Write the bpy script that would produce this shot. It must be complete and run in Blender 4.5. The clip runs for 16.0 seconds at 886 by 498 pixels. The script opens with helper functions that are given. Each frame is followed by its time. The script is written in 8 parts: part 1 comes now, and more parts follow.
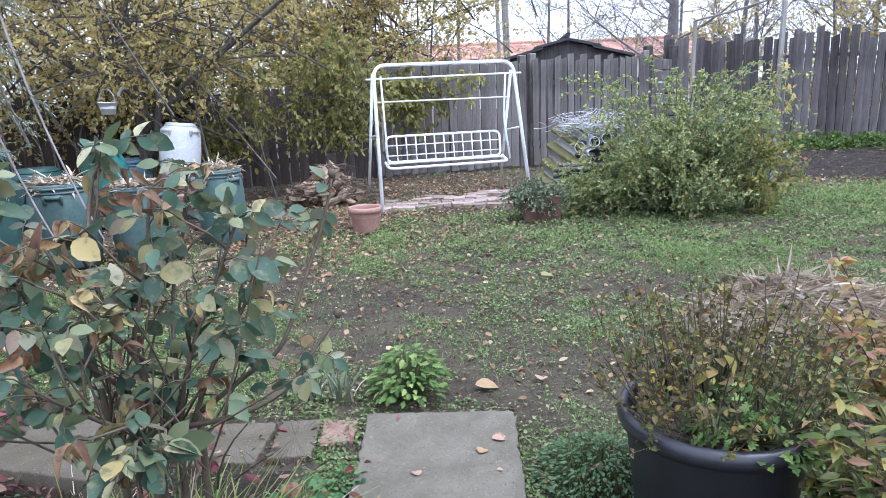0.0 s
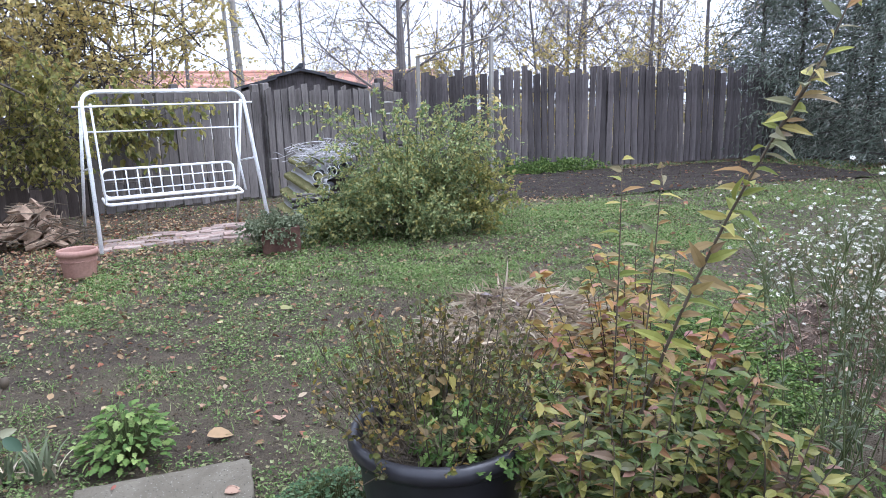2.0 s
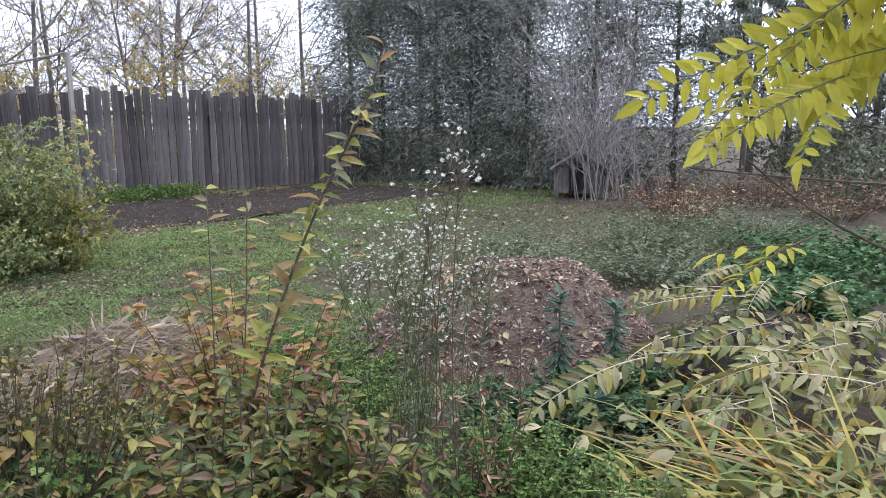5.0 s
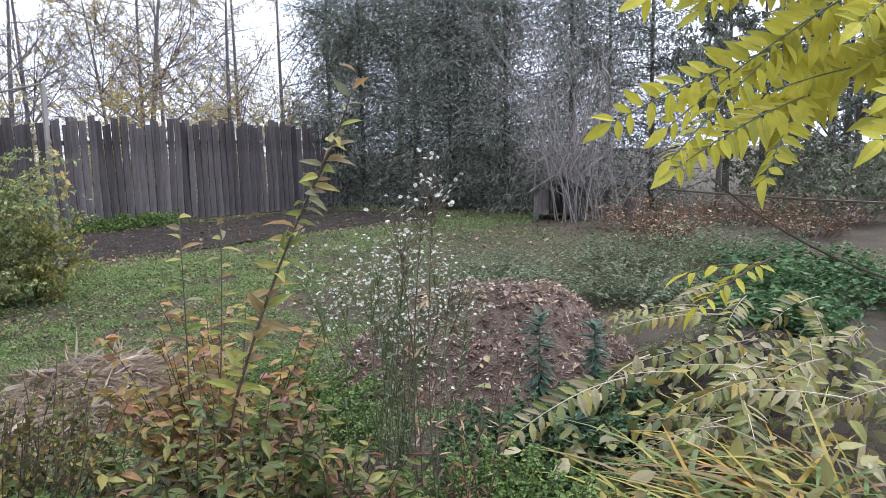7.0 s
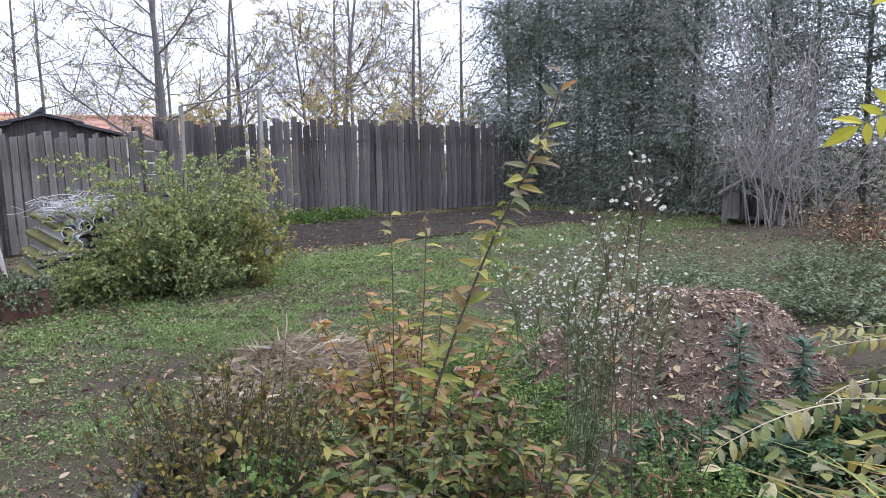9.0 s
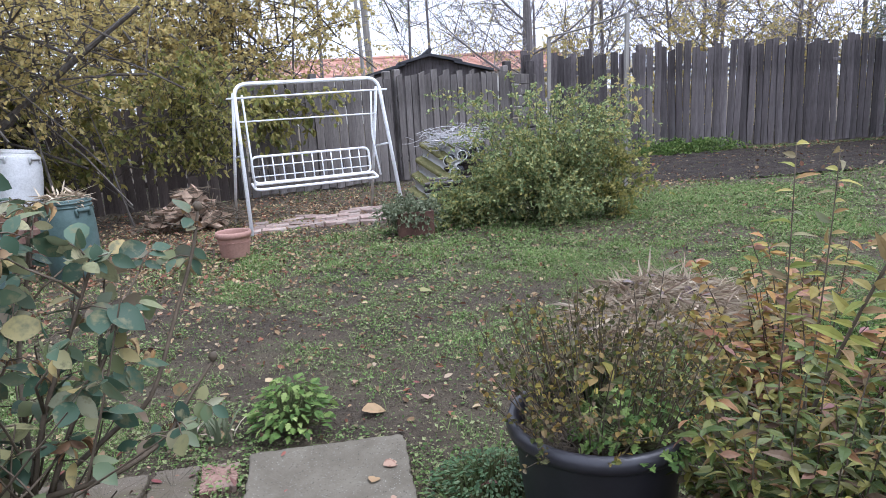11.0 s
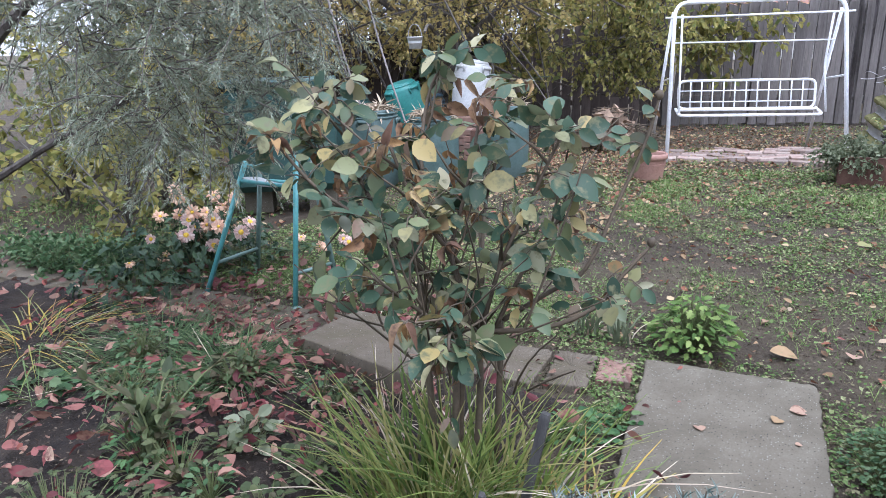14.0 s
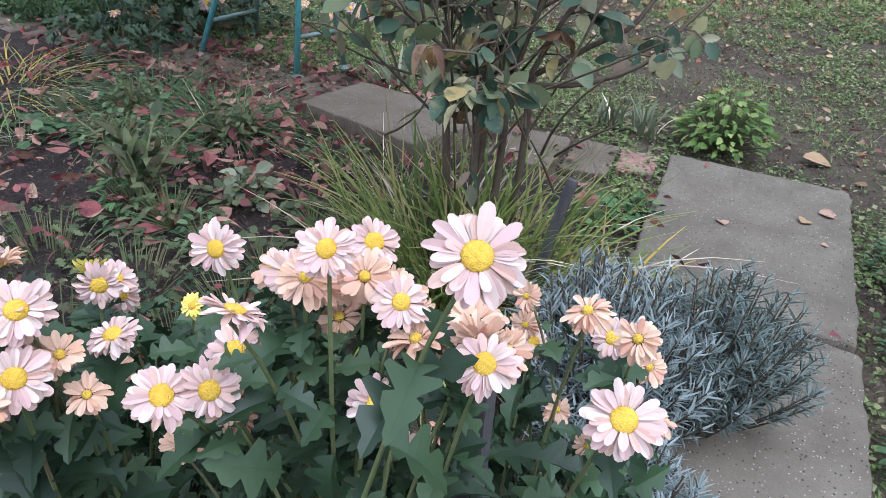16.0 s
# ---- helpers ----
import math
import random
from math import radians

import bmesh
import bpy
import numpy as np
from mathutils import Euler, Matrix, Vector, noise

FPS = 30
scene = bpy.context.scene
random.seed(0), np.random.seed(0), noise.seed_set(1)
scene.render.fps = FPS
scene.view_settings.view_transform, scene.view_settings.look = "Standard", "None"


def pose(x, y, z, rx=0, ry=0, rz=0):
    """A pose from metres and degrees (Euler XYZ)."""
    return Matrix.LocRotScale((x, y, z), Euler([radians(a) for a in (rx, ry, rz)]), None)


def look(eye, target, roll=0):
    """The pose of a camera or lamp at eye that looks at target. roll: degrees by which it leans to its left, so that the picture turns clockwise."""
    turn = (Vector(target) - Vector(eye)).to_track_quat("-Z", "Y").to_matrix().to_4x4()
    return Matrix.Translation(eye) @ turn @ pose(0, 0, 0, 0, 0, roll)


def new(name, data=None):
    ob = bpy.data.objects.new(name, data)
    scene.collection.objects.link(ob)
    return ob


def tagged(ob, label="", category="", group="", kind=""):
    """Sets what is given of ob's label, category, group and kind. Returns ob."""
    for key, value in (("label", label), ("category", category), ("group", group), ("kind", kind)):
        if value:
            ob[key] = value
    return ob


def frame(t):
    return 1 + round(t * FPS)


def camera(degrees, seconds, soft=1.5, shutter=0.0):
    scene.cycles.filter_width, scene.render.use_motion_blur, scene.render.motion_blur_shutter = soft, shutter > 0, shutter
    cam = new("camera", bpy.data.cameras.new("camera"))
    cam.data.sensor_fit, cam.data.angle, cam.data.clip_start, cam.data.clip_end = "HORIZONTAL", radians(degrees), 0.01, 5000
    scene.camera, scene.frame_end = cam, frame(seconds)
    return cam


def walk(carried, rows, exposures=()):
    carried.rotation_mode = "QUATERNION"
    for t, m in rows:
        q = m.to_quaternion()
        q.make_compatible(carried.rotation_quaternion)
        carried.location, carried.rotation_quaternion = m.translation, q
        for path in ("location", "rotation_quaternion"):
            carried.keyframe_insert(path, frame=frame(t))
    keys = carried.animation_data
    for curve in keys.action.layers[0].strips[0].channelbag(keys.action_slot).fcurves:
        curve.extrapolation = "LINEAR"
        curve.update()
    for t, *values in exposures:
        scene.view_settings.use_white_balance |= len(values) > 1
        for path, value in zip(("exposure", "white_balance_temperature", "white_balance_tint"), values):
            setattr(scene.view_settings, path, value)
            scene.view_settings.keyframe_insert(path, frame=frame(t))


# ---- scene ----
cam = camera(66.3, 16.0, soft=0.5)
PATH = [
    (0, (-0.016, 0.112, 1.248), (-0.203, 2.05, 0.788), -2.3),
    (0.5, (0.027, 0.132, 1.24), (-0.009, 2.07, 0.747), -2.6),
    (1, (0.069, 0.143, 1.233), (0.205, 2.074, 0.731), -3.3),
    (1.5, (0.083, 0.149, 1.245), (0.387, 2.077, 0.808), -2.4),
    (2, (0.083, 0.153, 1.245), (0.615, 2.038, 0.843), -1.7),
    (2.5, (0.039, 0.122, 1.25), (0.818, 1.918, 0.842), -1.5),
    (3, (0.03, 0.103, 1.26), (1.011, 1.802, 0.873), -0.3),
    (3.5, (0.042, 0.086, 1.266), (1.156, 1.707, 0.904), -0.3),
    (4, (0.057, 0.054, 1.266), (1.309, 1.57, 0.899), -0.2),
    (4.5, (0.07, 0.021, 1.263), (1.442, 1.425, 0.877), -0.2),
    (5, (0.097, 0.007, 1.268), (1.555, 1.331, 0.913), -0.4),
    (5.2, (0.106, 0.005, 1.269), (1.59, 1.3, 0.922), -0.7),
    (7.3, (0.112, -0.011, 1.269), (1.609, 1.288, 0.998), -1.5),
    (7.5, (0.096, -0.002, 1.266), (1.539, 1.359, 1.01), -1.6),
    (8, (0.059, 0.016, 1.27), (1.382, 1.495, 1.015), -1.6),
    (8.2, (0.055, 0.023, 1.271), (1.355, 1.521, 1.016), -1.5),
    (10.3, (-0.029, 0.092, 1.304), (0.517, 1.979, 0.929), -3.4),
    (10.5, (-0.012, 0.122, 1.296), (0.417, 2.037, 0.91), -4.1),
    (11, (-0.032, 0.15, 1.272), (0.152, 2.092, 0.834), -3.3),
    (11.5, (-0.05, 0.166, 1.255), (-0.166, 2.105, 0.776), -3.7),
    (12, (-0.073, 0.163, 1.228), (-0.427, 2.061, 0.709), -3.3),
    (12.5, (-0.093, 0.167, 1.218), (-0.595, 2.022, 0.663), -2.5),
    (13, (-0.104, 0.141, 1.226), (-0.747, 1.968, 0.728), -2.3),
    (13.5, (-0.118, 0.124, 1.204), (-0.885, 1.888, 0.657), -1.9),
    (14, (-0.147, 0.101, 1.178), (-1.045, 1.792, 0.599), -1.4),
    (14.5, (-0.19, 0.087, 1.128), (-1.095, 1.707, 0.381), 0.3),
    (15, (-0.207, 0.089, 1.083), (-1.067, 1.66, 0.193), 1.6),
    (15.5, (-0.214, 0.113, 1.036), (-1.028, 1.628, 0.015), 2.4),
    (16, (-0.238, 0.167, 0.975), (-1.017, 1.669, -0.091), 3.4),
]
walk(cam, [(t, look(eye, target, roll)) for t, eye, target, roll in PATH], [(0, 1.63, 5180, 15), (3, 1.4, 5480, 16), (8, 1.22, 5620, 16), (10.5, 1.34, 5450, 16), (11.7, 1.27, 5470, 17), (12, 1.27, 5470, 17), (12.5, 1.46, 5440, 17), (13, 1.43, 5400, 17), (13.5, 1.33, 5400, 17), (14, 1.5, 5380, 17), (14.5, 1.48, 5340, 17), (16, 1.25, 5320, 17)])

# ---- sky and sun ----
SUN_AZ, SUN_EL = 115.0, 66.0
world = bpy.data.worlds.new("overcast_sky")
scene.world = world
world.use_nodes = True
wn = world.node_tree
wn.nodes.clear()
sky = wn.nodes.new("ShaderNodeTexSky")
sky.sky_type, sky.sun_disc = "NISHITA", False
sky.sun_elevation, sky.sun_rotation = radians(SUN_EL), radians(SUN_AZ)
sky.dust_density, sky.air_density = 4.0, 1.0
grey = wn.nodes.new("ShaderNodeHueSaturation")
grey.inputs["Saturation"].default_value = 0.45
wbg = wn.nodes.new("ShaderNodeBackground")
wbg.inputs["Strength"].default_value = 0.14
cloud = wn.nodes.new("ShaderNodeBackground")
cloud.inputs["Color"].default_value = (0.93, 0.96, 1.0, 1)
# an overcast dome: brightest overhead, about half as bright at the horizon
dome = wn.nodes.new("ShaderNodeTexCoord")
height = wn.nodes.new("ShaderNodeSeparateXYZ")
level = wn.nodes.new("ShaderNodeMapRange")
level.inputs[3].default_value, level.inputs[4].default_value = 0.72, 1.12
wn.links.new(dome.outputs["Generated"], height.inputs[0])
wn.links.new(height.outputs["Z"], level.inputs[0])
wn.links.new(level.outputs[0], cloud.inputs["Strength"])
cover = wn.nodes.new("ShaderNodeMixShader")
cover.inputs[0].default_value = 0.75
wout = wn.nodes.new("ShaderNodeOutputWorld")
wn.links.new(sky.outputs[0], grey.inputs["Color"])
wn.links.new(grey.outputs[0], wbg.inputs[0])
wn.links.new(wbg.outputs[0], cover.inputs[1])
wn.links.new(cloud.outputs[0], cover.inputs[2])
wn.links.new(cover.outputs[0], wout.inputs[0])
sun = new("sun", bpy.data.lights.new("sun", "SUN"))
sun.data.energy, sun.data.angle, sun.data.color = 1.25, radians(45), (1.0, 0.98, 0.95)
a, e = radians(SUN_AZ), radians(SUN_EL)
sun.matrix_world = look((30 * math.sin(a) * math.cos(e), 30 * math.cos(a) * math.cos(e), 30 * math.sin(e)), (0, 0, 0))

# ---- mesh building ----
RNG = np.random.default_rng(7)


def A3(*p):
    return np.array(p, float)


def unit(v):
    v = np.asarray(v, float)
    return v / np.maximum(np.linalg.norm(v, axis=-1, keepdims=True), 1e-9)


class Acc:
    """Collects vertices and faces, then becomes one mesh object."""

    def __init__(self):
        self.v, self.q, self.t, self.n = [], [], [], 0

    def add(self, v, quads=(), tris=()):
        v = np.asarray(v, float).reshape(-1, 3)
        if len(quads):
            self.q.append(np.asarray(quads, np.int64).reshape(-1, 4) + self.n)
        if len(tris):
            self.t.append(np.asarray(tris, np.int64).reshape(-1, 3) + self.n)
        self.v.append(v)
        self.n += len(v)

    def mesh(self, name, base=(0, 0, 0), smooth=False):
        me = bpy.data.meshes.new(name)
        v = np.concatenate(self.v) - np.asarray(base, float)
        q = np.concatenate(self.q) if self.q else np.zeros((0, 4), np.int64)
        t = np.concatenate(self.t) if self.t else np.zeros((0, 3), np.int64)
        me.vertices.add(len(v))
        me.vertices.foreach_set("co", v.ravel().astype(np.float32))
        me.loops.add(q.size + t.size)
        me.loops.foreach_set("vertex_index", np.concatenate([q.ravel(), t.ravel()]).astype(np.int32))
        me.polygons.add(len(q) + len(t))
        starts = np.concatenate([np.arange(len(q)) * 4, q.size + np.arange(len(t)) * 3]).astype(np.int32)
        me.polygons.foreach_set("loop_start", starts)
        me.update(calc_edges=True)
        if not smooth:
            me.shade_flat()
        return me


JOINED = {"foliage", "stem_mass", "twig_mass", "flower_mass", "hay", "chip_mass", "dead_leaf_mass", "stalk_mass", "root_mass", "blade_mass", "moss", "bough_mass", "spray_mass", "leaflet_mass", "strand_mass", "dry_blade_mass"}


def part(name, acc, material, parent=None, label="", smooth=False):
    """Links a mesh as one part under a thing; the mesh was built in world coordinates."""
    top = parent
    while top and top.parent:
        top = top.parent
    base = top.location if top else (0, 0, 0)
    me = acc.mesh(name, base, smooth)
    me.materials.append(material)
    ob = new(name, me)
    if parent:
        ob.parent = parent
    if label:
        ob["label"] = label
    if name in JOINED:
        ob["kind"] = "stuff"
    return ob


def thing(name, at, label, category, group="", kind=""):
    ob = new(name)
    ob.empty_display_size = 0.1
    ob.location = at
    ob.matrix_world = Matrix.Translation(at)
    return tagged(ob, label, category, group, kind)


def solo(name, acc, material, at, label, category, group="", kind="", smooth=False):
    me = acc.mesh(name, at, smooth)
    me.materials.append(material)
    ob = new(name, me)
    ob.location = at
    return tagged(ob, label, category, group, kind)


def tube(acc, pts, r0, r1=None, k=6, cap=True):
    pts = np.asarray(pts, float)
    n = len(pts)
    r1 = r0 if r1 is None else r1
    r = np.linspace(r0, r1, n) if np.isscalar(r0) else np.asarray(r0)
    d = unit(np.gradient(pts, axis=0))
    up = A3(0, 0, 1) if abs(d[0][2]) < 0.9 else A3(1, 0, 0)
    s = unit(np.cross(d, up))
    w = np.cross(s, d)
    a = np.arange(k) * 2 * np.pi / k
    v = pts[:, None] + r[:, None, None] * (np.cos(a)[None, :, None] * s[:, None] + np.sin(a)[None, :, None] * w[:, None])
    i = np.arange(n - 1)[:, None] * k
    j = np.arange(k)[None]
    j2 = (j + 1) % k
    q = np.stack([i + j, i + j2, i + k + j2, i + k + j], -1).reshape(-1, 4)
    v = v.reshape(-1, 3)
    tris = []
    if cap:
        v = np.concatenate([v, pts[:1], pts[-1:]])
        m = n * k
        for b in range(k):
            tris += [(m, (b + 1) % k, b), (m + 1, m - k + b, m - k + (b + 1) % k)]
    acc.add(v, q, tris)


def sticks(acc, P0, P1, r0, r1):
    """Many thin straight three-sided twigs at once."""
    P0, P1 = np.asarray(P0, float).reshape(-1, 3), np.asarray(P1, float).reshape(-1, 3)
    n = len(P0)
    if n == 0:
        return
    d = unit(P1 - P0)
    s = unit(np.cross(d, np.where(np.abs(d[:, 2:]) < 0.9, A3(0, 0, 1), A3(1, 0, 0))))
    w = np.cross(s, d)
    V = []
    for P, r in ((P0, r0), (P1, r1)):
        for a in (0.0, 2.094, 4.189):
            V.append(P + np.reshape(r, (-1, 1)) * (math.cos(a) * s + math.sin(a) * w))
    q = np.array([(0, 1, 4, 3), (1, 2, 5, 4), (2, 0, 3, 5)])
    acc.add(np.stack(V, 1), (q[None] + (np.arange(n) * 6)[:, None, None]).reshape(-1, 4))


def spline(pts, per=4):
    """A smooth line through the given points."""
    p = np.asarray(pts, float)
    p = np.concatenate([2 * p[:1] - p[1:2], p, 2 * p[-1:] - p[-2:-1]])
    out = []
    for a, b, c, d in zip(p, p[1:], p[2:], p[3:]):
        for t in np.arange(per) / per:
            out.append(0.5 * (2 * b + (c - a) * t + (2 * a - 5 * b + 4 * c - d) * t * t + (3 * b - a - 3 * c + d) * t ** 3))
    return np.array(out + [p[-2]])


def curve(p0, p1, p2, n=8):
    t = np.linspace(0, 1, n)[:, None]
    return (1 - t) ** 2 * np.asarray(p0, float) + 2 * t * (1 - t) * np.asarray(p1, float) + t * t * np.asarray(p2, float)


def corner_path(pts, r, n=5):
    """A polyline whose inner corners are rounded with radius r."""
    pts = [np.asarray(p, float) for p in pts]
    out = [pts[0]]
    for a, b, c in zip(pts, pts[1:], pts[2:]):
        u, w = unit(a - b), unit(c - b)
        out += list(curve(b + u * r, b, b + w * r, n))
    return np.array(out + [pts[-1]])


def box(acc, c, size, rz=0.0, tilt=None, jitter=0.0, bevel=0.0):
    """A box with chamfered top and side edges."""
    sx, sy, sz = [s / 2 for s in size]
    b = min(bevel, sx * 0.45, sy * 0.45, sz * 0.45)
    if b > 0:
        ring = lambda dx, dy, z: [(-dx, -dy, z), (dx, -dy, z), (dx, dy, z), (-dx, dy, z)]
        v = np.array(ring(sx - b, sy - b, -sz) + ring(sx, sy, -sz + b) + ring(sx, sy, sz - b) + ring(sx - b, sy - b, sz))
        q = [(3, 2, 1, 0), (12, 13, 14, 15)]
        for l in range(3):
            for k in range(4):
                k2 = (k + 1) % 4
                q.append((l * 4 + k, l * 4 + k2, l * 4 + 4 + k2, l * 4 + 4 + k))
    else:
        v = np.array([(x, y, z) for z in (-sz, sz) for x, y in ((-sx, -sy), (sx, -sy), (sx, sy), (-sx, sy))])
        q = [(3, 2, 1, 0), (4, 5, 6, 7)] + [(k, (k + 1) % 4, 4 + (k + 1) % 4, 4 + k) for k in range(4)]
    if jitter:
        v = v + RNG.normal(0, jitter, v.shape)
    m = pose(0, 0, 0, *(tilt or (0, 0)), rz)
    v = v @ np.array(m.to_3x3()).T + np.asarray(c, float)
    acc.add(v, q)


def lathe(acc, profile, c, seg=32, tilt=(0, 0, 0)):
    """A turned body from (radius, height) pairs."""
    a = np.arange(seg) * 2 * np.pi / seg
    pr = np.asarray(profile, float)
    v = np.stack([pr[:, :1] * np.cos(a), pr[:, :1] * np.sin(a), pr[:, 1:] + 0 * a], -1).reshape(-1, 3)
    i = np.arange(len(pr) - 1)[:, None] * seg
    j = np.arange(seg)[None]
    q = np.stack([i + j, i + (j + 1) % seg, i + seg + (j + 1) % seg, i + seg + j], -1).reshape(-1, 4)
    v = v @ np.array(pose(0, 0, 0, *tilt).to_3x3()).T + np.asarray(c, float)
    acc.add(v, q)


def leaf_shape(stations, fold=0.18, droop=0.15, rib=True):
    """A leaf of unit length along y: stations are (along, half width)."""
    if not rib:
        (u1, w1), (u2, w2) = stations
        v = [(0, 0, 0), (w1, u1, fold * w1 - droop * u1 * u1), (w2, u2, fold * w2 - droop * u2 * u2), (0, 1, -droop),
             (-w2, u2, fold * w2 - droop * u2 * u2), (-w1, u1, fold * w1 - droop * u1 * u1)]
        return np.array(v), [(0, 1, 2, 3), (0, 3, 4, 5)], []
    v, n = [(0, 0, 0)], len(stations)
    for u, w in stations:
        z = -droop * u * u
        v += [(-w, u, z + fold * w), (0, u, z), (w, u, z + fold * w)]
    v.append((0, 1, -droop))
    tris = [(0, 2, 1), (0, 3, 2)]
    quads = []
    for k in range(n - 1):
        b = 1 + 3 * k
        quads += [(b, b + 1, b + 4, b + 3), (b + 1, b + 2, b + 5, b + 4)]
    b = 1 + 3 * (n - 1)
    tris += [(b, b + 1, 3 * n + 1), (b + 1, b + 2, 3 * n + 1)]
    return np.array(v, float), quads, tris


OVAL = leaf_shape([(0.1, 0.15), (0.32, 0.3), (0.58, 0.31), (0.82, 0.18)], 0.25, 0.2)
LANCE = leaf_shape([(0.2, 0.11), (0.45, 0.16), (0.75, 0.1)], 0.3, 0.3)
SIMPLE = leaf_shape([(0.28, 0.3), (0.68, 0.26)], 0.35, 0.15, rib=False)
ROUND = leaf_shape([(0.25, 0.45), (0.75, 0.42)], 0.2, 0.05, rib=False)
NARROW = leaf_shape([(0.3, 0.1), (0.7, 0.08)], 0.3, 0.2, rib=False)
SPRIG = (np.array([(0, 0, 0), (0.2, 0.42, 0.03), (0, 1, -0.08), (-0.2, 0.42, 0.03)]), [(0, 1, 2, 3)], [])
NEEDLE = leaf_shape([(0.3, 0.055), (0.7, 0.045)], 0.3, 0.1, rib=False)


LOBED = leaf_shape([(0.1, 0.06), (0.22, 0.26), (0.32, 0.13), (0.48, 0.37), (0.58, 0.18), (0.7, 0.28), (0.8, 0.12), (0.9, 0.12)], 0.15, 0.25)
SCALLOPED = leaf_shape([(0.08, 0.03), (0.16, 0.19), (0.24, 0.27), (0.32, 0.1), (0.44, 0.35), (0.54, 0.39), (0.61, 0.14), (0.72, 0.27), (0.82, 0.24), (0.87, 0.1), (0.95, 0.09)], 0.3, 0.3)
MAPLE = leaf_shape([(0.08, 0.3), (0.2, 0.42), (0.32, 0.24), (0.5, 0.38), (0.66, 0.18)], 0.3, 0.3)


def put_leaves(acc, P, D, U, L, shape=SIMPLE, W=1.0, curl=None):
    """Leaves at P along D with upper sides towards U, of lengths L."""
    P = np.asarray(P, float).reshape(-1, 3)
    n = len(P)
    if n == 0:
        return
    D = unit(np.broadcast_to(np.asarray(D, float), (n, 3)))
    U = np.broadcast_to(np.asarray(U, float), (n, 3))
    L = np.broadcast_to(np.asarray(L, float), (n,))
    W = np.broadcast_to(np.asarray(W, float), (n,))
    S = unit(np.cross(D, U) + 1e-6)
    N = np.cross(S, D)
    T, quads, tris = shape
    c = RNG.uniform(0.3, 1.9, n) if curl is None else np.broadcast_to(np.asarray(curl, float), (n,))
    V = P[:, None] + L[:, None, None] * ((W[:, None] * T[None, :, 0])[..., None] * S[:, None]
                                         + T[None, :, 1, None] * D[:, None]
                                         + (c[:, None] * T[None, :, 2])[..., None] * N[:, None])
    off = (np.arange(n) * len(T))[:, None, None]
    q = (np.array(quads)[None] + off).reshape(-1, 4) if len(quads) else ()
    t = (np.array(tris)[None] + off).reshape(-1, 3) if len(tris) else ()
    acc.add(V, q, t)


OBLONG = leaf_shape([(0.12, 0.1), (0.35, 0.2), (0.66, 0.19), (0.88, 0.1)], 0.15, 0.12)


def rand_dirs(n, up=0.0):
    d = RNG.normal(0, 1, (n, 3))
    d[:, 2] += up
    return unit(d)


def along(pts, n, lo=0.1, hi=1.0):
    """n random places and directions along a polyline."""
    pts = np.asarray(pts, float)
    f = RNG.uniform(lo, hi, n) * (len(pts) - 1)
    i = np.minimum(f.astype(int), len(pts) - 2)
    g = (f - i)[:, None]
    return pts[i] * (1 - g) + pts[i + 1] * g, unit(pts[i + 1] - pts[i])


def blades(acc, P, H, W, lean=0.5, droop=0.6, seg=3, az=None, shrink=0.15):
    """Strap-shaped blades that rise from P and arch over."""
    n = len(P)
    az = RNG.uniform(0, 2 * np.pi, n) if az is None else np.asarray(az)
    H = np.broadcast_to(np.asarray(H, float), (n,))
    W = np.broadcast_to(np.asarray(W, float), (n,))
    out = np.stack([np.cos(az), np.sin(az), 0 * az], -1)
    side = np.stack([-np.sin(az), np.cos(az), 0 * az], -1)
    ln = np.clip(RNG.normal(lean, lean * 0.4, n), 0, None)
    dr = np.clip(RNG.normal(droop, droop * 0.4, n), 0, None)
    V = []
    for s in range(seg + 1):
        u = s / seg
        c = P + out * (H * (ln * u + dr * u * u * 0.8))[:, None] + A3(0, 0, 1) * (H * (u - dr * u ** 2.2 * 0.62))[:, None]
        w = W * (1 - (1 - shrink) * u ** 2) * 0.5
        V += [c - side * w[:, None], c + side * w[:, None]]
    V = np.stack(V, 1)
    k = 2 * (seg + 1)
    q = np.array([(2 * s, 2 * s + 1, 2 * s + 3, 2 * s + 2) for s in range(seg)])
    acc.add(V, (q[None] + (np.arange(n) * k)[:, None, None]).reshape(-1, 4))


def wave(x, y, f=1.0, seed=0.0):
    """Smooth patchiness, about -1 to 1."""
    s = seed
    return (np.sin(x * 1.7 * f + 1.3 * s + 1.1 * np.sin(y * 1.3 * f + s)) + np.sin(y * 2.1 * f + 0.7 * s + 1.3 * np.sin(x * 1.1 * f + 2 * s))
            + np.sin((x + y) * 3.1 * f + s) * 0.6 + np.sin((x - y) * 4.7 * f + 2.2 * s) * 0.5) / 3.1


def ground_z(x, y):
    return 0.012 * wave(x, y, 0.9, 3) + 0.006 * wave(x, y, 4, 5) - 0.008


# ---- materials ----
def nodes_of(m):
    m.use_nodes = True
    nt = m.node_tree
    return nt, nt.nodes["Principled BSDF"]


def ramp_node(nt, cols, constant=False):
    r = nt.nodes.new("ShaderNodeValToRGB")
    el = r.color_ramp.elements
    while len(el) < len(cols):
        el.new(0.5)
    for i, c in enumerate(cols):
        el[i].position = i / max(1, len(cols) - (0 if constant else 1))
        el[i].color = (*c, 1)
    if constant:
        r.color_ramp.interpolation = "CONSTANT"
    return r


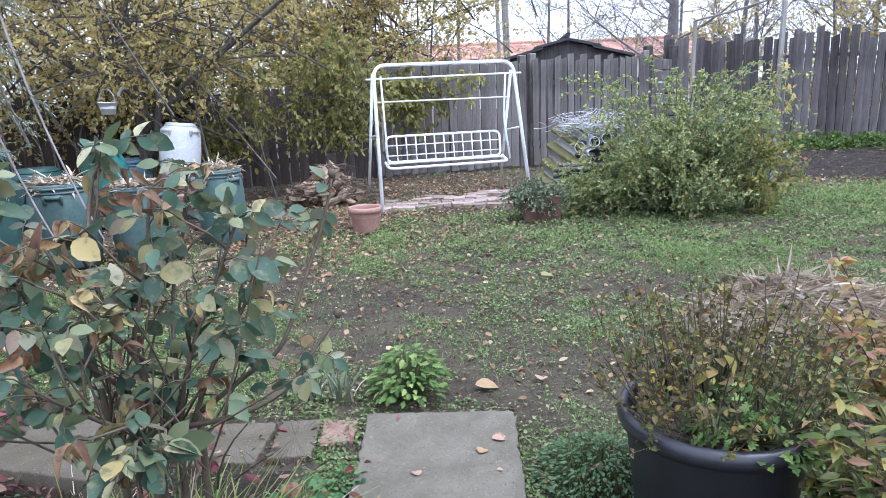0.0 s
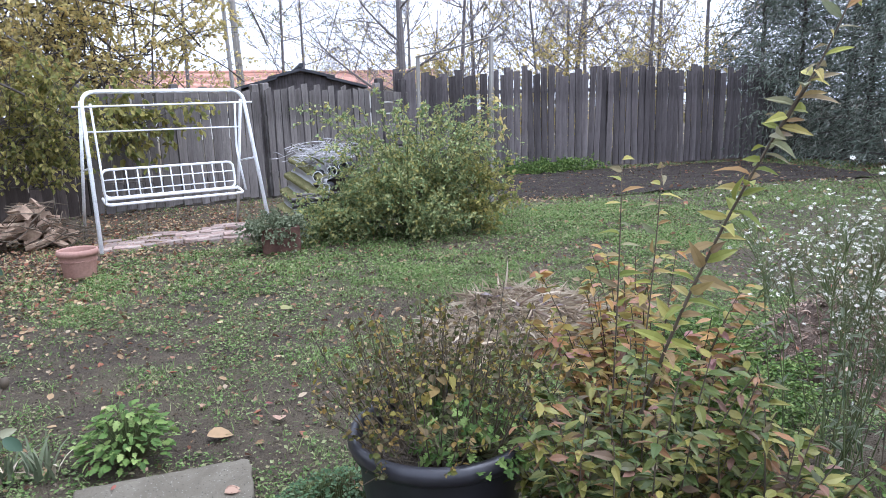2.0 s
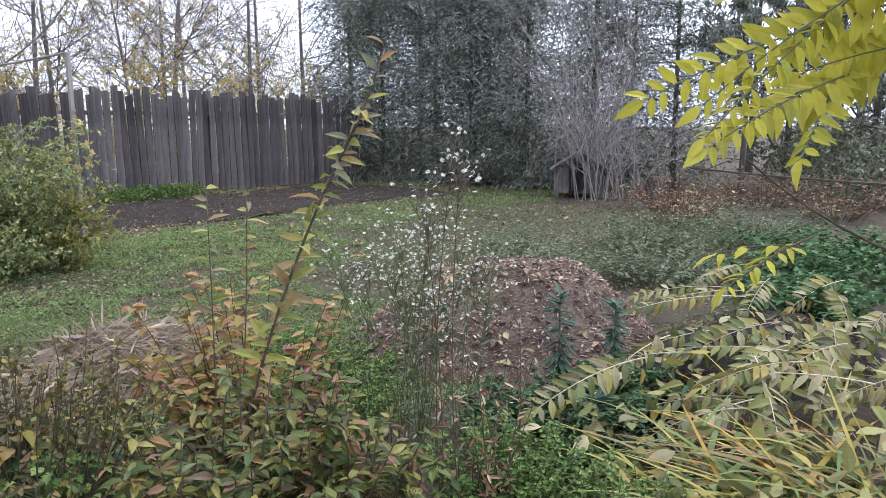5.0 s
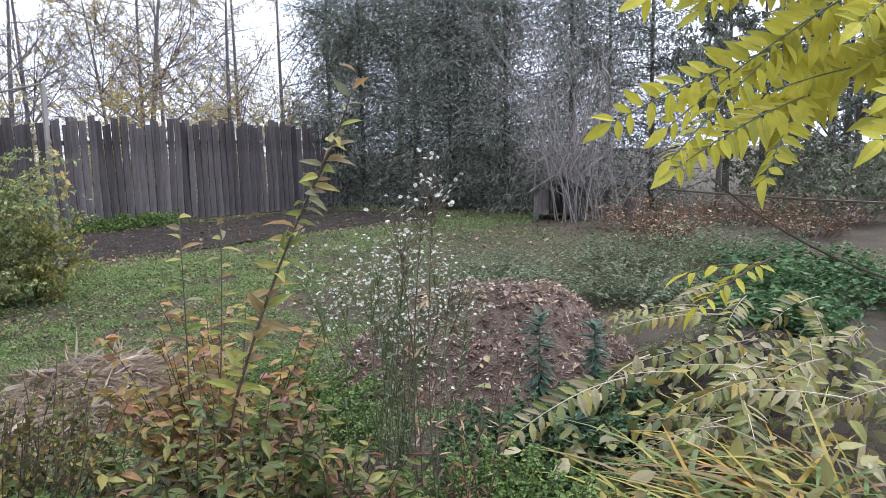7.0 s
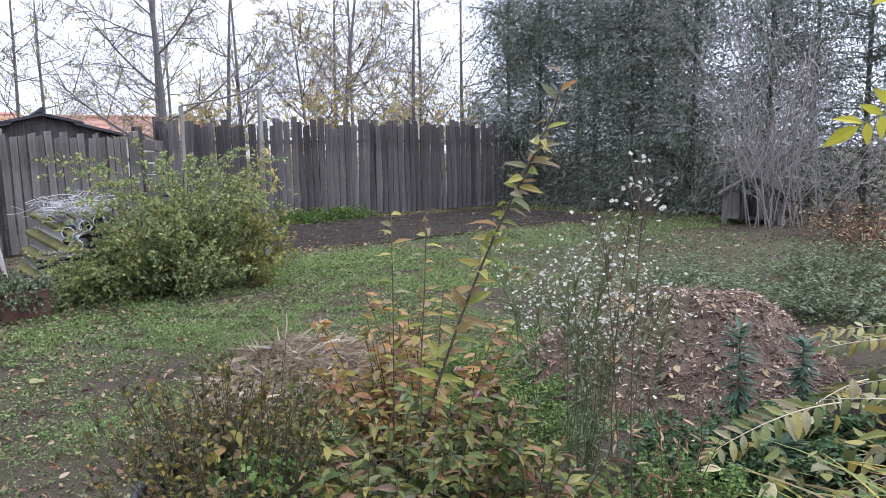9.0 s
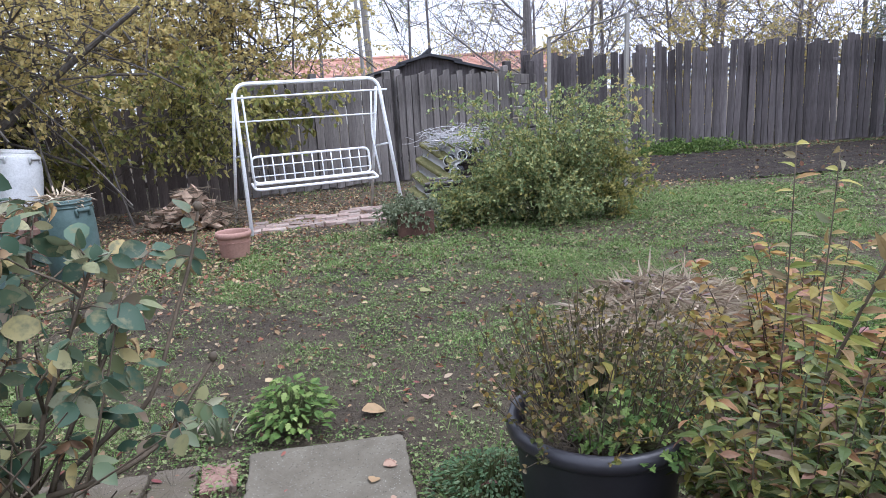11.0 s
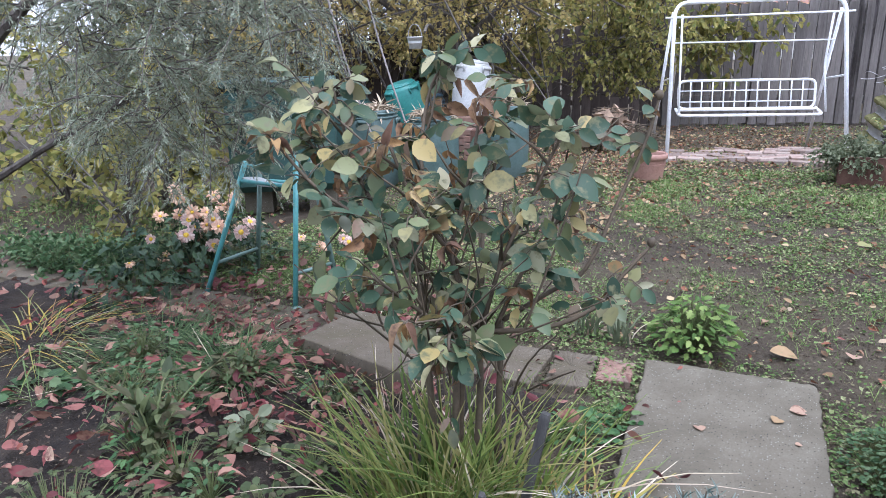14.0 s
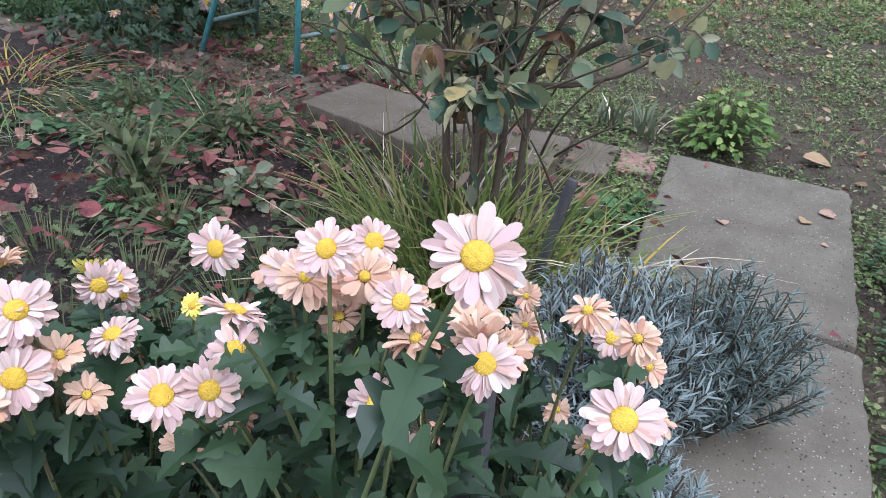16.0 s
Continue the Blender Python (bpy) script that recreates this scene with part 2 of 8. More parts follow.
def noise_node(nt, scale, detail=4, rough=0.6, vec=None, stretch=None):
    n = nt.nodes.new("ShaderNodeTexNoise")
    n.inputs["Scale"].default_value = scale
    n.inputs["Detail"].default_value = detail
    n.inputs["Roughness"].default_value = rough
    tc = nt.nodes.new("ShaderNodeTexCoord")
    src = tc.outputs["Object"]
    if stretch:
        mp = nt.nodes.new("ShaderNodeMapping")
        mp.inputs["Scale"].default_value = stretch
        nt.links.new(src, mp.inputs[0])
        src = mp.outputs[0]
    nt.links.new(src, n.inputs["Vector"])
    return n


def surface(name, cols, rough=0.7, scale=6.0, grain=60.0, bump=0.3, dist=0.004, metal=0.0, stretch=None, spread=(0.3, 0.7), obj_var=0.0, spec=0.3):
    """Blotches of the given colours, a finer grain over them, and relief."""
    m = bpy.data.materials.new(name)
    nt, b = nodes_of(m)
    big = noise_node(nt, scale, 5, 0.65, stretch=stretch)
    mr = nt.nodes.new("ShaderNodeMapRange")
    mr.inputs[1].default_value, mr.inputs[2].default_value = spread
    nt.links.new(big.outputs[0], mr.inputs[0])
    rp = ramp_node(nt, cols)
    nt.links.new(mr.outputs[0], rp.inputs[0])
    fine = noise_node(nt, grain, 4, 0.7, stretch=stretch)
    mx = nt.nodes.new("ShaderNodeMixRGB")
    mx.blend_type = "MULTIPLY"
    mx.inputs[0].default_value = 0.75
    gr = ramp_node(nt, [(0.45, 0.45, 0.45), (1.0, 1.0, 1.0), (1.35, 1.35, 1.35)])
    nt.links.new(fine.outputs[0], gr.inputs[0])
    nt.links.new(rp.outputs[0], mx.inputs[1])
    nt.links.new(gr.outputs[0], mx.inputs[2])
    col = mx.outputs[0]
    if obj_var:
        oi = nt.nodes.new("ShaderNodeObjectInfo")
        hv = nt.nodes.new("ShaderNodeMapRange")
        hv.inputs[3].default_value, hv.inputs[4].default_value = 1 - obj_var, 1 + obj_var
        nt.links.new(oi.outputs["Random"], hv.inputs[0])
        hs = nt.nodes.new("ShaderNodeHueSaturation")
        nt.links.new(hv.outputs[0], hs.inputs["Value"])
        nt.links.new(col, hs.inputs["Color"])
        col = hs.outputs[0]
    nt.links.new(col, b.inputs["Base Color"])
    b.inputs["Roughness"].default_value = rough
    b.inputs["Metallic"].default_value = metal
    b.inputs["Specular IOR Level"].default_value = spec
    bp = nt.nodes.new("ShaderNodeBump")
    bp.inputs["Strength"].default_value = bump
    bp.inputs["Distance"].default_value = dist
    nt.links.new(fine.outputs[0], bp.inputs["Height"])
    nt.links.new(bp.outputs[0], b.inputs["Normal"])
    return m


def foliage(name, cols, rough=0.55, through_light=0.25, blotch=None, scale=25.0, spec=0.12):
    """Leaves: each one takes its own colour, with blotches and some light shining through."""
    m = bpy.data.materials.new(name)
    nt, b = nodes_of(m)
    g = nt.nodes.new("ShaderNodeNewGeometry")
    rp = ramp_node(nt, cols)
    nt.links.new(g.outputs["Random Per Island"], rp.inputs[0])
    ns = noise_node(nt, scale, 3, 0.6)
    mx = nt.nodes.new("ShaderNodeMixRGB")
    col = rp.outputs[0]
    if blotch:
        mr = nt.nodes.new("ShaderNodeMapRange")
        mr.inputs[1].default_value, mr.inputs[2].default_value = 0.52, 0.68
        nt.links.new(ns.outputs[0], mr.inputs[0])
        nt.links.new(mr.outputs[0], mx.inputs[0])
        nt.links.new(col, mx.inputs[1])
        mx.inputs[2].default_value = (*blotch, 1)
    else:
        mx.blend_type = "MULTIPLY"
        mx.inputs[0].default_value = 0.6
        gr = ramp_node(nt, [(0.5, 0.5, 0.5), (1.35, 1.35, 1.35)])
        nt.links.new(ns.outputs[0], gr.inputs[0])
        nt.links.new(col, mx.inputs[1])
        nt.links.new(gr.outputs[0], mx.inputs[2])
    nt.links.new(mx.outputs[0], b.inputs["Base Color"])
    b.inputs["Roughness"].default_value = rough
    b.inputs["Specular IOR Level"].default_value = spec
    tr = nt.nodes.new("ShaderNodeBsdfTranslucent")
    nt.links.new(mx.outputs[0], tr.inputs["Color"])
    ms = nt.nodes.new("ShaderNodeMixShader")
    ms.inputs[0].default_value = through_light
    nt.links.new(b.outputs[0], ms.inputs[1])
    nt.links.new(tr.outputs[0], ms.inputs[2])
    nt.links.new(ms.outputs[0], nt.nodes["Material Output"].inputs[0])
    return m


SOIL = surface("damp_garden_soil", [(0.045, 0.034, 0.026), (0.085, 0.066, 0.05), (0.12, 0.1, 0.072)], 0.9, 1.6, 45, 0.9, 0.02)
DARK_SOIL = surface("dug_soil", [(0.014, 0.01, 0.008), (0.03, 0.022, 0.016), (0.05, 0.037, 0.026)], 0.95, 6, 70, 1.0, 0.03)


def concrete(name, cols, speck=0.16, pale=(0.42, 0.4, 0.36)):
    """Worn exposed concrete: stained cement, pale grit showing through, small pits."""
    m = surface(name, cols, 0.92, 7.0, 240, 0.55, 0.0025, spread=(0.25, 0.75), spec=0.08)
    nt = m.node_tree
    b = [n for n in nt.nodes if n.type == "BSDF_PRINCIPLED"][0]
    col = b.inputs["Base Color"].links[0].from_socket
    tc = nt.nodes.new("ShaderNodeTexCoord")
    for scale, reach, colour, amount in ((170, 0.34, pale, speck), (70, 0.16, pale, speck * 0.3), (120, 0.3, (0.045, 0.04, 0.033), 0.26)):
        vo = nt.nodes.new("ShaderNodeTexVoronoi")
        vo.inputs["Scale"].default_value = scale
        nt.links.new(tc.outputs["Object"], vo.inputs["Vector"])
        lt = nt.nodes.new("ShaderNodeMapRange")
        lt.inputs[1].default_value, lt.inputs[2].default_value = reach, reach - 0.1
        nt.links.new(vo.outputs["Distance"], lt.inputs[0])
        pick = nt.nodes.new("ShaderNodeSeparateColor")
        nt.links.new(vo.outputs["Color"], pick.inputs[0])
        lim = nt.nodes.new("ShaderNodeMath")
        lim.operation = "LESS_THAN"
        lim.inputs[1].default_value = amount
        nt.links.new(pick.outputs[0], lim.inputs[0])
        mul = nt.nodes.new("ShaderNodeMath")
        mul.operation = "MULTIPLY"
        nt.links.new(lt.outputs[0], mul.inputs[0])
        nt.links.new(lim.outputs[0], mul.inputs[1])
        mx = nt.nodes.new("ShaderNodeMixRGB")
        nt.links.new(mul.outputs[0], mx.inputs[0])
        nt.links.new(col, mx.inputs[1])
        mx.inputs[2].default_value = (*colour, 1)
        col = mx.outputs[0]
    nt.links.new(col, b.inputs["Base Color"])
    return m


CONCRETE = concrete("weathered_concrete", [(0.085, 0.074, 0.054), (0.118, 0.103, 0.077), (0.15, 0.132, 0.1)], 0.14, (0.25, 0.235, 0.2))
MOSSY_CONCRETE = concrete("mossy_concrete", [(0.075, 0.066, 0.038), (0.1, 0.083, 0.06), (0.125, 0.106, 0.08)], 0.08, (0.2, 0.18, 0.15))
BRICK = surface("old_red_brick", [(0.17, 0.1, 0.075), (0.24, 0.145, 0.11), (0.2, 0.16, 0.125)], 0.9, 9, 90, 0.6, 0.004, obj_var=0.2)
PALE_BRICK = surface("pale_worn_brick", [(0.17, 0.11, 0.085), (0.27, 0.2, 0.165), (0.34, 0.29, 0.25)], 0.9, 9, 90, 0.6, 0.005, obj_var=0.3)
def old_board(name, cols, obj_var):
    """Greyed timber: long streaks along the grain, blotchy weathering, dark cracks and knots."""
    m = surface(name, cols, 0.92, 1.3, 9, 0.8, 0.006, stretch=(16, 16, 1.0), spread=(0.22, 0.78), obj_var=obj_var, spec=0.12)
    nt = m.node_tree
    b = [n for n in nt.nodes if n.type == "BSDF_PRINCIPLED"][0]
    col = b.inputs["Base Color"].links[0].from_socket
    for scale, stretch, lo, hi, shade in ((3.0, (1, 1, 0.6), 0.38, 0.62, 0.55), (2.2, (34, 34, 0.9), 0.3, 0.42, 0.4), (5.0, (1.3, 1.3, 1.0), 0.66, 0.72, 1.6)):
        ns = noise_node(nt, scale, 4, 0.65, stretch=stretch)
        mr = nt.nodes.new("ShaderNodeMapRange")
        mr.inputs[1].default_value, mr.inputs[2].default_value = lo, hi
        mr.inputs[3].default_value, mr.inputs[4].default_value = (shade, 1.0) if shade < 1 else (1.0, shade)
        nt.links.new(ns.outputs[0], mr.inputs[0])
        hs = nt.nodes.new("ShaderNodeHueSaturation")
        nt.links.new(mr.outputs[0], hs.inputs["Value"])
        nt.links.new(col, hs.inputs["Color"])
        col = hs.outputs[0]
    nt.links.new(col, b.inputs["Base Color"])
    return m


FENCE = old_board("weathered_fence_wood", [(0.075, 0.062, 0.058), (0.14, 0.122, 0.118), (0.23, 0.205, 0.2)], 0.38)
DARK_FENCE = old_board("dark_brown_fence_wood", [(0.06, 0.048, 0.042), (0.1, 0.08, 0.07), (0.15, 0.122, 0.108)], 0.25)
GATE = old_board("greyed_gate_wood", [(0.12, 0.103, 0.092), (0.2, 0.178, 0.162), (0.28, 0.255, 0.237)], 0.2)
BARK = surface("grey_brown_bark", [(0.05, 0.042, 0.036), (0.1, 0.085, 0.07), (0.15, 0.135, 0.115)], 0.9, 8, 60, 0.8, 0.01, stretch=(3, 3, 0.7))
PALE_BARK = surface("pale_twig_bark", [(0.2, 0.175, 0.16), (0.32, 0.28, 0.26)], 0.85, 14, 80, 0.4, 0.003)
STEM_GREEN = surface("green_stem", [(0.07, 0.1, 0.035), (0.11, 0.13, 0.05), (0.12, 0.085, 0.05)], 0.6, 12, 80, 0.3, 0.002)
STEM_BROWN = surface("brown_stem", [(0.05, 0.04, 0.028), (0.085, 0.065, 0.042), (0.12, 0.09, 0.06)], 0.75, 12, 80, 0.4, 0.002)
WHITE_PAINT = surface("chipped_white_paint", [(0.62, 0.62, 0.62), (0.8, 0.8, 0.8), (0.83, 0.83, 0.82)], 0.4, 9, 90, 0.15, 0.001, spec=0.5)
TEAL_PAINT = surface("worn_teal_paint", [(0.06, 0.2, 0.19), (0.09, 0.28, 0.27), (0.14, 0.34, 0.33)], 0.35, 7, 70, 0.2, 0.001, spec=0.5)
GREEN_PAINT = surface("dull_green_paint", [(0.08, 0.13, 0.11), (0.13, 0.19, 0.16)], 0.5, 9, 70, 0.2, 0.001, spec=0.5)
TERRACOTTA = surface("faded_terracotta_plastic", [(0.27, 0.145, 0.11), (0.34, 0.2, 0.155)], 0.6, 8, 60, 0.15, 0.002)
BLACK_PLASTIC = surface("black_plastic", [(0.016, 0.015, 0.017), (0.028, 0.026, 0.03)], 0.38, 5, 60, 0.1, 0.001, spec=0.5)
GREEN_PLASTIC = surface("dusty_green_plastic", [(0.05, 0.085, 0.075), (0.075, 0.115, 0.105), (0.1, 0.14, 0.13)], 0.5, 4, 40, 0.12, 0.002, spec=0.4)
TEAL_PLASTIC = surface("teal_plastic", [(0.03, 0.16, 0.14), (0.05, 0.22, 0.19)], 0.45, 5, 50, 0.1, 0.001, spec=0.4)
BLUE_PLASTIC = surface("blue_grey_plastic", [(0.08, 0.14, 0.18), (0.13, 0.2, 0.25)], 0.5, 5, 50, 0.1, 0.001, spec=0.4)
WHITE_PLASTIC = surface("dirty_white_plastic", [(0.5, 0.5, 0.48), (0.66, 0.66, 0.65)], 0.5, 6, 60, 0.1, 0.001, spec=0.4)
DARK_GREEN_PLASTIC = surface("dark_green_plastic", [(0.02, 0.05, 0.045), (0.035, 0.075, 0.065)], 0.5, 5, 50, 0.1, 0.001)
RUST = surface("rusty_brown_metal", [(0.07, 0.035, 0.025), (0.13, 0.07, 0.05)], 0.85, 12, 80, 0.5, 0.003)
ASBESTOS = surface("grey_fibre_cement", [(0.26, 0.25, 0.23), (0.42, 0.41, 0.39), (0.52, 0.51, 0.49)], 0.9, 5, 70, 0.4, 0.003)
MOSS = surface("yellow_green_moss", [(0.11, 0.105, 0.04), (0.19, 0.175, 0.075)], 0.95, 14, 120, 0.9, 0.01)
WIRE = surface("galvanised_wire", [(0.3, 0.29, 0.28), (0.45, 0.44, 0.43)], 0.5, 20, 60, 0.1, 0.001, metal=0.5)
ROOF_TILE = surface("red_roof_tile", [(0.36, 0.19, 0.14), (0.46, 0.27, 0.2)], 0.85, 5, 30, 0.3, 0.01, obj_var=0.1)
ROOF_DARK = surface("dark_roofing_felt", [(0.045, 0.045, 0.05), (0.08, 0.08, 0.085)], 0.85, 4, 40, 0.3, 0.004)
PLASTER = surface("pale_plaster", [(0.5, 0.47, 0.42), (0.6, 0.57, 0.52)], 0.9, 3, 30, 0.2, 0.004)
POLE_WOOD = surface("pale_bare_pole", [(0.2, 0.18, 0.155), (0.31, 0.29, 0.26)], 0.75, 3, 40, 0.3, 0.002, stretch=(9, 9, 1))
STAKE_WOOD = surface("grey_stake_wood", [(0.05, 0.047, 0.045), (0.1, 0.095, 0.09)], 0.85, 3, 40, 0.5, 0.003, stretch=(9, 9, 1))
CUT_WOOD = surface("cut_firewood", [(0.15, 0.105, 0.075), (0.25, 0.175, 0.12), (0.38, 0.29, 0.2)], 0.85, 10, 60, 0.4, 0.004, obj_var=0.3)
STRAW = foliage("dry_straw", [(0.25, 0.19, 0.13), (0.44, 0.36, 0.25), (0.56, 0.48, 0.36), (0.28, 0.2, 0.15)], 0.8, 0.1)
GRASS = foliage("lawn_grass", [(0.1, 0.16, 0.045), (0.15, 0.225, 0.06), (0.2, 0.275, 0.085), (0.3, 0.29, 0.15)], 0.6, 0.3, scale=3)
CLOVER = foliage("low_lawn_weeds", [(0.045, 0.075, 0.022), (0.11, 0.17, 0.05), (0.17, 0.235, 0.075), (0.29, 0.31, 0.15), (0.065, 0.11, 0.032), (0.13, 0.19, 0.06), (0.26, 0.24, 0.13), (0.12, 0.09, 0.055), (0.09, 0.145, 0.042), (0.2, 0.27, 0.1)], 0.65, 0.28, scale=1.6)
LITTER = foliage("fallen_brown_leaves", [(0.1, 0.06, 0.035), (0.2, 0.13, 0.07), (0.32, 0.22, 0.12), (0.4, 0.31, 0.18), (0.16, 0.08, 0.05), (0.24, 0.1, 0.06), (0.3, 0.24, 0.16)], 0.75, 0.1)
RED_LITTER = foliage("fallen_red_leaves", [(0.07, 0.026, 0.026), (0.12, 0.038, 0.04), (0.2, 0.065, 0.06), (0.22, 0.1, 0.08), (0.36, 0.25, 0.17), (0.3, 0.15, 0.115), (0.16, 0.1, 0.06), (0.24, 0.075, 0.06), (0.1, 0.05, 0.04), (0.2, 0.06, 0.06), (0.06, 0.028, 0.028), (0.2, 0.12, 0.08), (0.1, 0.055, 0.045), (0.3, 0.15, 0.12)], 0.6, 0.18, blotch=(0.1, 0.04, 0.035), scale=30, spec=0.12)


# ---- ground ----
def lawn_material():
    m = surface("lawn_earth", [(0.045, 0.034, 0.023), (0.075, 0.057, 0.038), (0.1, 0.079, 0.05), (0.07, 0.08, 0.032)], 0.95, 1.1, 90, 1.0, 0.03)
    return m


LAWN = lawn_material()
xs = np.concatenate([[-600, -250, -100, -50, -25, -14, -10], np.arange(-8, 14, 0.12), [16, 20, 28, 45, 100, 250, 600]])
ys = np.concatenate([[-300, -100, -40, -15, -6], np.arange(-3, 15, 0.12), [17, 22, 30, 50, 100, 250, 700]])
gx, gy = np.meshgrid(xs, ys)
gz = ground_z(gx, gy)
acc = Acc()
nx = len(xs)
ii = (np.arange(len(ys) - 1)[:, None] * nx + np.arange(nx - 1)[None]).ravel()
acc.add(np.stack([gx, gy, gz], -1).reshape(-1, 3), np.stack([ii, ii + 1, ii + nx + 1, ii + nx], -1))
tagged(part("ground", acc, LAWN, smooth=True), "damp garden earth under patchy lawn", "ground", kind="structure")

acc = Acc()
bx, by = np.meshgrid(np.linspace(3.2, 10.2, 90), np.linspace(8.6, 12.3, 50))
edge = np.minimum.reduce([bx - 3.2, 10.2 - bx, by - 8.6, 12.3 - by]) + 0.35 * wave(bx, by, 1.1, 2)
bz = ground_z(bx, by) + 0.035 * np.clip(edge * 3, -1, 1) + 0.025 * wave(bx, by, 6, 1) * (edge > 0)
ii = (np.arange(49)[:, None] * 90 + np.arange(89)[None]).ravel()
acc.add(np.stack([bx, by, bz], -1).reshape(-1, 3), np.stack([ii, ii + 1, ii + 91, ii + 90], -1))
tagged(part("ground_vegetable_bed", acc, DARK_SOIL, smooth=True), "bare dug vegetable bed of dark soil by the fence", "garden bed", kind="structure")

acc = Acc()
bx, by = np.meshgrid(np.linspace(-3.9, -0.75, 60), np.linspace(0.2, 2.15, 44))
edge = np.minimum.reduce([bx + 3.9, -0.75 - bx, by - 0.2, 2.15 - by]) + 0.12 * wave(bx, by, 3, 2)
bz = ground_z(bx, by) + 0.03 * np.clip(edge * 5, -1, 1) + 0.018 * wave(bx, by, 7, 1) * (edge > 0)
ii = (np.arange(43)[:, None] * 60 + np.arange(59)[None]).ravel()
acc.add(np.stack([bx, by, bz], -1).reshape(-1, 3), np.stack([ii, ii + 1, ii + 61, ii + 60], -1))
tagged(part("ground_flower_bed", acc, DARK_SOIL, smooth=True), "dark moist soil of the flower bed", "flower bed", kind="structure")


# ---- wooden fence ----
def board_meshes(w, h, material):
    out = []
    for k in range(6):
        a = Acc()
        n = 5
        top = h + RNG.uniform(-0.03, 0.03)
        sl = RNG.uniform(-0.03, 0.03)
        v, q = [], []
        for i in range(n + 1):
            u = i / n
            wob = 0.006 * math.sin(u * 5 + k)
            ww = w * (0.5 + RNG.uniform(-0.03, 0.02))
            for x, y in ((-ww, -0.011), (ww, -0.011), (ww, 0.011), (-ww, 0.011)):
                v.append((x + wob, y + 0.01 * math.sin(u * 3 + 2 * k), u * top + (sl * x / w if i == n else 0)))
        for i in range(n):
            for c in range(4):
                c2 = (c + 1) % 4
                q.append((i * 4 + c, i * 4 + c2, i * 4 + 4 + c2, i * 4 + 4 + c))
        q.append((n * 4, n * 4 + 1, n * 4 + 2, n * 4 + 3))
        a.add(v, q)
        me = a.mesh("board")
        me.materials.append(material)
        out.append(me)
    return out


def fence_run(p0, p1, h, w, gap, material, label, posts, lift=0.03, hvar=0.08, name="wooden_fence", warp=1.0):
    p0, p1 = A3(*p0, 0), A3(*p1, 0)
    d = p1 - p0
    ln = np.linalg.norm(d)
    d = d / ln
    nrm = A3(d[1], -d[0], 0)
    ang = math.atan2(d[1], d[0])
    root = thing(name, p0, label, "fence")
    meshes = board_meshes(w, 1.0, material)
    n = int(ln / (w + gap))
    for i in range(n):
        ob = new("board", meshes[RNG.integers(6)])
        ob.parent = root
        hh = h + RNG.normal(0, hvar)
        off = d * ((i + 0.5) * ln / n) + nrm * (0.03 + RNG.uniform(-0.0037, 0.0037) * warp)
        ob.matrix_basis = Matrix.Translation((*off[:2], lift + RNG.uniform(-0.02, 0.02))) @ pose(0, 0, 0, RNG.normal(0, 0.6), RNG.normal(0, 0.7), math.degrees(ang) + RNG.normal(0, warp)) @ Matrix.Diagonal((RNG.uniform(0.85, 1.06), 1, hh, 1))
    for z in (0.35, h - 0.35):
        a = Acc()
        c = p0 + d * ln / 2 + A3(0, 0, z) - nrm * 0.02
        box(a, c, (ln, 0.05, 0.07), math.degrees(ang), bevel=0.008)
        part("rail", a, material, root)
    for i in range(posts):
        a = Acc()
        c = p0 + d * (ln * (i + 0.02) / max(1, posts - 0.96)) - nrm * 0.09
        box(a, c + A3(0, 0, (h + 0.1) / 2), (0.1, 0.1, h + 0.1), math.degrees(ang), bevel=0.012, jitter=0.004)
        part("post", a, material, root)
    return root


fence_run((-8.5, 7.1), (-1.95, 9.92), 1.3, 0.13, 0.001, DARK_FENCE, "dark brown plank fence overgrown by the hedge", 4, hvar=0.02)
fence_run((-1.9, 9.94), (0.32, 10.9), 1.6, 0.125, 0.002, GATE, "weathered grey plank fence behind the swing frame", 3, hvar=0.015, warp=0.7)
fence_run((0.42, 10.9), (2.35, 11.75), 1.62, 0.105, 0.006, GATE, "closed gate of grey vertical planks in the fence", 2, hvar=0.008, name="plank_gate", warp=0.6)
fence_run((2.75, 12.45), (11.6, 12.85), 1.9, 0.135, 0.008, FENCE, "dark weathered plank fence with uneven tops and gaps", 5, hvar=0.04)

# horizontal old boards closing the gap beside the gate
root = thing("board_stack", (2.45, 11.9, 0), "greyed horizontal boards closing the gap beside the gate", "boards")
for i in range(6):
    a = Acc()
    box(a, (2.62 + RNG.uniform(-0.04, 0.04), 12.05 + 0.03 * i, 0.55 + i * 0.19), (0.72, 0.035, 0.17), 35 + RNG.uniform(-4, 4), tilt=(0, RNG.uniform(-5, 5)), bevel=0.006)
    part("board", a, GATE, root)
for x, y in ((2.35, 11.95), (2.85, 12.35)):
    a = Acc()
    box(a, (x, y, 0.9), (0.11, 0.11, 1.8), 20, bevel=0.012, jitter=0.004)
    part("post", a, FENCE, root)


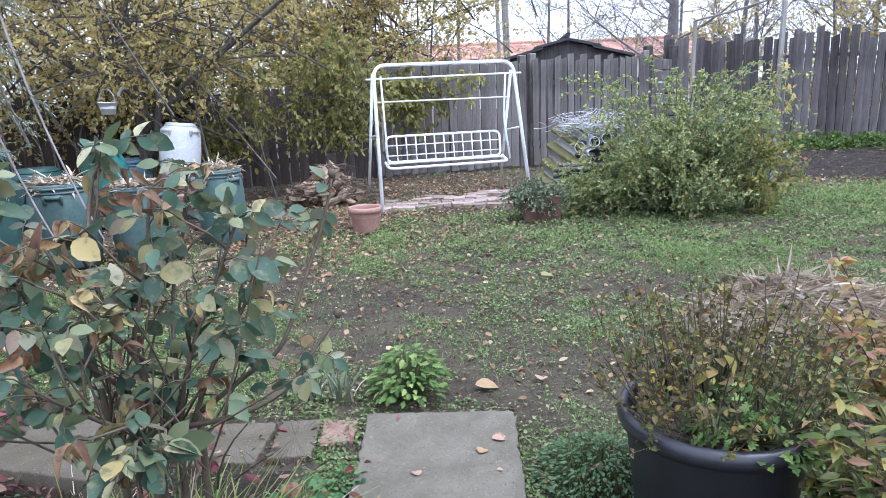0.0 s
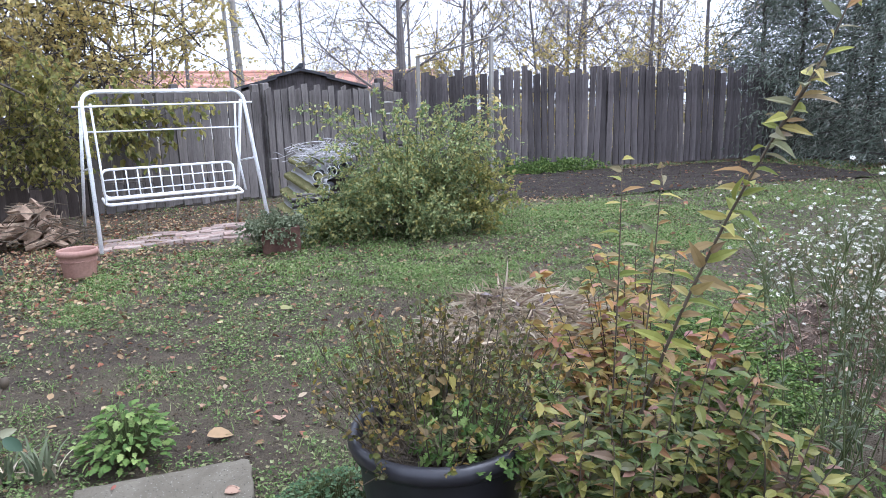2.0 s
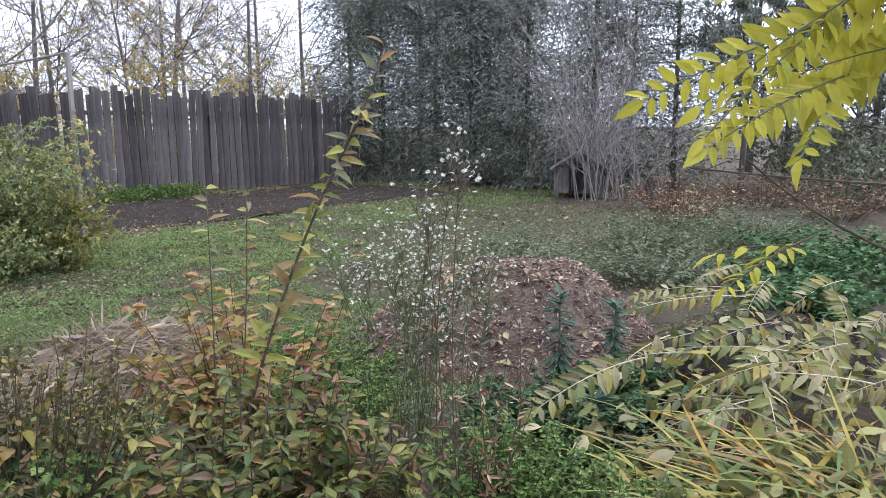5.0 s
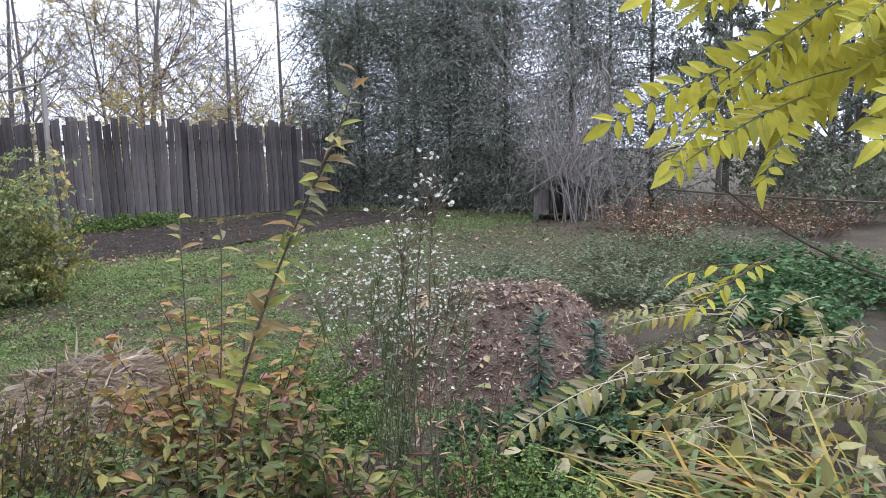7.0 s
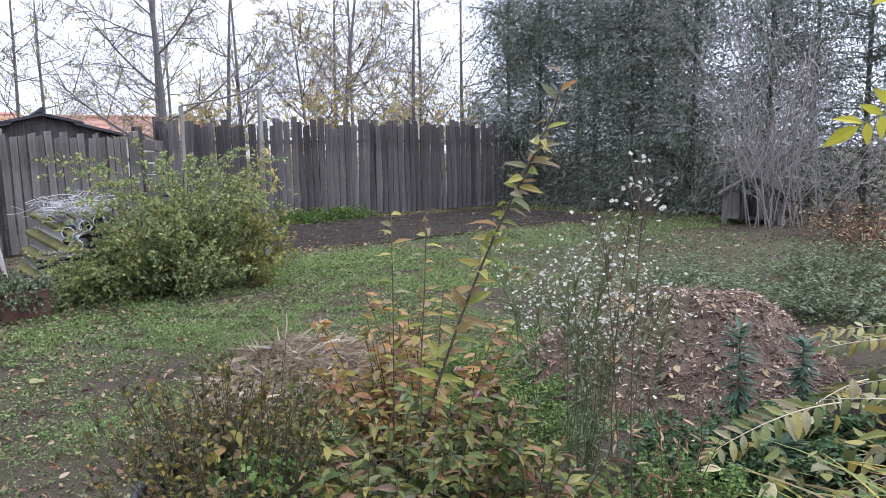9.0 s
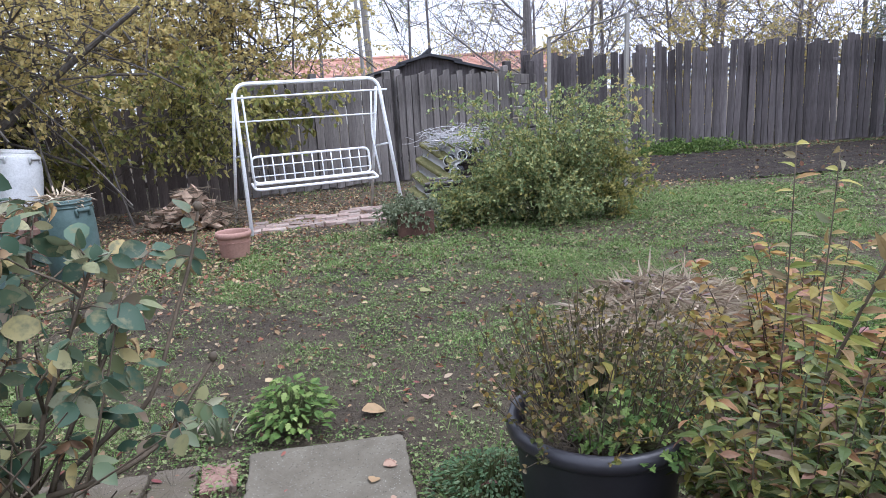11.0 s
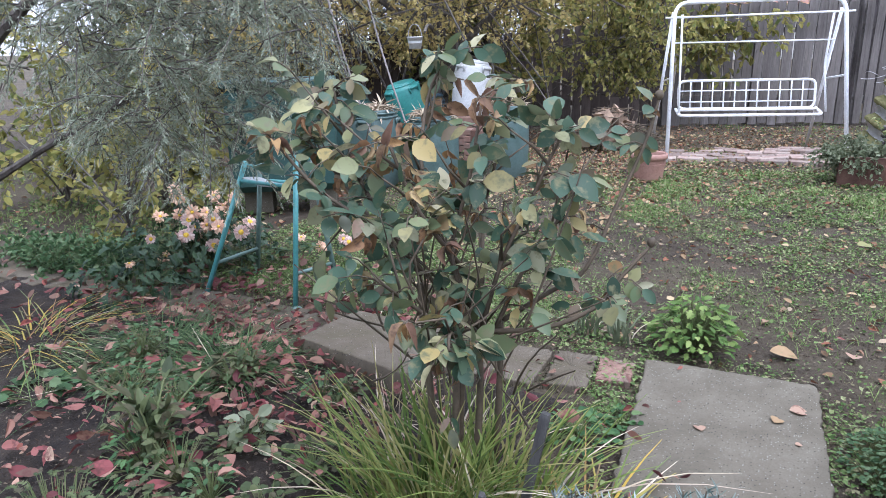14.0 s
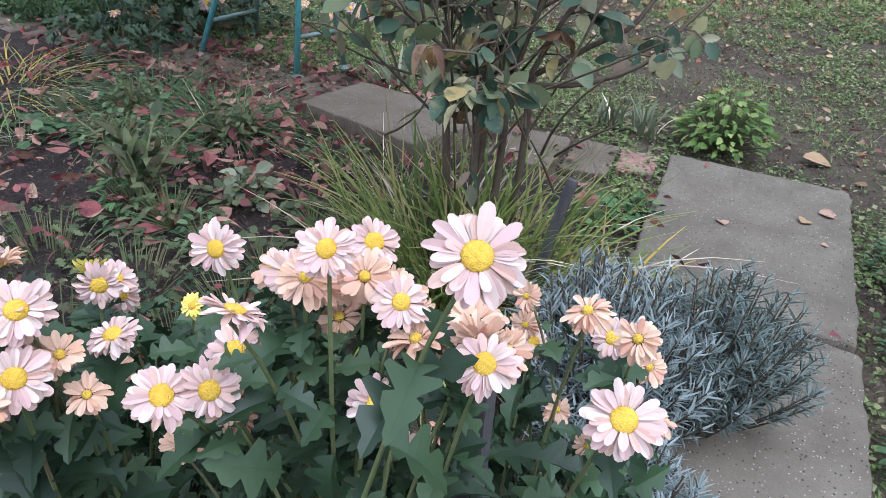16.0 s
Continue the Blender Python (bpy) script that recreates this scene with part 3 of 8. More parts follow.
# ---- buildings beyond the fence ----
def gable_house(c, sx, sy, wall, ridge, rz, roofmat, wallmat, label, tiles=True):
    root = thing("house" if tiles else "shed", (*c, 0), label, "house" if tiles else "shed")
    m = np.array(pose(c[0], c[1], 0, 0, 0, rz))
    place = lambda p: (np.asarray(p, float) @ m[:3, :3].T) + m[:3, 3]
    x, y = sx / 2, sy / 2
    a = Acc()
    v = [(-x, -y, 0), (x, -y, 0), (x, y, 0), (-x, y, 0), (-x, -y, wall), (x, -y, wall), (x, y, wall), (-x, y, wall), (-x, 0, ridge), (x, 0, ridge)]
    a.add(place(v), [(0, 1, 5, 4), (2, 3, 7, 6), (1, 2, 6, 5), (3, 0, 4, 7)], [(5, 6, 9), (7, 4, 8)])
    part("wall", a, wallmat, root)
    rows = 14 if tiles else 2
    a = Acc()
    o = 0.35 if tiles else 0.15
    for s in (-1, 1):
        for i in range(rows):
            u0, u1 = i / rows, (i + 1.25) / rows
            ya, yb = s * (y + o) * (1 - u0), s * (y + o) * (1 - min(u1, 1.0))
            k = (ridge - wall) / y
            za, zb = ridge - abs(ya) * k + 0.08, ridge - abs(yb) * k + 0.03
            p = [(-x - o, ya, za), (x + o, ya, za), (x + o, yb, zb), (-x - o, yb, zb)]
            p2 = [(q[0], q[1], q[2] - 0.05) for q in p]
            a = Acc()
            a.add(place(p + p2), [(0, 1, 2, 3), (7, 6, 5, 4), (0, 4, 5, 1), (1, 5, 6, 2), (3, 2, 6, 7), (0, 3, 7, 4)])
            part("tile_course" if tiles else "roof_board", a, roofmat, root)
    a = Acc()
    tube(a, place([(-x - o, 0, ridge + 0.08), (x + o, 0, ridge + 0.08)]), 0.11 if tiles else 0.05, k=8)
    part("ridge_cap", a, roofmat, root)
    return root


gable_house((1.25, 15.6), 2.6, 2.3, 1.74, 2.1, 90, ROOF_DARK, FENCE, "small wooden shed with a dark felt gable roof", tiles=False)
gable_house((-2.2, 44), 9, 7, 2.7, 3.75, 4, ROOF_TILE, PLASTER, "distant plastered house with a red tiled roof")
gable_house((7.5, 43), 8, 7, 2.6, 3.6, -6, ROOF_TILE, PLASTER, "distant house with a low red tiled roof")

for x, y, h, r, lean in ((0.15, 20.0, 8.5, 0.1, -0.25), (-0.05, 17.5, 6.5, 0.05, -0.2)):
    a = Acc()
    tube(a, [(x, y, 0), (x + lean * 0.5, y, h / 2), (x + lean, y, h)], r * 1.1, r * 0.8, 10)
    root = thing("utility_pole", (x, y, 0), "pale utility pole beyond the fence", "pole", "poles beyond the fence")
    part("shaft", a, POLE_WOOD, root)
    a = Acc()
    box(a, (x + lean * 0.93, y, h * 0.93), (1.2, 0.08, 0.1), 0, bevel=0.01)
    part("crossarm", a, POLE_WOOD, root)

# ---- paving ----
def slab(name, corners, z0, th, material, label, parent=None, tip=(0, 0)):
    """A paving slab with a worn, bevelled rim."""
    c = np.array(corners, float)
    m = c.mean(0)
    ring = []
    n = 60
    for a, b in zip(c, np.roll(c, -1, 0)):
        for i in range(n):
            p = a + (b - a) * i / n
            ring.append(p + RNG.normal(0, 0.004, 2))
    ring = np.array(ring)
    # soften the corners
    ring = 0.25 * np.roll(ring, 1, 0) + 0.5 * ring + 0.25 * np.roll(ring, -1, 0)
    k = len(ring)
    zz = lambda p, z: z + (p[:, 0] - m[0]) * tip[0] + (p[:, 1] - m[1]) * tip[1]
    rings = []
    for s, z in ((0.985, z0 - 0.05), (1.0, z0 + th - 0.006), (0.99, z0 + th - 0.001), (0.96, z0 + th), (0.5, z0 + th)):
        p = m + (ring - m) * s
        rings.append(np.column_stack([p, zz(p, z) + RNG.normal(0, 0.0008, k)]))
    v = np.concatenate(rings + [np.array([[*m, z0 + th]])])
    q = []
    for l in range(len(rings) - 1):
        for i in range(k):
            q.append((l * k + i, l * k + (i + 1) % k, l * k + k + (i + 1) % k, l * k + k + i))
    l = (len(rings) - 1) * k
    a = Acc()
    a.add(v, q, [(l + i, l + (i + 1) % k, len(v) - 1) for i in range(k)])
    return solo(name, a, material, (*m, z0), label, "paving slab", "paving slabs of the garden path", smooth=True)


slab("concrete_slab", [(-0.49, 1.66), (0.05, 1.66), (0.0, 2.53), (-0.565, 2.5)], -0.01, 0.04, CONCRETE, "large worn concrete slab with a few fallen leaves")
slab("concrete_slab", [(-0.5, 0.75), (0.11, 0.75), (0.055, 1.635), (-0.49, 1.63)], -0.01, 0.038, CONCRETE, "large worn concrete slab beside the lavender")
slab("concrete_paver", [(-0.86, 2.17), (-0.71, 2.2), (-0.74, 2.46), (-0.89, 2.45)], -0.02, 0.042, MOSSY_CONCRETE, "small mossy concrete paver")
slab("brick_paver", [(-0.7, 2.28), (-0.585, 2.3), (-0.6, 2.46), (-0.73, 2.46)], -0.02, 0.042, BRICK, "red-brown brick laid flat beside the slab")
slab("concrete_paver", [(-1.13, 2.14), (-0.9, 2.16), (-0.91, 2.45), (-1.15, 2.43)], -0.02, 0.035, MOSSY_CONCRETE, "mossy concrete paver under the rose")
slab("concrete_slab", [(-1.78, 1.97), (-1.24, 1.86), (-1.19, 2.34), (-1.8, 2.38)], 0.035, 0.055, MOSSY_CONCRETE, "tilted old concrete slab with a raised edge", tip=(0.0, -0.1))
for i in range(4):
    x = -2.35 - 0.62 * i
    slab("concrete_slab", [(x, 2.05 + 0.02 * i), (x + 0.56, 2.07), (x + 0.54, 2.42), (x + 0.02, 2.4)], -0.03, 0.04, MOSSY_CONCRETE, "old path slab half covered with red leaves")

# ---- brick patch under the swing ----
root = thing("brick_patch", (-0.6, 8.0, 0), "patch of pale worn bricks laid on the ground", "brick paving")
a = Acc()
box(a, (0, 0, 0), (0.24, 0.115, 0.06), bevel=0.008, jitter=0.003)
bm1 = a.mesh("brick")
bm1.materials.append(PALE_BRICK)
for r in range(8):
    for c in range(8):
        x, y = -1.35 + 0.25 * c + 0.12 * (r % 2), 7.15 + 0.125 * r + 0.36 * (0.25 * c) * 0.45
        if abs(wave(np.array(x), np.array(y), 2.2, 8)) > 0.5 or RNG.random() < 0.2:
            continue
        ob = new("brick", bm1)
        ob.parent = root
        ob.matrix_basis = Matrix.Translation(A3(x, y, 0.005 + RNG.uniform(-0.008, 0.008)) - A3(-0.6, 8.0, 0)) @ pose(0, 0, 0, RNG.normal(0, 2), RNG.normal(0, 2), 9 + RNG.normal(0, 4))

# ---- garden swing frame ----
SW = A3(-1.4, 7.47, 0)
sd, sn = unit(A3(1.53, 0.58, 0)), unit(A3(0.58, -1.53, 0))
sw = lambda s, n, z: SW + sd * s + sn * n + A3(0, 0, z)
WD = 1.58
root = thing("swing_frame", sw(WD / 2, 0, 0), "empty white tubular steel garden swing frame with a wire seat back", "garden swing")


def rod(name, pts, r, mat=WHITE_PAINT, k=8, parent=None):
    a = Acc()
    tube(a, pts, r, k=k)
    return part(name, a, mat, parent or root, smooth=True)


rod("front_frame", corner_path([sw(-0.05, 0.38, 0), sw(0, 0.02, 1.51), sw(WD, 0.02, 1.52), sw(WD + 0.06, 0.38, 0)], 0.14, 7), 0.02)
rod("rear_leg", [sw(-0.03, -0.6, 0), sw(0.0, -0.04, 1.42)], 0.016)
rod("rear_leg", [sw(WD + 0.05, -0.6, 0), sw(WD, -0.04, 1.42)], 0.016)
rod("canopy_bar", [sw(-0.09, 0.05, 1.37), sw(WD + 0.09, 0.05, 1.39)], 0.01)
rod("spacer_bar", [sw(0.02, -0.05, 1.13), sw(WD - 0.02, -0.05, 1.13)], 0.008)
for s in (0.08, WD - 0.08):
    rod("hanger", corner_path([sw(s, 0, 1.4), sw(s + (0.02 if s < 1 else -0.02), -0.02, 0.9), sw(s + 0.02, 0.06, 0.44)], 0.1, 5), 0.011)
rod("side_brace", [sw(WD + 0.03, 0.17, 0.8), sw(WD + 0.02, -0.25, 0.75)], 0.01)
rod("side_brace", [sw(-0.02, 0.17, 0.8), sw(-0.01, -0.25, 0.75)], 0.01)
B = lambda s, z: sw(s, -0.08 - (z - 0.45) * 0.15, z)
a = Acc()
ring = corner_path([B(0.8, 0.47), B(0.12, 0.47), B(0.12, 0.75), B(WD - 0.12, 0.75), B(WD - 0.12, 0.47), B(0.8, 0.47)], 0.07, 5)
tube(a, ring, 0.013, k=8)
back = part("seat_back_frame", a, WHITE_PAINT, root, smooth=True)
for i in range(11):
    s = 0.24 + i * (WD - 0.48) / 10
    rod("back_wire", [B(s, 0.47), B(s, 0.75)], 0.0075, k=6, parent=back)
for z in (0.54, 0.65):
    rod("back_wire", [B(0.12, z), B(WD - 0.12, z)], 0.0065, k=6, parent=back)
rod("seat_rail", corner_path([sw(0.1, -0.1, 0.47), sw(0.1, 0.1, 0.42), sw(WD - 0.1, 0.1, 0.42), sw(WD - 0.1, -0.1, 0.47)], 0.06, 5), 0.015)
rod("seat_rail", [sw(0.1, -0.06, 0.46), sw(WD - 0.1, -0.06, 0.46)], 0.014)


# ---- pots and planters ----
def plant_pot(c, r, h, material, label, name, rim=0.03, fill=SOIL):
    root = thing(name, (c[0], c[1], 0), label, "plant pot")
    a = Acc()
    lathe(a, [(0.0, 0.0), (r * 0.74, 0.0), (r * 0.8, h * 0.1), (r * 0.93, h - rim - 0.005), (r * 0.94, h - rim), (r * 1.0, h - rim + 0.003), (r * 1.03, h - rim * 0.5), (r * 1.0, h), (r * 0.94, h + 0.002), (r * 0.9, h - 0.012), (r * 0.86, h - 0.09)], (c[0], c[1], 0), 40)
    part("body", a, material, root, smooth=True)
    a = Acc()
    rr = np.linspace(0, r * 0.88, 5)
    n = 24
    v, q = [(c[0], c[1], h - 0.05)], []
    for k in range(1, 5):
        for i in range(n):
            t = 2 * math.pi * i / n
            v.append((c[0] + rr[k] * math.cos(t), c[1] + rr[k] * math.sin(t), h - 0.065 + RNG.uniform(-0.012, 0.012)))
    tri = [(0, 1 + i, 1 + (i + 1) % n) for i in range(n)]
    for k in range(3):
        o = 1 + k * n
        q += [(o + i, o + n + i, o + n + (i + 1) % n, o + (i + 1) % n) for i in range(n)]
    a.add(v, q, tri)
    part("soil", a, fill, root, "dark potting soil")
    return root


BIGPOT = plant_pot((0.545, 1.87), 0.255, 0.375, BLACK_PLASTIC, "large black plastic planter with a thick rolled rim", "flower_pot", rim=0.05)
tp = plant_pot((-1.29, 6.1), 0.15, 0.235, TERRACOTTA, "terracotta-coloured plastic pot in front of the swing", "flower_pot", rim=0.05)
a = Acc()
for i in range(24):
    t0 = i * math.pi * 2 / 24
    pts = [(-1.29 + 0.139 * math.cos(t0 + d), 6.1 + 0.139 * math.sin(t0 + d), 0.14 + 0.012 * math.sin(d * 12)) for d in np.linspace(0, 0.2, 5)]
    tube(a, pts, 0.003, k=4)
part("garland_relief", a, TERRACOTTA, tp)

root = thing("planter_box", (0.32, 6.52, 0), "rusty brown square planter overgrown with grey-green creeper", "planter")
a = Acc()
for x, y, sx, sy in ((0.32, 6.38, 0.34, 0.02), (0.32, 6.66, 0.34, 0.02), (0.16, 6.52, 0.02, 0.26), (0.48, 6.52, 0.02, 0.26)):
    box(a, (x, y, 0.12), (sx, sy, 0.24), bevel=0.004)
part("body", a, RUST, root)
a = Acc()
box(a, (0.32, 6.52, 0.1), (0.3, 0.24, 0.2), jitter=0.004)
part("soil", a, SOIL, root)


# ---- barrels ----
def barrel(c, r, h, material, label, tilt=(0, 0, 0), rot=0.0, fill=None, name="barrel", lid=False):
    root = thing(name, c, label, "barrel", "garden barrels")
    T = pose(*c, *tilt)
    def at(acc2):
        for i, v in enumerate(acc2.v):
            acc2.v[i] = np.asarray(v) @ np.array(T)[:3, :3].T + np.array(T)[:3, 3]
        return acc2
    a = Acc()
    prof = [(0.0, 0.0), (r * 0.82, 0.0), (r * 0.88, h * 0.03), (r * 0.97, h * 0.25), (r * 1.0, h * 0.5), (r * 0.985, h * 0.72), (r * 0.93, h * 0.87), (r * 0.9, h * 0.9)]
    if lid:
        prof += [(r * 0.72, h * 0.955), (r * 0.7, h), (r * 0.6, h + 0.005), (0.0, h + 0.005)]
    else:
        prof += [(r * 0.9, h * 0.985), (r * 0.88, h), (r * 0.85, h), (r * 0.85, h * 0.9), (r * 0.9, h * 0.6)]
    lathe(a, prof, (0, 0, 0), 40)
    body = part("body", at(a), material, root, smooth=True)
    a = Acc()
    for z in (0.905, 0.955):
        t = np.linspace(0, 2 * np.pi, 41)
        rr = r * (0.92 if not lid else 0.74)
        tube(a, np.column_stack([rr * np.cos(t), rr * np.sin(t), np.full(41, h * z)]), r * 0.04, k=6, cap=False)
    part("rim_band", at(a), material, root, smooth=True)
    for s in (0, 180, 90, 270):
        t = radians(rot + s)
        u, w = A3(math.cos(t), math.sin(t), 0), A3(-math.sin(t), math.cos(t), 0)
        a = Acc()
        p = u * r * 0.945 + A3(0, 0, h * 0.83)
        ring = [p + w * x + A3(0, 0, z) + u * y for x, y, z in ((-0.055, 0.004, -0.03), (-0.065, 0.0, 0.03), (0.065, 0.0, 0.03), (0.055, 0.004, -0.03))]
        tube(a, corner_path([ring[0], ring[1], ring[2], ring[3]], 0.012, 3), 0.011, k=6)
        tube(a, [p + w * -0.05 + A3(0, 0, 0.02) + u * 0.006, p + w * 0.05 + A3(0, 0, 0.02) + u * 0.006], 0.016, k=6)
        part("handle", at(a), material, root, smooth=True)
    if fill:
        a = Acc()
        n = 500
        q = RNG.uniform(-1, 1, (n, 2))
        q = q[(q ** 2).sum(1) < 1] * r * 0.8
        P = np.column_stack([q, h * 0.94 + RNG.uniform(0, 0.07, len(q))])
        D = rand_dirs(len(q))
        D[:, 2] *= 0.25
        put_leaves(a, P - D * 0.05, D, A3(0, 0, 1), RNG.uniform(0.08, 0.2, len(q)), NEEDLE)
        part("hay", at(a), fill, root, "dry hay heaped to the brim")
    return root


barrel((-2.52, 5.85, 0.0), 0.205, 0.645, GREEN_PLASTIC, "dark green plastic barrel filled with dry hay", rot=60, fill=STRAW)
barrel((-3.45, 5.05, 0.0), 0.25, 0.66, GREEN_PLASTIC, "wide green rain barrel filled with weeds", rot=20, fill=STRAW)
barrel((-2.95, 5.25, 0.0), 0.22, 0.6, GREEN_PLASTIC, "green plastic barrel with a tray on top", rot=80, fill=STRAW)
barrel((-3.54, 7.2, 0.4), 0.215, 0.6, WHITE_PLASTIC, "dirty white plastic keg lying aslant on boards", tilt=(-5, 5, 0), rot=250, lid=True)
barrel((-4.02, 6.75, 0.3), 0.21, 0.5, TEAL_PLASTIC, "bright teal plastic barrel tipped to one side", tilt=(12, -10, 0), rot=250, lid=True)
barrel((-4.2, 7.35, 0.0), 0.24, 0.62, BLUE_PLASTIC, "blue-grey plastic water drum", rot=10)
barrel((-4.75, 6.6, 0.0), 0.27, 0.62, DARK_GREEN_PLASTIC, "dark green plastic drum half hidden by branches", rot=10, lid=True)
for c, s, rz in (((-3.6, 7.2, 0.2), (0.45, 0.45, 0.4), 12), ((-4.02, 6.75, 0.15), (0.45, 0.45, 0.3), -8), ((-2.95, 6.55, 0.17), (0.42, 0.35, 0.34), 15)):
    a = Acc()
    box(a, c, s, rz, bevel=0.01, jitter=0.004)
    root = thing("brick_block", (c[0], c[1], 0), "stack of old red bricks propping the barrels", "bricks", "brick stacks")
    part("core", a, RUST, root)
    for k in range(5):
        for j in range(2):
            a = Acc()
            box(a, (c[0] + (j - 0.5) * 0.25, c[1] - s[1] / 2 + 0.03, 0.04 + k * s[2] / 5), (0.24, 0.12, s[2] / 5 - 0.008), RNG.normal(0, 3), bevel=0.006)
            part("brick", a, BRICK, root)

root = thing("water_tank", (-3.55, 4.0, 0), "dark green plastic tank behind the juniper", "water tank")
a = Acc()
box(a, (-3.55, 4.05, 0.55), (0.75, 0.5, 0.75), 35, bevel=0.05)
part("body", a, DARK_GREEN_PLASTIC, root, smooth=False)
a = Acc()
box(a, (-3.55, 4.05, 0.94), (0.79, 0.54, 0.05), 35, bevel=0.015)
part("lid", a, DARK_GREEN_PLASTIC, root)
a = Acc()
for x, y in ((-3.75, 3.95), (-3.35, 4.2)):
    box(a, (x, y, 0.09), (0.2, 0.3, 0.19), 35, bevel=0.01)
part("foot", a, CONCRETE, root)

# hanging bucket
root = thing("bucket", (-3.47, 5.9, 1.17), "small pale plastic bucket hanging from a branch", "bucket")
a = Acc()
lathe(a, [(0, 0), (0.055, 0), (0.074, 0.1), (0.079, 0.1), (0.079, 0.108), (0.073, 0.108), (0.066, 0.05)], (-3.47, 5.9, 1.14), 24)
part("body", a, WHITE_PLASTIC, root, smooth=True)
a = Acc()
tube(a, [(-3.47 + 0.075 * math.cos(t), 5.9, 1.24 + 0.12 * math.sin(t)) for t in np.linspace(0, math.pi, 12)], 0.004, k=5)
part("handle", a, WIRE, root)

# ---- firewood heap ----
root = thing("firewood_heap", (-2.0, 7.75, 0), "heap of split firewood and dry branches on the ground", "firewood")
for i in range(52):
    a = Acc()
    t, rr = RNG.uniform(0, 6.28), 0.36 * math.sqrt(RNG.random())
    x, y = -2.08 + rr * math.cos(t), 7.75 + 0.55 * rr * math.sin(t)
    z = max(0.05, 0.46 * (1 - (rr / 0.4) ** 1.6) * RNG.uniform(0.5, 1.0))
    box(a, (x, y, z), (RNG.uniform(0.12, 0.28), RNG.uniform(0.05, 0.14), RNG.uniform(0.03, 0.09)), RNG.uniform(0, 180), tilt=(RNG.uniform(-30, 30), RNG.uniform(-35, 35)), bevel=0.004, jitter=0.014)
    part("log", a, CUT_WOOD, root)
a = Acc()
for i in range(90):
    t, rr = RNG.uniform(0, 6.28), 0.6 * math.sqrt(RNG.random())
    p = A3(-2.0 + rr * math.cos(t), 7.72 + 0.6 * rr * math.sin(t), 0.05 + 0.42 * (1 - rr / 0.62))
    d = rand_dirs(1)[0] * A3(1, 1, 0.5)
    tube(a, curve(p - d * 0.2, p + RNG.normal(0, 0.03, 3), p + d * 0.25, 4), 0.006, 0.003, 4)
part("twig_mass", a, STEM_BROWN, root)

# ---- corrugated sheets, pipes and wire ----
root = thing("corrugated_sheet", (0.62, 8.85, 0), "mossy old corrugated fibre-cement sheets leaning on a heap", "roofing sheet")
E1, E2 = A3(0.33, -0.62, -0.22), A3(-0.26, -0.22, -0.76)
NRM = unit(-np.cross(E1, E2))
cor = lambda u: 0.05 * np.cos(u * 2 * np.pi * 4.0)
for k in range(2):
    a = Acc()
    n = 48
    u = np.linspace(0, 1, n)
    o = A3(0.68, 9.05, 0.86) - NRM * 0.04 * k + A3(0.03, 0, -0.01) * k
    f = o + E2 * u[:, None] + NRM * cor(u)[:, None]
    b = f + E1
    th = -NRM * 0.01
    v = np.concatenate([f, b, f + th, b + th])
    i = np.arange(n - 1)
    q = np.concatenate([np.stack([i, i + 1, i + 1 + n, i + n], -1), np.stack([i + 2 * n, i + 3 * n, i + 3 * n + 1, i + 2 * n + 1], -1),
                        np.stack([i, i + 2 * n, i + 2 * n + 1, i + 1], -1), np.stack([i + n, i + n + 1, i + 3 * n + 1, i + 3 * n], -1)])
    a.add(v, q)
    part("sheet", a, ASBESTOS, root, smooth=True)
for c in range(5):
    a = Acc()
    uu = np.clip(np.linspace(c / 4.0 - 0.1, c / 4.0 + 0.035, 9), 0, 1)
    vv = np.linspace(0.0, 1.0, 26)
    U, V = np.meshgrid(uu, vv)
    U = np.clip(U + 0.012 * wave(V * 9, U * 40, 1, c), 0, 1)
    lift = 0.008 + 0.006 * wave(U * 60, V * 30, 1, c)
    p = A3(0.68, 9.05, 0.86) + E2 * U[..., None] + E1 * V[..., None] + NRM * (cor(U) + lift)[..., None]
    ii = (np.arange(25)[:, None] * 9 + np.arange(8)[None]).ravel()
    a.add(p.reshape(-1, 3), np.stack([ii, ii + 1, ii + 10, ii + 9], -1))
    part("moss_band", a, MOSS, root, "yellow-green moss on a ridge")
root = thing("drain_pipe", (0.98, 8.5, 0.4), "black ribbed drain pipes with pale cut ends", "drain pipe")
for x, z, y in ((0.88, 0.5, 8.42), (1.05, 0.56, 8.4), (1.2, 0.6, 8.45), (0.95, 0.36, 8.38)):
    for k in range(7):
        a = Acc()
        t = np.linspace(0, 2 * np.pi, 20)
        tube(a, np.column_stack([x + 0.06 * np.cos(t) + 0.02 * k, np.full(20, y + 0.05 * k), z + 0.06 * np.sin(t)]), 0.018 if k else 0.006, k=6, cap=False)
        part("rib" if k else "cut_end", a, BLACK_PLASTIC if k else WHITE_PLASTIC, root)
a = Acc()
box(a, (1.15, 8.9, 0.22), (0.75, 0.7, 0.44), 10, bevel=0.03, jitter=0.02)
part("core", a, DARK_SOIL, root)
root = thing("wire_bundle", (1.02, 8.85, 0.7), "tangled bundle of grey wire mesh on the sheets", "wire")
a = Acc()
for i in range(230):
    c = A3(1.0, 8.75, 0.76) + RNG.normal(0, 1, 3) * A3(0.2, 0.16, 0.06)
    d = rand_dirs(1)[0] * A3(1, 0.8, 0.35)
    tube(a, curve(c - d * 0.16, c + RNG.normal(0, 0.05, 3), c + d * 0.18, 5), 0.0035, k=4)
part("strand_mass", a, WIRE, root)
root = thing("timber_stack", (1.0, 7.45, 0), "stack of dark weathered laths half covered by the creeper", "timber")
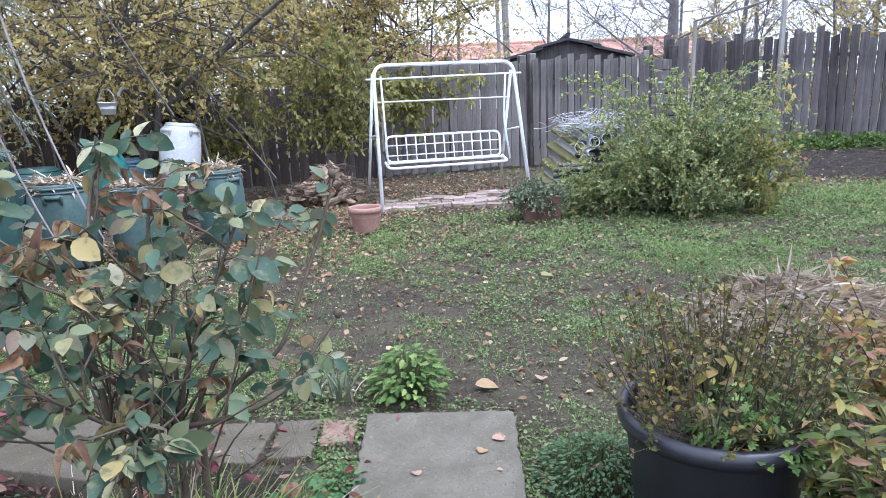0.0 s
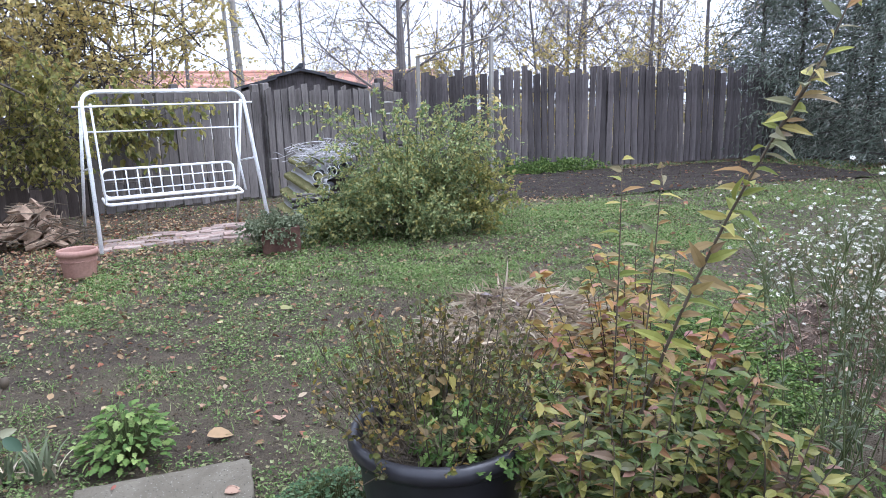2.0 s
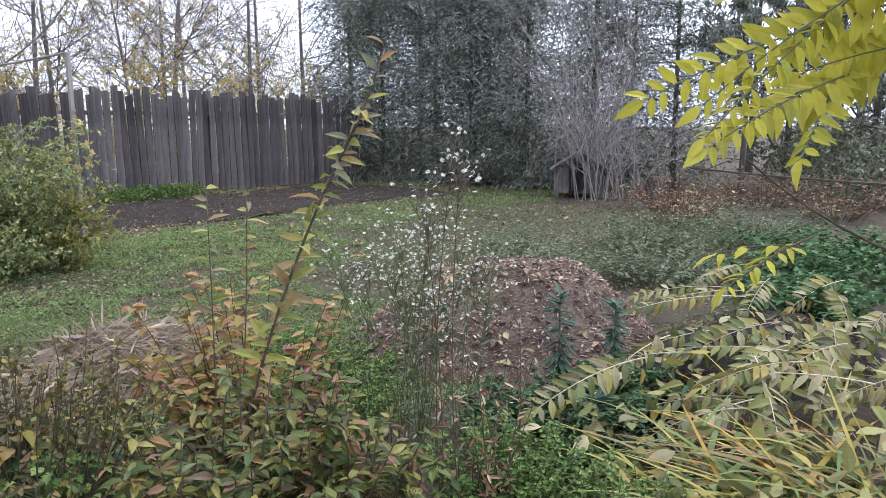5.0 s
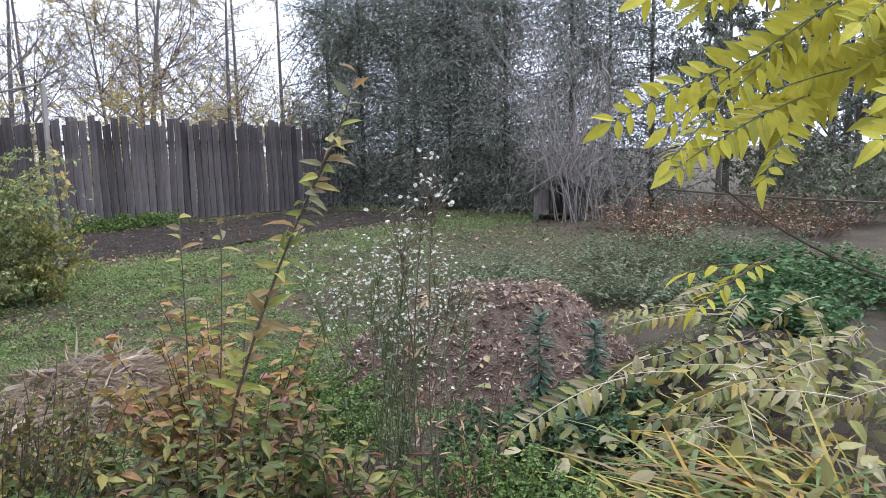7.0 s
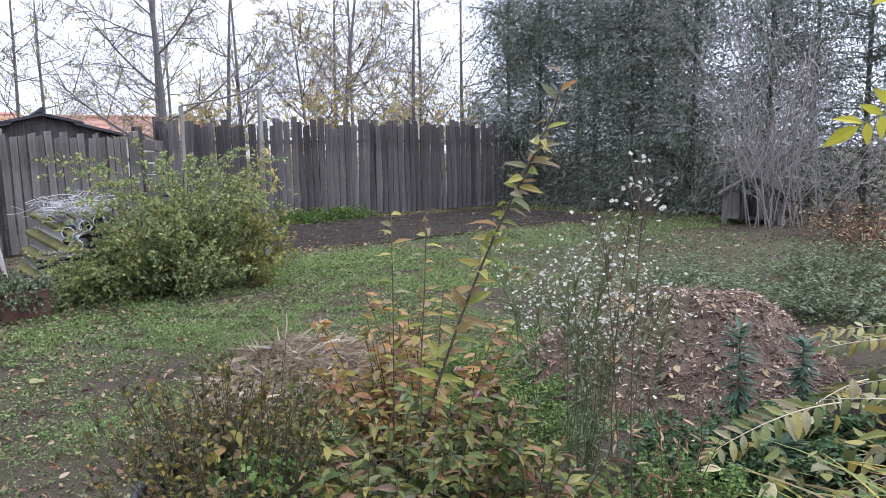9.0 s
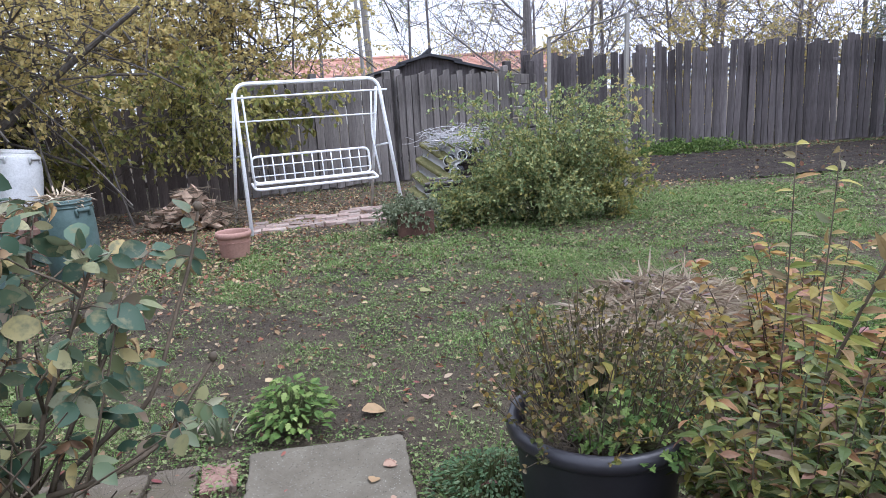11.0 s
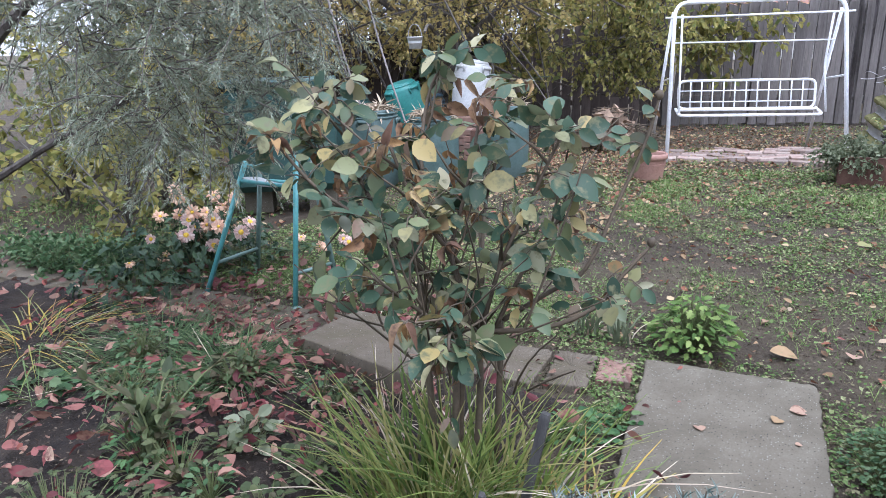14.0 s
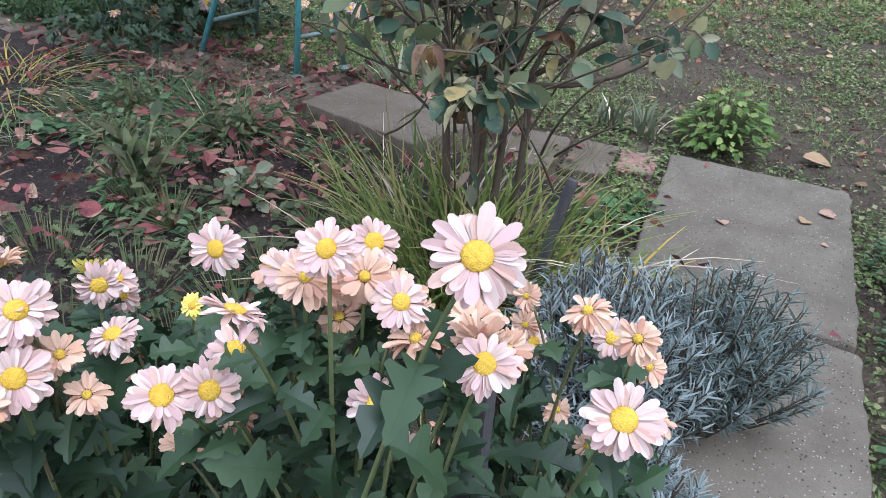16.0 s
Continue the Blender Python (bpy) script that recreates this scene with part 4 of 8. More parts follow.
for i in range(14):
    a = Acc()
    box(a, (0.95 + RNG.uniform(-0.05, 0.05), 7.2 + (i % 2) * 0.1, 0.03 + i * 0.03), (0.9, 0.08, 0.022), 4 + RNG.normal(0, 2), bevel=0.004)
    part("lath", a, FENCE, root)

# ---- clothes-line posts ----
root = thing("line_frame", (2.77, 7.5, 0), "pale bare wooden posts joined by a thin crossbar", "clothes line frame")
for x, y, h in ((2.77, 7.5, 2.03), (2.28, 8.9, 1.93)):
    a = Acc()
    box(a, (x, y, h / 2), (0.038, 0.038, h), 10, tilt=(0.3, 0.5), bevel=0.006)
    part("post", a, POLE_WOOD, root)
a = Acc()
tube(a, [(2.77, 7.5, 2.02), (2.5, 8.2, 1.95), (2.28, 8.9, 1.92)], 0.012, k=6)
part("crossbar", a, POLE_WOOD, root)

# ---- old metal stool ----
root = thing("metal_stool", (-2.45, 2.52, 0), "old tubular metal stool, worn teal paint, grey sheet seat", "stool")
F = {1: (-2.16, 2.4), 2: (-2.71, 2.38), 3: (-2.08, 2.64), 4: (-2.71, 2.75)}
TOPS = {1: (-2.13, 2.46, 0.72), 2: (-2.5, 2.53, 0.66), 3: (-2.17, 2.6, 0.7), 4: (-2.55, 2.68, 0.62)}
for k in (1, 2, 3, 4):
    a = Acc()
    tube(a, [(*F[k], 0.0), TOPS[k]], 0.0125, k=10)
    leg = part("leg", a, TEAL_PAINT if k in (1, 2) else GREEN_PAINT, root, smooth=True)
    a = Acc()
    lathe(a, [(0, 0), (0.03, 0), (0.03, 0.006), (0.014, 0.012), (0.013, 0.02)], (*F[k], 0.0), 16)
    part("foot_plate", a, GREEN_PAINT, leg, smooth=True)
mixp = lambda k, u: A3(*F[k], 0) * (1 - u) + A3(*TOPS[k]) * u
for i, j in ((1, 3), (2, 4)):
    a = Acc()
    tube(a, [mixp(i, 0.24), mixp(j, 0.24)], 0.0095, k=8)
    part("stretcher", a, GREEN_PAINT, root, smooth=True)
    a = Acc()
    tube(a, [mixp(i, 0.97), mixp(j, 0.97)], 0.0095, k=8)
    part("top_rail", a, TEAL_PAINT, root, smooth=True)
for i, j in ((1, 2), (3, 4)):
    a = Acc()
    tube(a, [mixp(i, 0.8), mixp(j, 0.86)], 0.0095, k=8)
    part("seat_rail", a, TEAL_PAINT, root, smooth=True)
a = Acc()
n = 12
v = []
for i in range(n + 1):
    for j in range(5):
        u, w = i / n, j / 4
        p = (mixp(2, 0.87) * (1 - u) + mixp(1, 0.82) * u) * (1 - w) + (mixp(4, 0.87) * (1 - u) + mixp(3, 0.82) * u) * w
        v.append(p - A3(0, 0, 0.03 * math.sin(math.pi * u)) + A3(0, 0, 0.012))
v = np.array(v)
v2 = v - A3(0, 0, 0.008)
q = []
for i in range(n):
    for j in range(4):
        b = i * 5 + j
        q += [(b, b + 1, b + 6, b + 5), (b + 65, b + 70, b + 71, b + 66)]
for i in range(n):
    q += [(i * 5, i * 5 + 5, i * 5 + 70, i * 5 + 65), (i * 5 + 4, i * 5 + 69, i * 5 + 74, i * 5 + 9)]
a.add(np.concatenate([v, v2]), q)
part("seat_sheet", a, WIRE, root, "dull grey sagging seat sheet")

# ---- stakes ----
for b, t, w in (((-0.66, 1.42, 0), (-0.605, 1.46, 0.34), 0.022), ((-0.69, 1.22, 0), (-0.665, 1.22, 0.26), 0.022), ((-0.42, 0.62, 0), (-0.415, 0.6, 0.6), 0.024)):
    a = Acc()
    b, t = A3(*b), A3(*t)
    ax = unit(t - b)
    s = unit(np.cross(ax, (0, 1, 0.1)))
    o = np.cross(ax, s)
    v = []
    for p, k in ((b, 1), (t - ax * 0.01, 1), (t, 0.8)):
        v += [p + s * w * x * k * 0.5 + o * w * y * k * 0.5 for x, y in ((-1, -1), (1, -1), (1, 1), (-1, 1))]
    a.add(v, [(l * 4 + i, l * 4 + (i + 1) % 4, l * 4 + 4 + (i + 1) % 4, l * 4 + 4 + i) for l in range(2) for i in range(4)] + [(8, 9, 10, 11)])
    root = thing("wooden_stake", b, "grey weathered wooden stake driven into the bed", "stake", "stakes in the flower bed")
    part("shaft", a, STAKE_WOOD, root)

# ---- little hut by the trees ----
root = thing("animal_hut", (10.85, 6.45, 0), "small grey weathered wooden hut with a pitched roof", "kennel")
m = np.array(pose(10.85, 6.45, 0, 0, 0, -58))
pl = lambda p: np.asarray(p, float) @ m[:3, :3].T + m[:3, 3]
a = Acc()
for x0, x1 in ((-0.4, -0.17), (0.12, 0.4)):
    a.add(pl([(x0, -0.25, 0.1), (x1, -0.25, 0.1), (x1, -0.25, 0.55), (x0, -0.25, 0.55), (x0, -0.21, 0.1), (x1, -0.21, 0.1), (x1, -0.21, 0.55), (x0, -0.21, 0.55)]), [(0, 1, 2, 3), (5, 4, 7, 6), (1, 5, 6, 2), (4, 0, 3, 7), (3, 2, 6, 7)])
a.add(pl([(-0.4, 0.3, 0.1), (0.4, 0.3, 0.1), (0.4, 0.3, 0.5), (-0.4, 0.3, 0.5), (-0.4, -0.25, 0.1), (0.4, -0.25, 0.1), (0.4, -0.25, 0.55), (-0.4, -0.25, 0.55)]), [(1, 0, 3, 2), (0, 4, 7, 3), (5, 1, 2, 6), (0, 1, 5, 4)])
part("wall", a, GATE, root)
for s in (-1, 1):
    a = Acc()
    p = [(0, -0.36, 0.84), (0, 0.4, 0.84), (s * 0.52, 0.4, 0.5), (s * 0.52, -0.36, 0.5)]
    p2 = [(x, y, z - 0.03) for x, y, z in p]
    a.add(pl(p + p2), [(0, 1, 2, 3), (7, 6, 5, 4), (0, 4, 5, 1), (1, 5, 6, 2), (2, 6, 7, 3), (3, 7, 4, 0)])
    part("roof_board", a, GATE, root)
for x, y in ((-0.38, -0.23), (0.38, -0.23), (-0.38, 0.28), (0.38, 0.28)):
    a = Acc()
    box(a, pl([(x, y, 0.28)])[0], (0.06, 0.06, 0.56), -58, bevel=0.006)
    part("post", a, GATE, root)

# ---- foliage materials ----
YELLOW_LEAF = foliage("autumn_yellow_leaves", [(0.4, 0.36, 0.14), (0.56, 0.46, 0.17), (0.66, 0.53, 0.22), (0.52, 0.43, 0.18), (0.36, 0.32, 0.14), (0.6, 0.44, 0.16)], 0.6, 0.62, scale=8)
HEDGE_LEAF = foliage("yellow_green_leaves", [(0.14, 0.17, 0.055), (0.25, 0.25, 0.07), (0.4, 0.35, 0.11), (0.2, 0.21, 0.08), (0.46, 0.39, 0.13), (0.12, 0.15, 0.05)], 0.55, 0.52, scale=8)
BUSH_LEAF = foliage("grey_green_bush_leaves", [(0.13, 0.18, 0.075), (0.22, 0.28, 0.115), (0.3, 0.35, 0.16), (0.4, 0.4, 0.18), (0.38, 0.33, 0.1), (0.17, 0.22, 0.09)], 0.55, 0.3, scale=8)
# dark sprays lifted well above leaf tone: distance haze put into the colour
CONIFER = foliage("haze_paled_conifer_sprays", [(0.1, 0.115, 0.085), (0.15, 0.175, 0.13), (0.22, 0.24, 0.185), (0.31, 0.32, 0.265)], 0.6, 0.12, scale=4)
JUNIPER = foliage("silvery_juniper_sprays", [(0.13, 0.155, 0.1), (0.2, 0.23, 0.155), (0.28, 0.31, 0.22), (0.38, 0.41, 0.32), (0.24, 0.21, 0.14), (0.23, 0.26, 0.18)], 0.6, 0.18, scale=6)
ROSE_LEAF = foliage("rose_leaves", [(0.023, 0.042, 0.024), (0.035, 0.064, 0.037), (0.052, 0.089, 0.055), (0.088, 0.133, 0.083), (0.031, 0.057, 0.032), (0.04, 0.072, 0.042), (0.057, 0.101, 0.061), (0.078, 0.122, 0.078), (0.047, 0.08, 0.046), (0.083, 0.117, 0.064), (0.166, 0.18, 0.074), (0.083, 0.117, 0.055), (0.3, 0.28, 0.13), (0.34, 0.31, 0.19), (0.068, 0.106, 0.069), (0.25, 0.17, 0.12), (0.042, 0.08, 0.046), (0.26, 0.25, 0.13), (0.104, 0.138, 0.064), (0.104, 0.138, 0.078), (0.34, 0.26, 0.1), (0.078, 0.111, 0.064), (0.24, 0.15, 0.07)], 0.45, 0.25, blotch=(0.14, 0.135, 0.07), scale=38, spec=0.22)
SHRUB_LEAF = foliage("turning_shrub_leaves", [(0.035, 0.055, 0.015), (0.06, 0.085, 0.021), (0.09, 0.115, 0.027), (0.13, 0.145, 0.034), (0.24, 0.2, 0.045), (0.11, 0.13, 0.03), (0.075, 0.1, 0.025), (0.27, 0.14, 0.06), (0.17, 0.095, 0.07), (0.06, 0.09, 0.028), (0.15, 0.165, 0.065), (0.3, 0.26, 0.07), (0.1, 0.13, 0.04)], 0.42, 0.3, scale=35, spec=0.22)
GREEN_LEAF = foliage("fresh_green_leaves", [(0.06, 0.105, 0.028), (0.1, 0.165, 0.042), (0.16, 0.23, 0.06), (0.25, 0.31, 0.1)], 0.5, 0.3, scale=15)
WEED_LEAF = foliage("low_weed_leaves", [(0.035, 0.08, 0.03), (0.06, 0.12, 0.045), (0.09, 0.16, 0.06), (0.14, 0.2, 0.08)], 0.5, 0.25, scale=15)
DARK_LEAF = foliage("dark_green_leaves", [(0.035, 0.065, 0.028), (0.055, 0.1, 0.04), (0.085, 0.14, 0.06), (0.13, 0.17, 0.085)], 0.45, 0.2, scale=15)
GREY_LEAF = foliage("grey_green_herb_leaves", [(0.08, 0.1, 0.055), (0.15, 0.17, 0.1), (0.24, 0.26, 0.17), (0.11, 0.13, 0.07)], 0.6, 0.2, scale=10)
POT_LEAF = foliage("small_potted_leaves", [(0.06, 0.075, 0.025), (0.1, 0.115, 0.035), (0.27, 0.22, 0.05), (0.12, 0.08, 0.04), (0.1, 0.09, 0.045), (0.08, 0.1, 0.03), (0.13, 0.1, 0.06), (0.3, 0.2, 0.06)], 0.5, 0.3, scale=15)
GOLD_LEAF = foliage("golden_compound_leaves", [(0.4, 0.37, 0.04), (0.5, 0.46, 0.05), (0.56, 0.5, 0.07), (0.36, 0.36, 0.06)], 0.45, 0.4, scale=12)
PALE_LEAF = foliage("fallen_pale_yellow_leaflets", [(0.12, 0.13, 0.042), (0.21, 0.21, 0.065), (0.33, 0.3, 0.13), (0.1, 0.125, 0.04), (0.33, 0.26, 0.07), (0.14, 0.11, 0.055), (0.4, 0.36, 0.2), (0.08, 0.085, 0.04), (0.13, 0.15, 0.05)], 0.45, 0.25, scale=15)
STRAP_LEAF = foliage("yellowing_strap_leaves", [(0.1, 0.15, 0.05), (0.17, 0.21, 0.06), (0.32, 0.27, 0.07), (0.46, 0.3, 0.05), (0.24, 0.14, 0.08), (0.13, 0.19, 0.07), (0.12, 0.17, 0.06)], 0.5, 0.25, scale=6)
LILY_LEAF = foliage("green_strap_leaves", [(0.055, 0.09, 0.024), (0.1, 0.15, 0.034), (0.15, 0.2, 0.045), (0.22, 0.26, 0.07), (0.3, 0.26, 0.1), (0.11, 0.155, 0.038)], 0.45, 0.25, scale=6)
HERB_LEAF = foliage("dull_bed_herbs", [(0.035, 0.048, 0.02), (0.06, 0.08, 0.032), (0.1, 0.12, 0.05), (0.075, 0.06, 0.035), (0.05, 0.065, 0.026)], 0.6, 0.2, scale=20, spec=0.2)
TUFT_LEAF = foliage("dark_tuft_grass", [(0.035, 0.065, 0.025), (0.06, 0.1, 0.04), (0.09, 0.14, 0.055), (0.14, 0.18, 0.08)], 0.55, 0.25, scale=6)
LAVENDER = foliage("silver_lavender_leaves", [(0.17, 0.21, 0.19), (0.24, 0.285, 0.265), (0.33, 0.375, 0.36), (0.14, 0.17, 0.15)], 0.75, 0.2, scale=15)
GREY_LAVENDER = foliage("grey_lavender_leaves", [(0.1, 0.13, 0.105), (0.16, 0.2, 0.17), (0.23, 0.275, 0.25), (0.13, 0.16, 0.135)], 0.75, 0.2, scale=15)
MUM_LEAF = foliage("chrysanthemum_leaves", [(0.013, 0.028, 0.012), (0.022, 0.045, 0.018), (0.034, 0.066, 0.027), (0.065, 0.105, 0.048), (0.024, 0.048, 0.02)], 0.45, 0.2, scale=25, spec=0.3)
PETAL = foliage("pale_pink_petals", [(0.54, 0.35, 0.28), (0.62, 0.44, 0.35), (0.58, 0.4, 0.37), (0.65, 0.51, 0.43), (0.67, 0.56, 0.5)], 0.6, 0.25, scale=25)
FADED_PETAL = foliage("faded_peach_petals", [(0.6, 0.36, 0.22), (0.7, 0.48, 0.34), (0.72, 0.52, 0.36), (0.6, 0.32, 0.22)], 0.7, 0.25, scale=25)
YELLOW_PETAL = foliage("yellow_petals", [(0.7, 0.6, 0.1), (0.75, 0.66, 0.2)], 0.6, 0.25, scale=25)
WHITE_PETAL = foliage("small_white_petals", [(0.5, 0.48, 0.4), (0.64, 0.62, 0.54), (0.72, 0.7, 0.62)], 0.6, 0.3, scale=25)
DISC = surface("flower_disc", [(0.6, 0.36, 0.03), (0.72, 0.5, 0.06)], 0.8, 60, 500, 1.0, 0.003)
# thin twigs in a paler grey than bark, which paints the haze of distance
STEM_HAZE = foliage("haze_paled_twigs", [(0.2, 0.18, 0.17), (0.28, 0.25, 0.24), (0.36, 0.33, 0.31)], 0.85, 0.0, scale=5)


# ---- trees and shrubs ----
SPRIG2 = (np.array([(0, 0, 0), (0.32, 0.45, 0.06), (0, 1, -0.1), (-0.32, 0.45, 0.06)]), [(0, 1, 2, 3)], [])
def ball(n, shell=0.55):
    d = rand_dirs(n)
    return d * (RNG.uniform(shell ** 3, 1, n) ** (1 / 3))[:, None]


def leafy(root, base, centre, radii, n_br, n_tw, n_lf, leaf, leafmat, barkmat, shape=SIMPLE, r0=0.02, tw_len=0.25, hang=0.0, hole=None, wood="bough_mass", crown="foliage", start=(0.0, 0.4), zmin=0.02, leaf_up=0.3, lw=1.0, root_spread=0.06):
    """Branches from the base into an egg-shaped crown, with twigs and leaves on them."""
    wood_acc, leaf_acc = Acc(), Acc()
    base, centre, radii = A3(*base), A3(*centre), A3(*radii)
    tips = centre + ball(n_br, 0.5) * radii
    PP, DD = [], []
    for tip in tips:
        s = base + A3(0, 0, max(0.0, centre[2] - base[2]) * RNG.uniform(*start)) + RNG.normal(0, 1, 3) * A3(*radii) * root_spread
        mid = (s + tip) / 2 + A3(0, 0, 0.18 * np.linalg.norm(tip - s)) + RNG.normal(0, 0.08, 3) * np.linalg.norm(tip - s)
        pts = curve(s, mid, tip, 7)
        pts[:, 2] = np.maximum(pts[:, 2], zmin)
        tube(wood_acc, pts, r0 * RNG.uniform(0.5, 1.0), r0 * 0.15, 5, cap=False)
        tp, td = along(pts, n_tw, 0.35, 1.0)
        e = tp + unit(td * 0.5 + RNG.normal(0, 0.7, tp.shape)) * (tw_len * RNG.uniform(0.5, 1.3, (n_tw, 1))) - A3(0, 0, hang * tw_len)
        e[:, 2] = np.maximum(e[:, 2], zmin)
        sticks(wood_acc, tp, e, r0 * 0.12 + 0.0008, r0 * 0.05 + 0.0004)
        f = RNG.uniform(0, 1, (n_tw, n_lf, 1))
        PP.append((tp[:, None] * (1 - f) + e[:, None] * f).reshape(-1, 3))
        DD.append(np.repeat(unit(e - tp), n_lf, axis=0))
    P, D = np.concatenate(PP), np.concatenate(DD)
    n = len(P)
    D = unit(D * 0.5 + RNG.normal(0, 0.6, (n, 3)) - A3(0, 0, hang))
    U = unit(RNG.normal(0, 0.6, (n, 3)) + A3(0, 0, leaf_up + 0.4))
    ok = P[:, 2] > zmin
    put_leaves(leaf_acc, P[ok], D[ok], U[ok], (leaf * RNG.uniform(0.55, 1.25, n))[ok], shape, lw)
    part(wood, wood_acc, barkmat, root)
    return part(crown, leaf_acc, leafmat, root)


def bare_tree(root, base, h, r, spread, n1=9, n2=6, n3=4, lean=(0, 0), leafmat=None, n_leaf=0, leaf=0.06, low=0.3, hang=0.2, barkmat=None, shape=SIMPLE, up=0.5):
    wood, twigs = Acc(), []
    base = A3(*base)
    top = base + A3(lean[0], lean[1], h)
    trunk = curve(base, base + A3(lean[0] * 0.2 + RNG.normal(0, 0.1), lean[1] * 0.2, h * 0.5), top, 12)
    tube(wood, trunk, r, r * 0.15, 8)
    lp, _ = along(trunk, n1, low, 1.0)
    fine = Acc()
    for p in lp:
        f = (p[2] - base[2]) / h
        ln = spread * (1.15 - 0.75 * f) * RNG.uniform(0.7, 1.2)
        t = RNG.uniform(0, 6.28)
        d = unit(A3(math.cos(t), math.sin(t), up + RNG.uniform(-0.3, 0.5)))
        e = p + d * ln
        b = curve(p, p + d * ln * 0.5 - A3(0, 0, 0.1 * ln), e + A3(0, 0, 0.12 * ln), 7)
        tube(wood, b, r * 0.4 * (1.1 - f), r * 0.06, 5, cap=False)
        for q, qd in zip(*along(b, n2, 0.2, 1.0)):
            l2 = ln * RNG.uniform(0.25, 0.5)
            d2 = unit(qd * 0.7 + RNG.normal(0, 0.6, 3) + A3(0, 0, 0.2))
            c = curve(q, q + d2 * l2 * 0.5, q + d2 * l2 + A3(0, 0, -0.05 * l2), 4)
            tube(wood, c, r * 0.08 + 0.005, 0.005, 3, cap=False)
            q3, d3 = along(c, n3, 0.2, 1.0)
            e3 = q3 + unit(d3 * 0.6 + RNG.normal(0, 0.6, (n3, 3)) - A3(0, 0, hang)) * l2 * RNG.uniform(0.3, 0.7, (n3, 1))
            sticks(fine, q3, e3, 0.0055, 0.003)
            twigs += list(zip(q3, e3))
    part("trunk", wood, barkmat or BARK, root)
    part("twig_mass", fine, STEM_HAZE, root)
    if leafmat and n_leaf:
        tw = np.array(twigs)
        i = RNG.integers(0, len(tw), n_leaf)
        f = RNG.uniform(0, 1, (n_leaf, 1))
        P = tw[i, 0] * (1 - f) + tw[i, 1] * f
        a = Acc()
        put_leaves(a, P, RNG.normal(0, 0.6, (n_leaf, 3)) - A3(0, 0, 0.5), RNG.normal(0, 0.7, (n_leaf, 3)) + A3(0, 0, 0.4), leaf * RNG.uniform(0.6, 1.3, n_leaf), shape)
        part("foliage", a, leafmat, root)


# yellow-leaved tree over the barrels and its neighbours along the fence
root = thing("plum_tree", (-4.15, 7.6, 0), "old plum tree with yellowing leaves over the barrels", "tree", "trees along the fence")
a = Acc()
tube(a, curve((-4.15, 7.6, 0), (-3.95, 7.5, 1.0), (-4.3, 7.7, 3.2), 12), 0.1, 0.05, 9)
tube(a, curve((-4.05, 7.55, 0.9), (-3.6, 7.3, 1.3), (-2.1, 7.1, 2.25), 9), 0.06, 0.02, 7)
tube(a, curve((-4.05, 7.55, 1.1), (-3.7, 6.6, 1.5), (-3.34, 5.86, 1.287), 9), 0.03, 0.012, 6)
tube(a, curve((-4.0, 7.5, 0.6), (-3.7, 7.2, 0.8), (-3.65, 7.3, 1.9), 8), 0.05, 0.02, 7)
tube(a, curve((-4.2, 7.6, 1.3), (-5.0, 7.2, 1.8), (-5.6, 6.9, 2.6), 8), 0.05, 0.02, 7)
part("trunk", a, BARK, root)
leafy(root, (-4.1, 7.6, 1.0), (-4.0, 7.4, 2.5), (2.6, 1.2, 1.5), 140, 10, 13, 0.056, YELLOW_LEAF, BARK, shape=SPRIG2, r0=0.016, tw_len=0.45, hang=0.25, root_spread=0.35, start=(0.0, 0.9))
root = thing("hedge_shrub", (-2.4, 9.0, 0), "tall shrub with hanging yellow-green leaves against the fence", "shrub", "trees along the fence")
leafy(root, (-2.4, 9.0, 0.2), (-2.35, 8.75, 1.45), (1.05, 0.4, 0.85), 52, 9, 11, 0.062, HEDGE_LEAF, BARK, r0=0.012, tw_len=0.32, hang=0.5, zmin=0.5, root_spread=0.4, start=(0.2, 0.9))
root = thing("hedge_shrub", (-3.9, 8.7, 0), "dense yellowing shrub behind the barrels", "shrub", "trees along the fence")
leafy(root, (-3.9, 8.7, 0.1), (-4.2, 8.6, 1.3), (1.5, 0.6, 1.0), 60, 9, 10, 0.085, HEDGE_LEAF, BARK, r0=0.014, tw_len=0.35, hang=0.4, root_spread=0.4, start=(0.1, 0.9))
root = thing("climbing_vine", (-1.0, 9.95, 0), "thin vine with yellow leaves hanging over the fence", "vine")
leafy(root, (-1.4, 9.95, 1.0), (-1.05, 9.75, 1.35), (0.75, 0.16, 0.5), 22, 7, 5, 0.1, HEDGE_LEAF, BARK, r0=0.01, tw_len=0.3, hang=0.6)
root = thing("plum_tree", (-2.6, 11.6, 0), "yellow-leaved tree rising behind the fence", "tree", "trees along the fence")
leafy(root, (-2.6, 11.6, 0.4), (-2.3, 11.3, 2.8), (2.8, 1.0, 1.7), 170, 9, 15, 0.07, YELLOW_LEAF, BARK, shape=SPRIG2, r0=0.018, tw_len=0.5, hang=0.2, root_spread=0.35, start=(0.1, 0.9))
root = thing("plum_tree", (-6.6, 7.2, 0), "yellow-leaved tree with a slim dark trunk", "tree", "trees along the fence")
leafy(root, (-6.6, 7.2, 0.4), (-6.6, 6.9, 1.9), (1.9, 1.2, 1.7), 110, 9, 15, 0.07, YELLOW_LEAF, BARK, shape=SPRIG2, r0=0.018, tw_len=0.5, hang=0.2, root_spread=0.35, start=(0.1, 0.9))
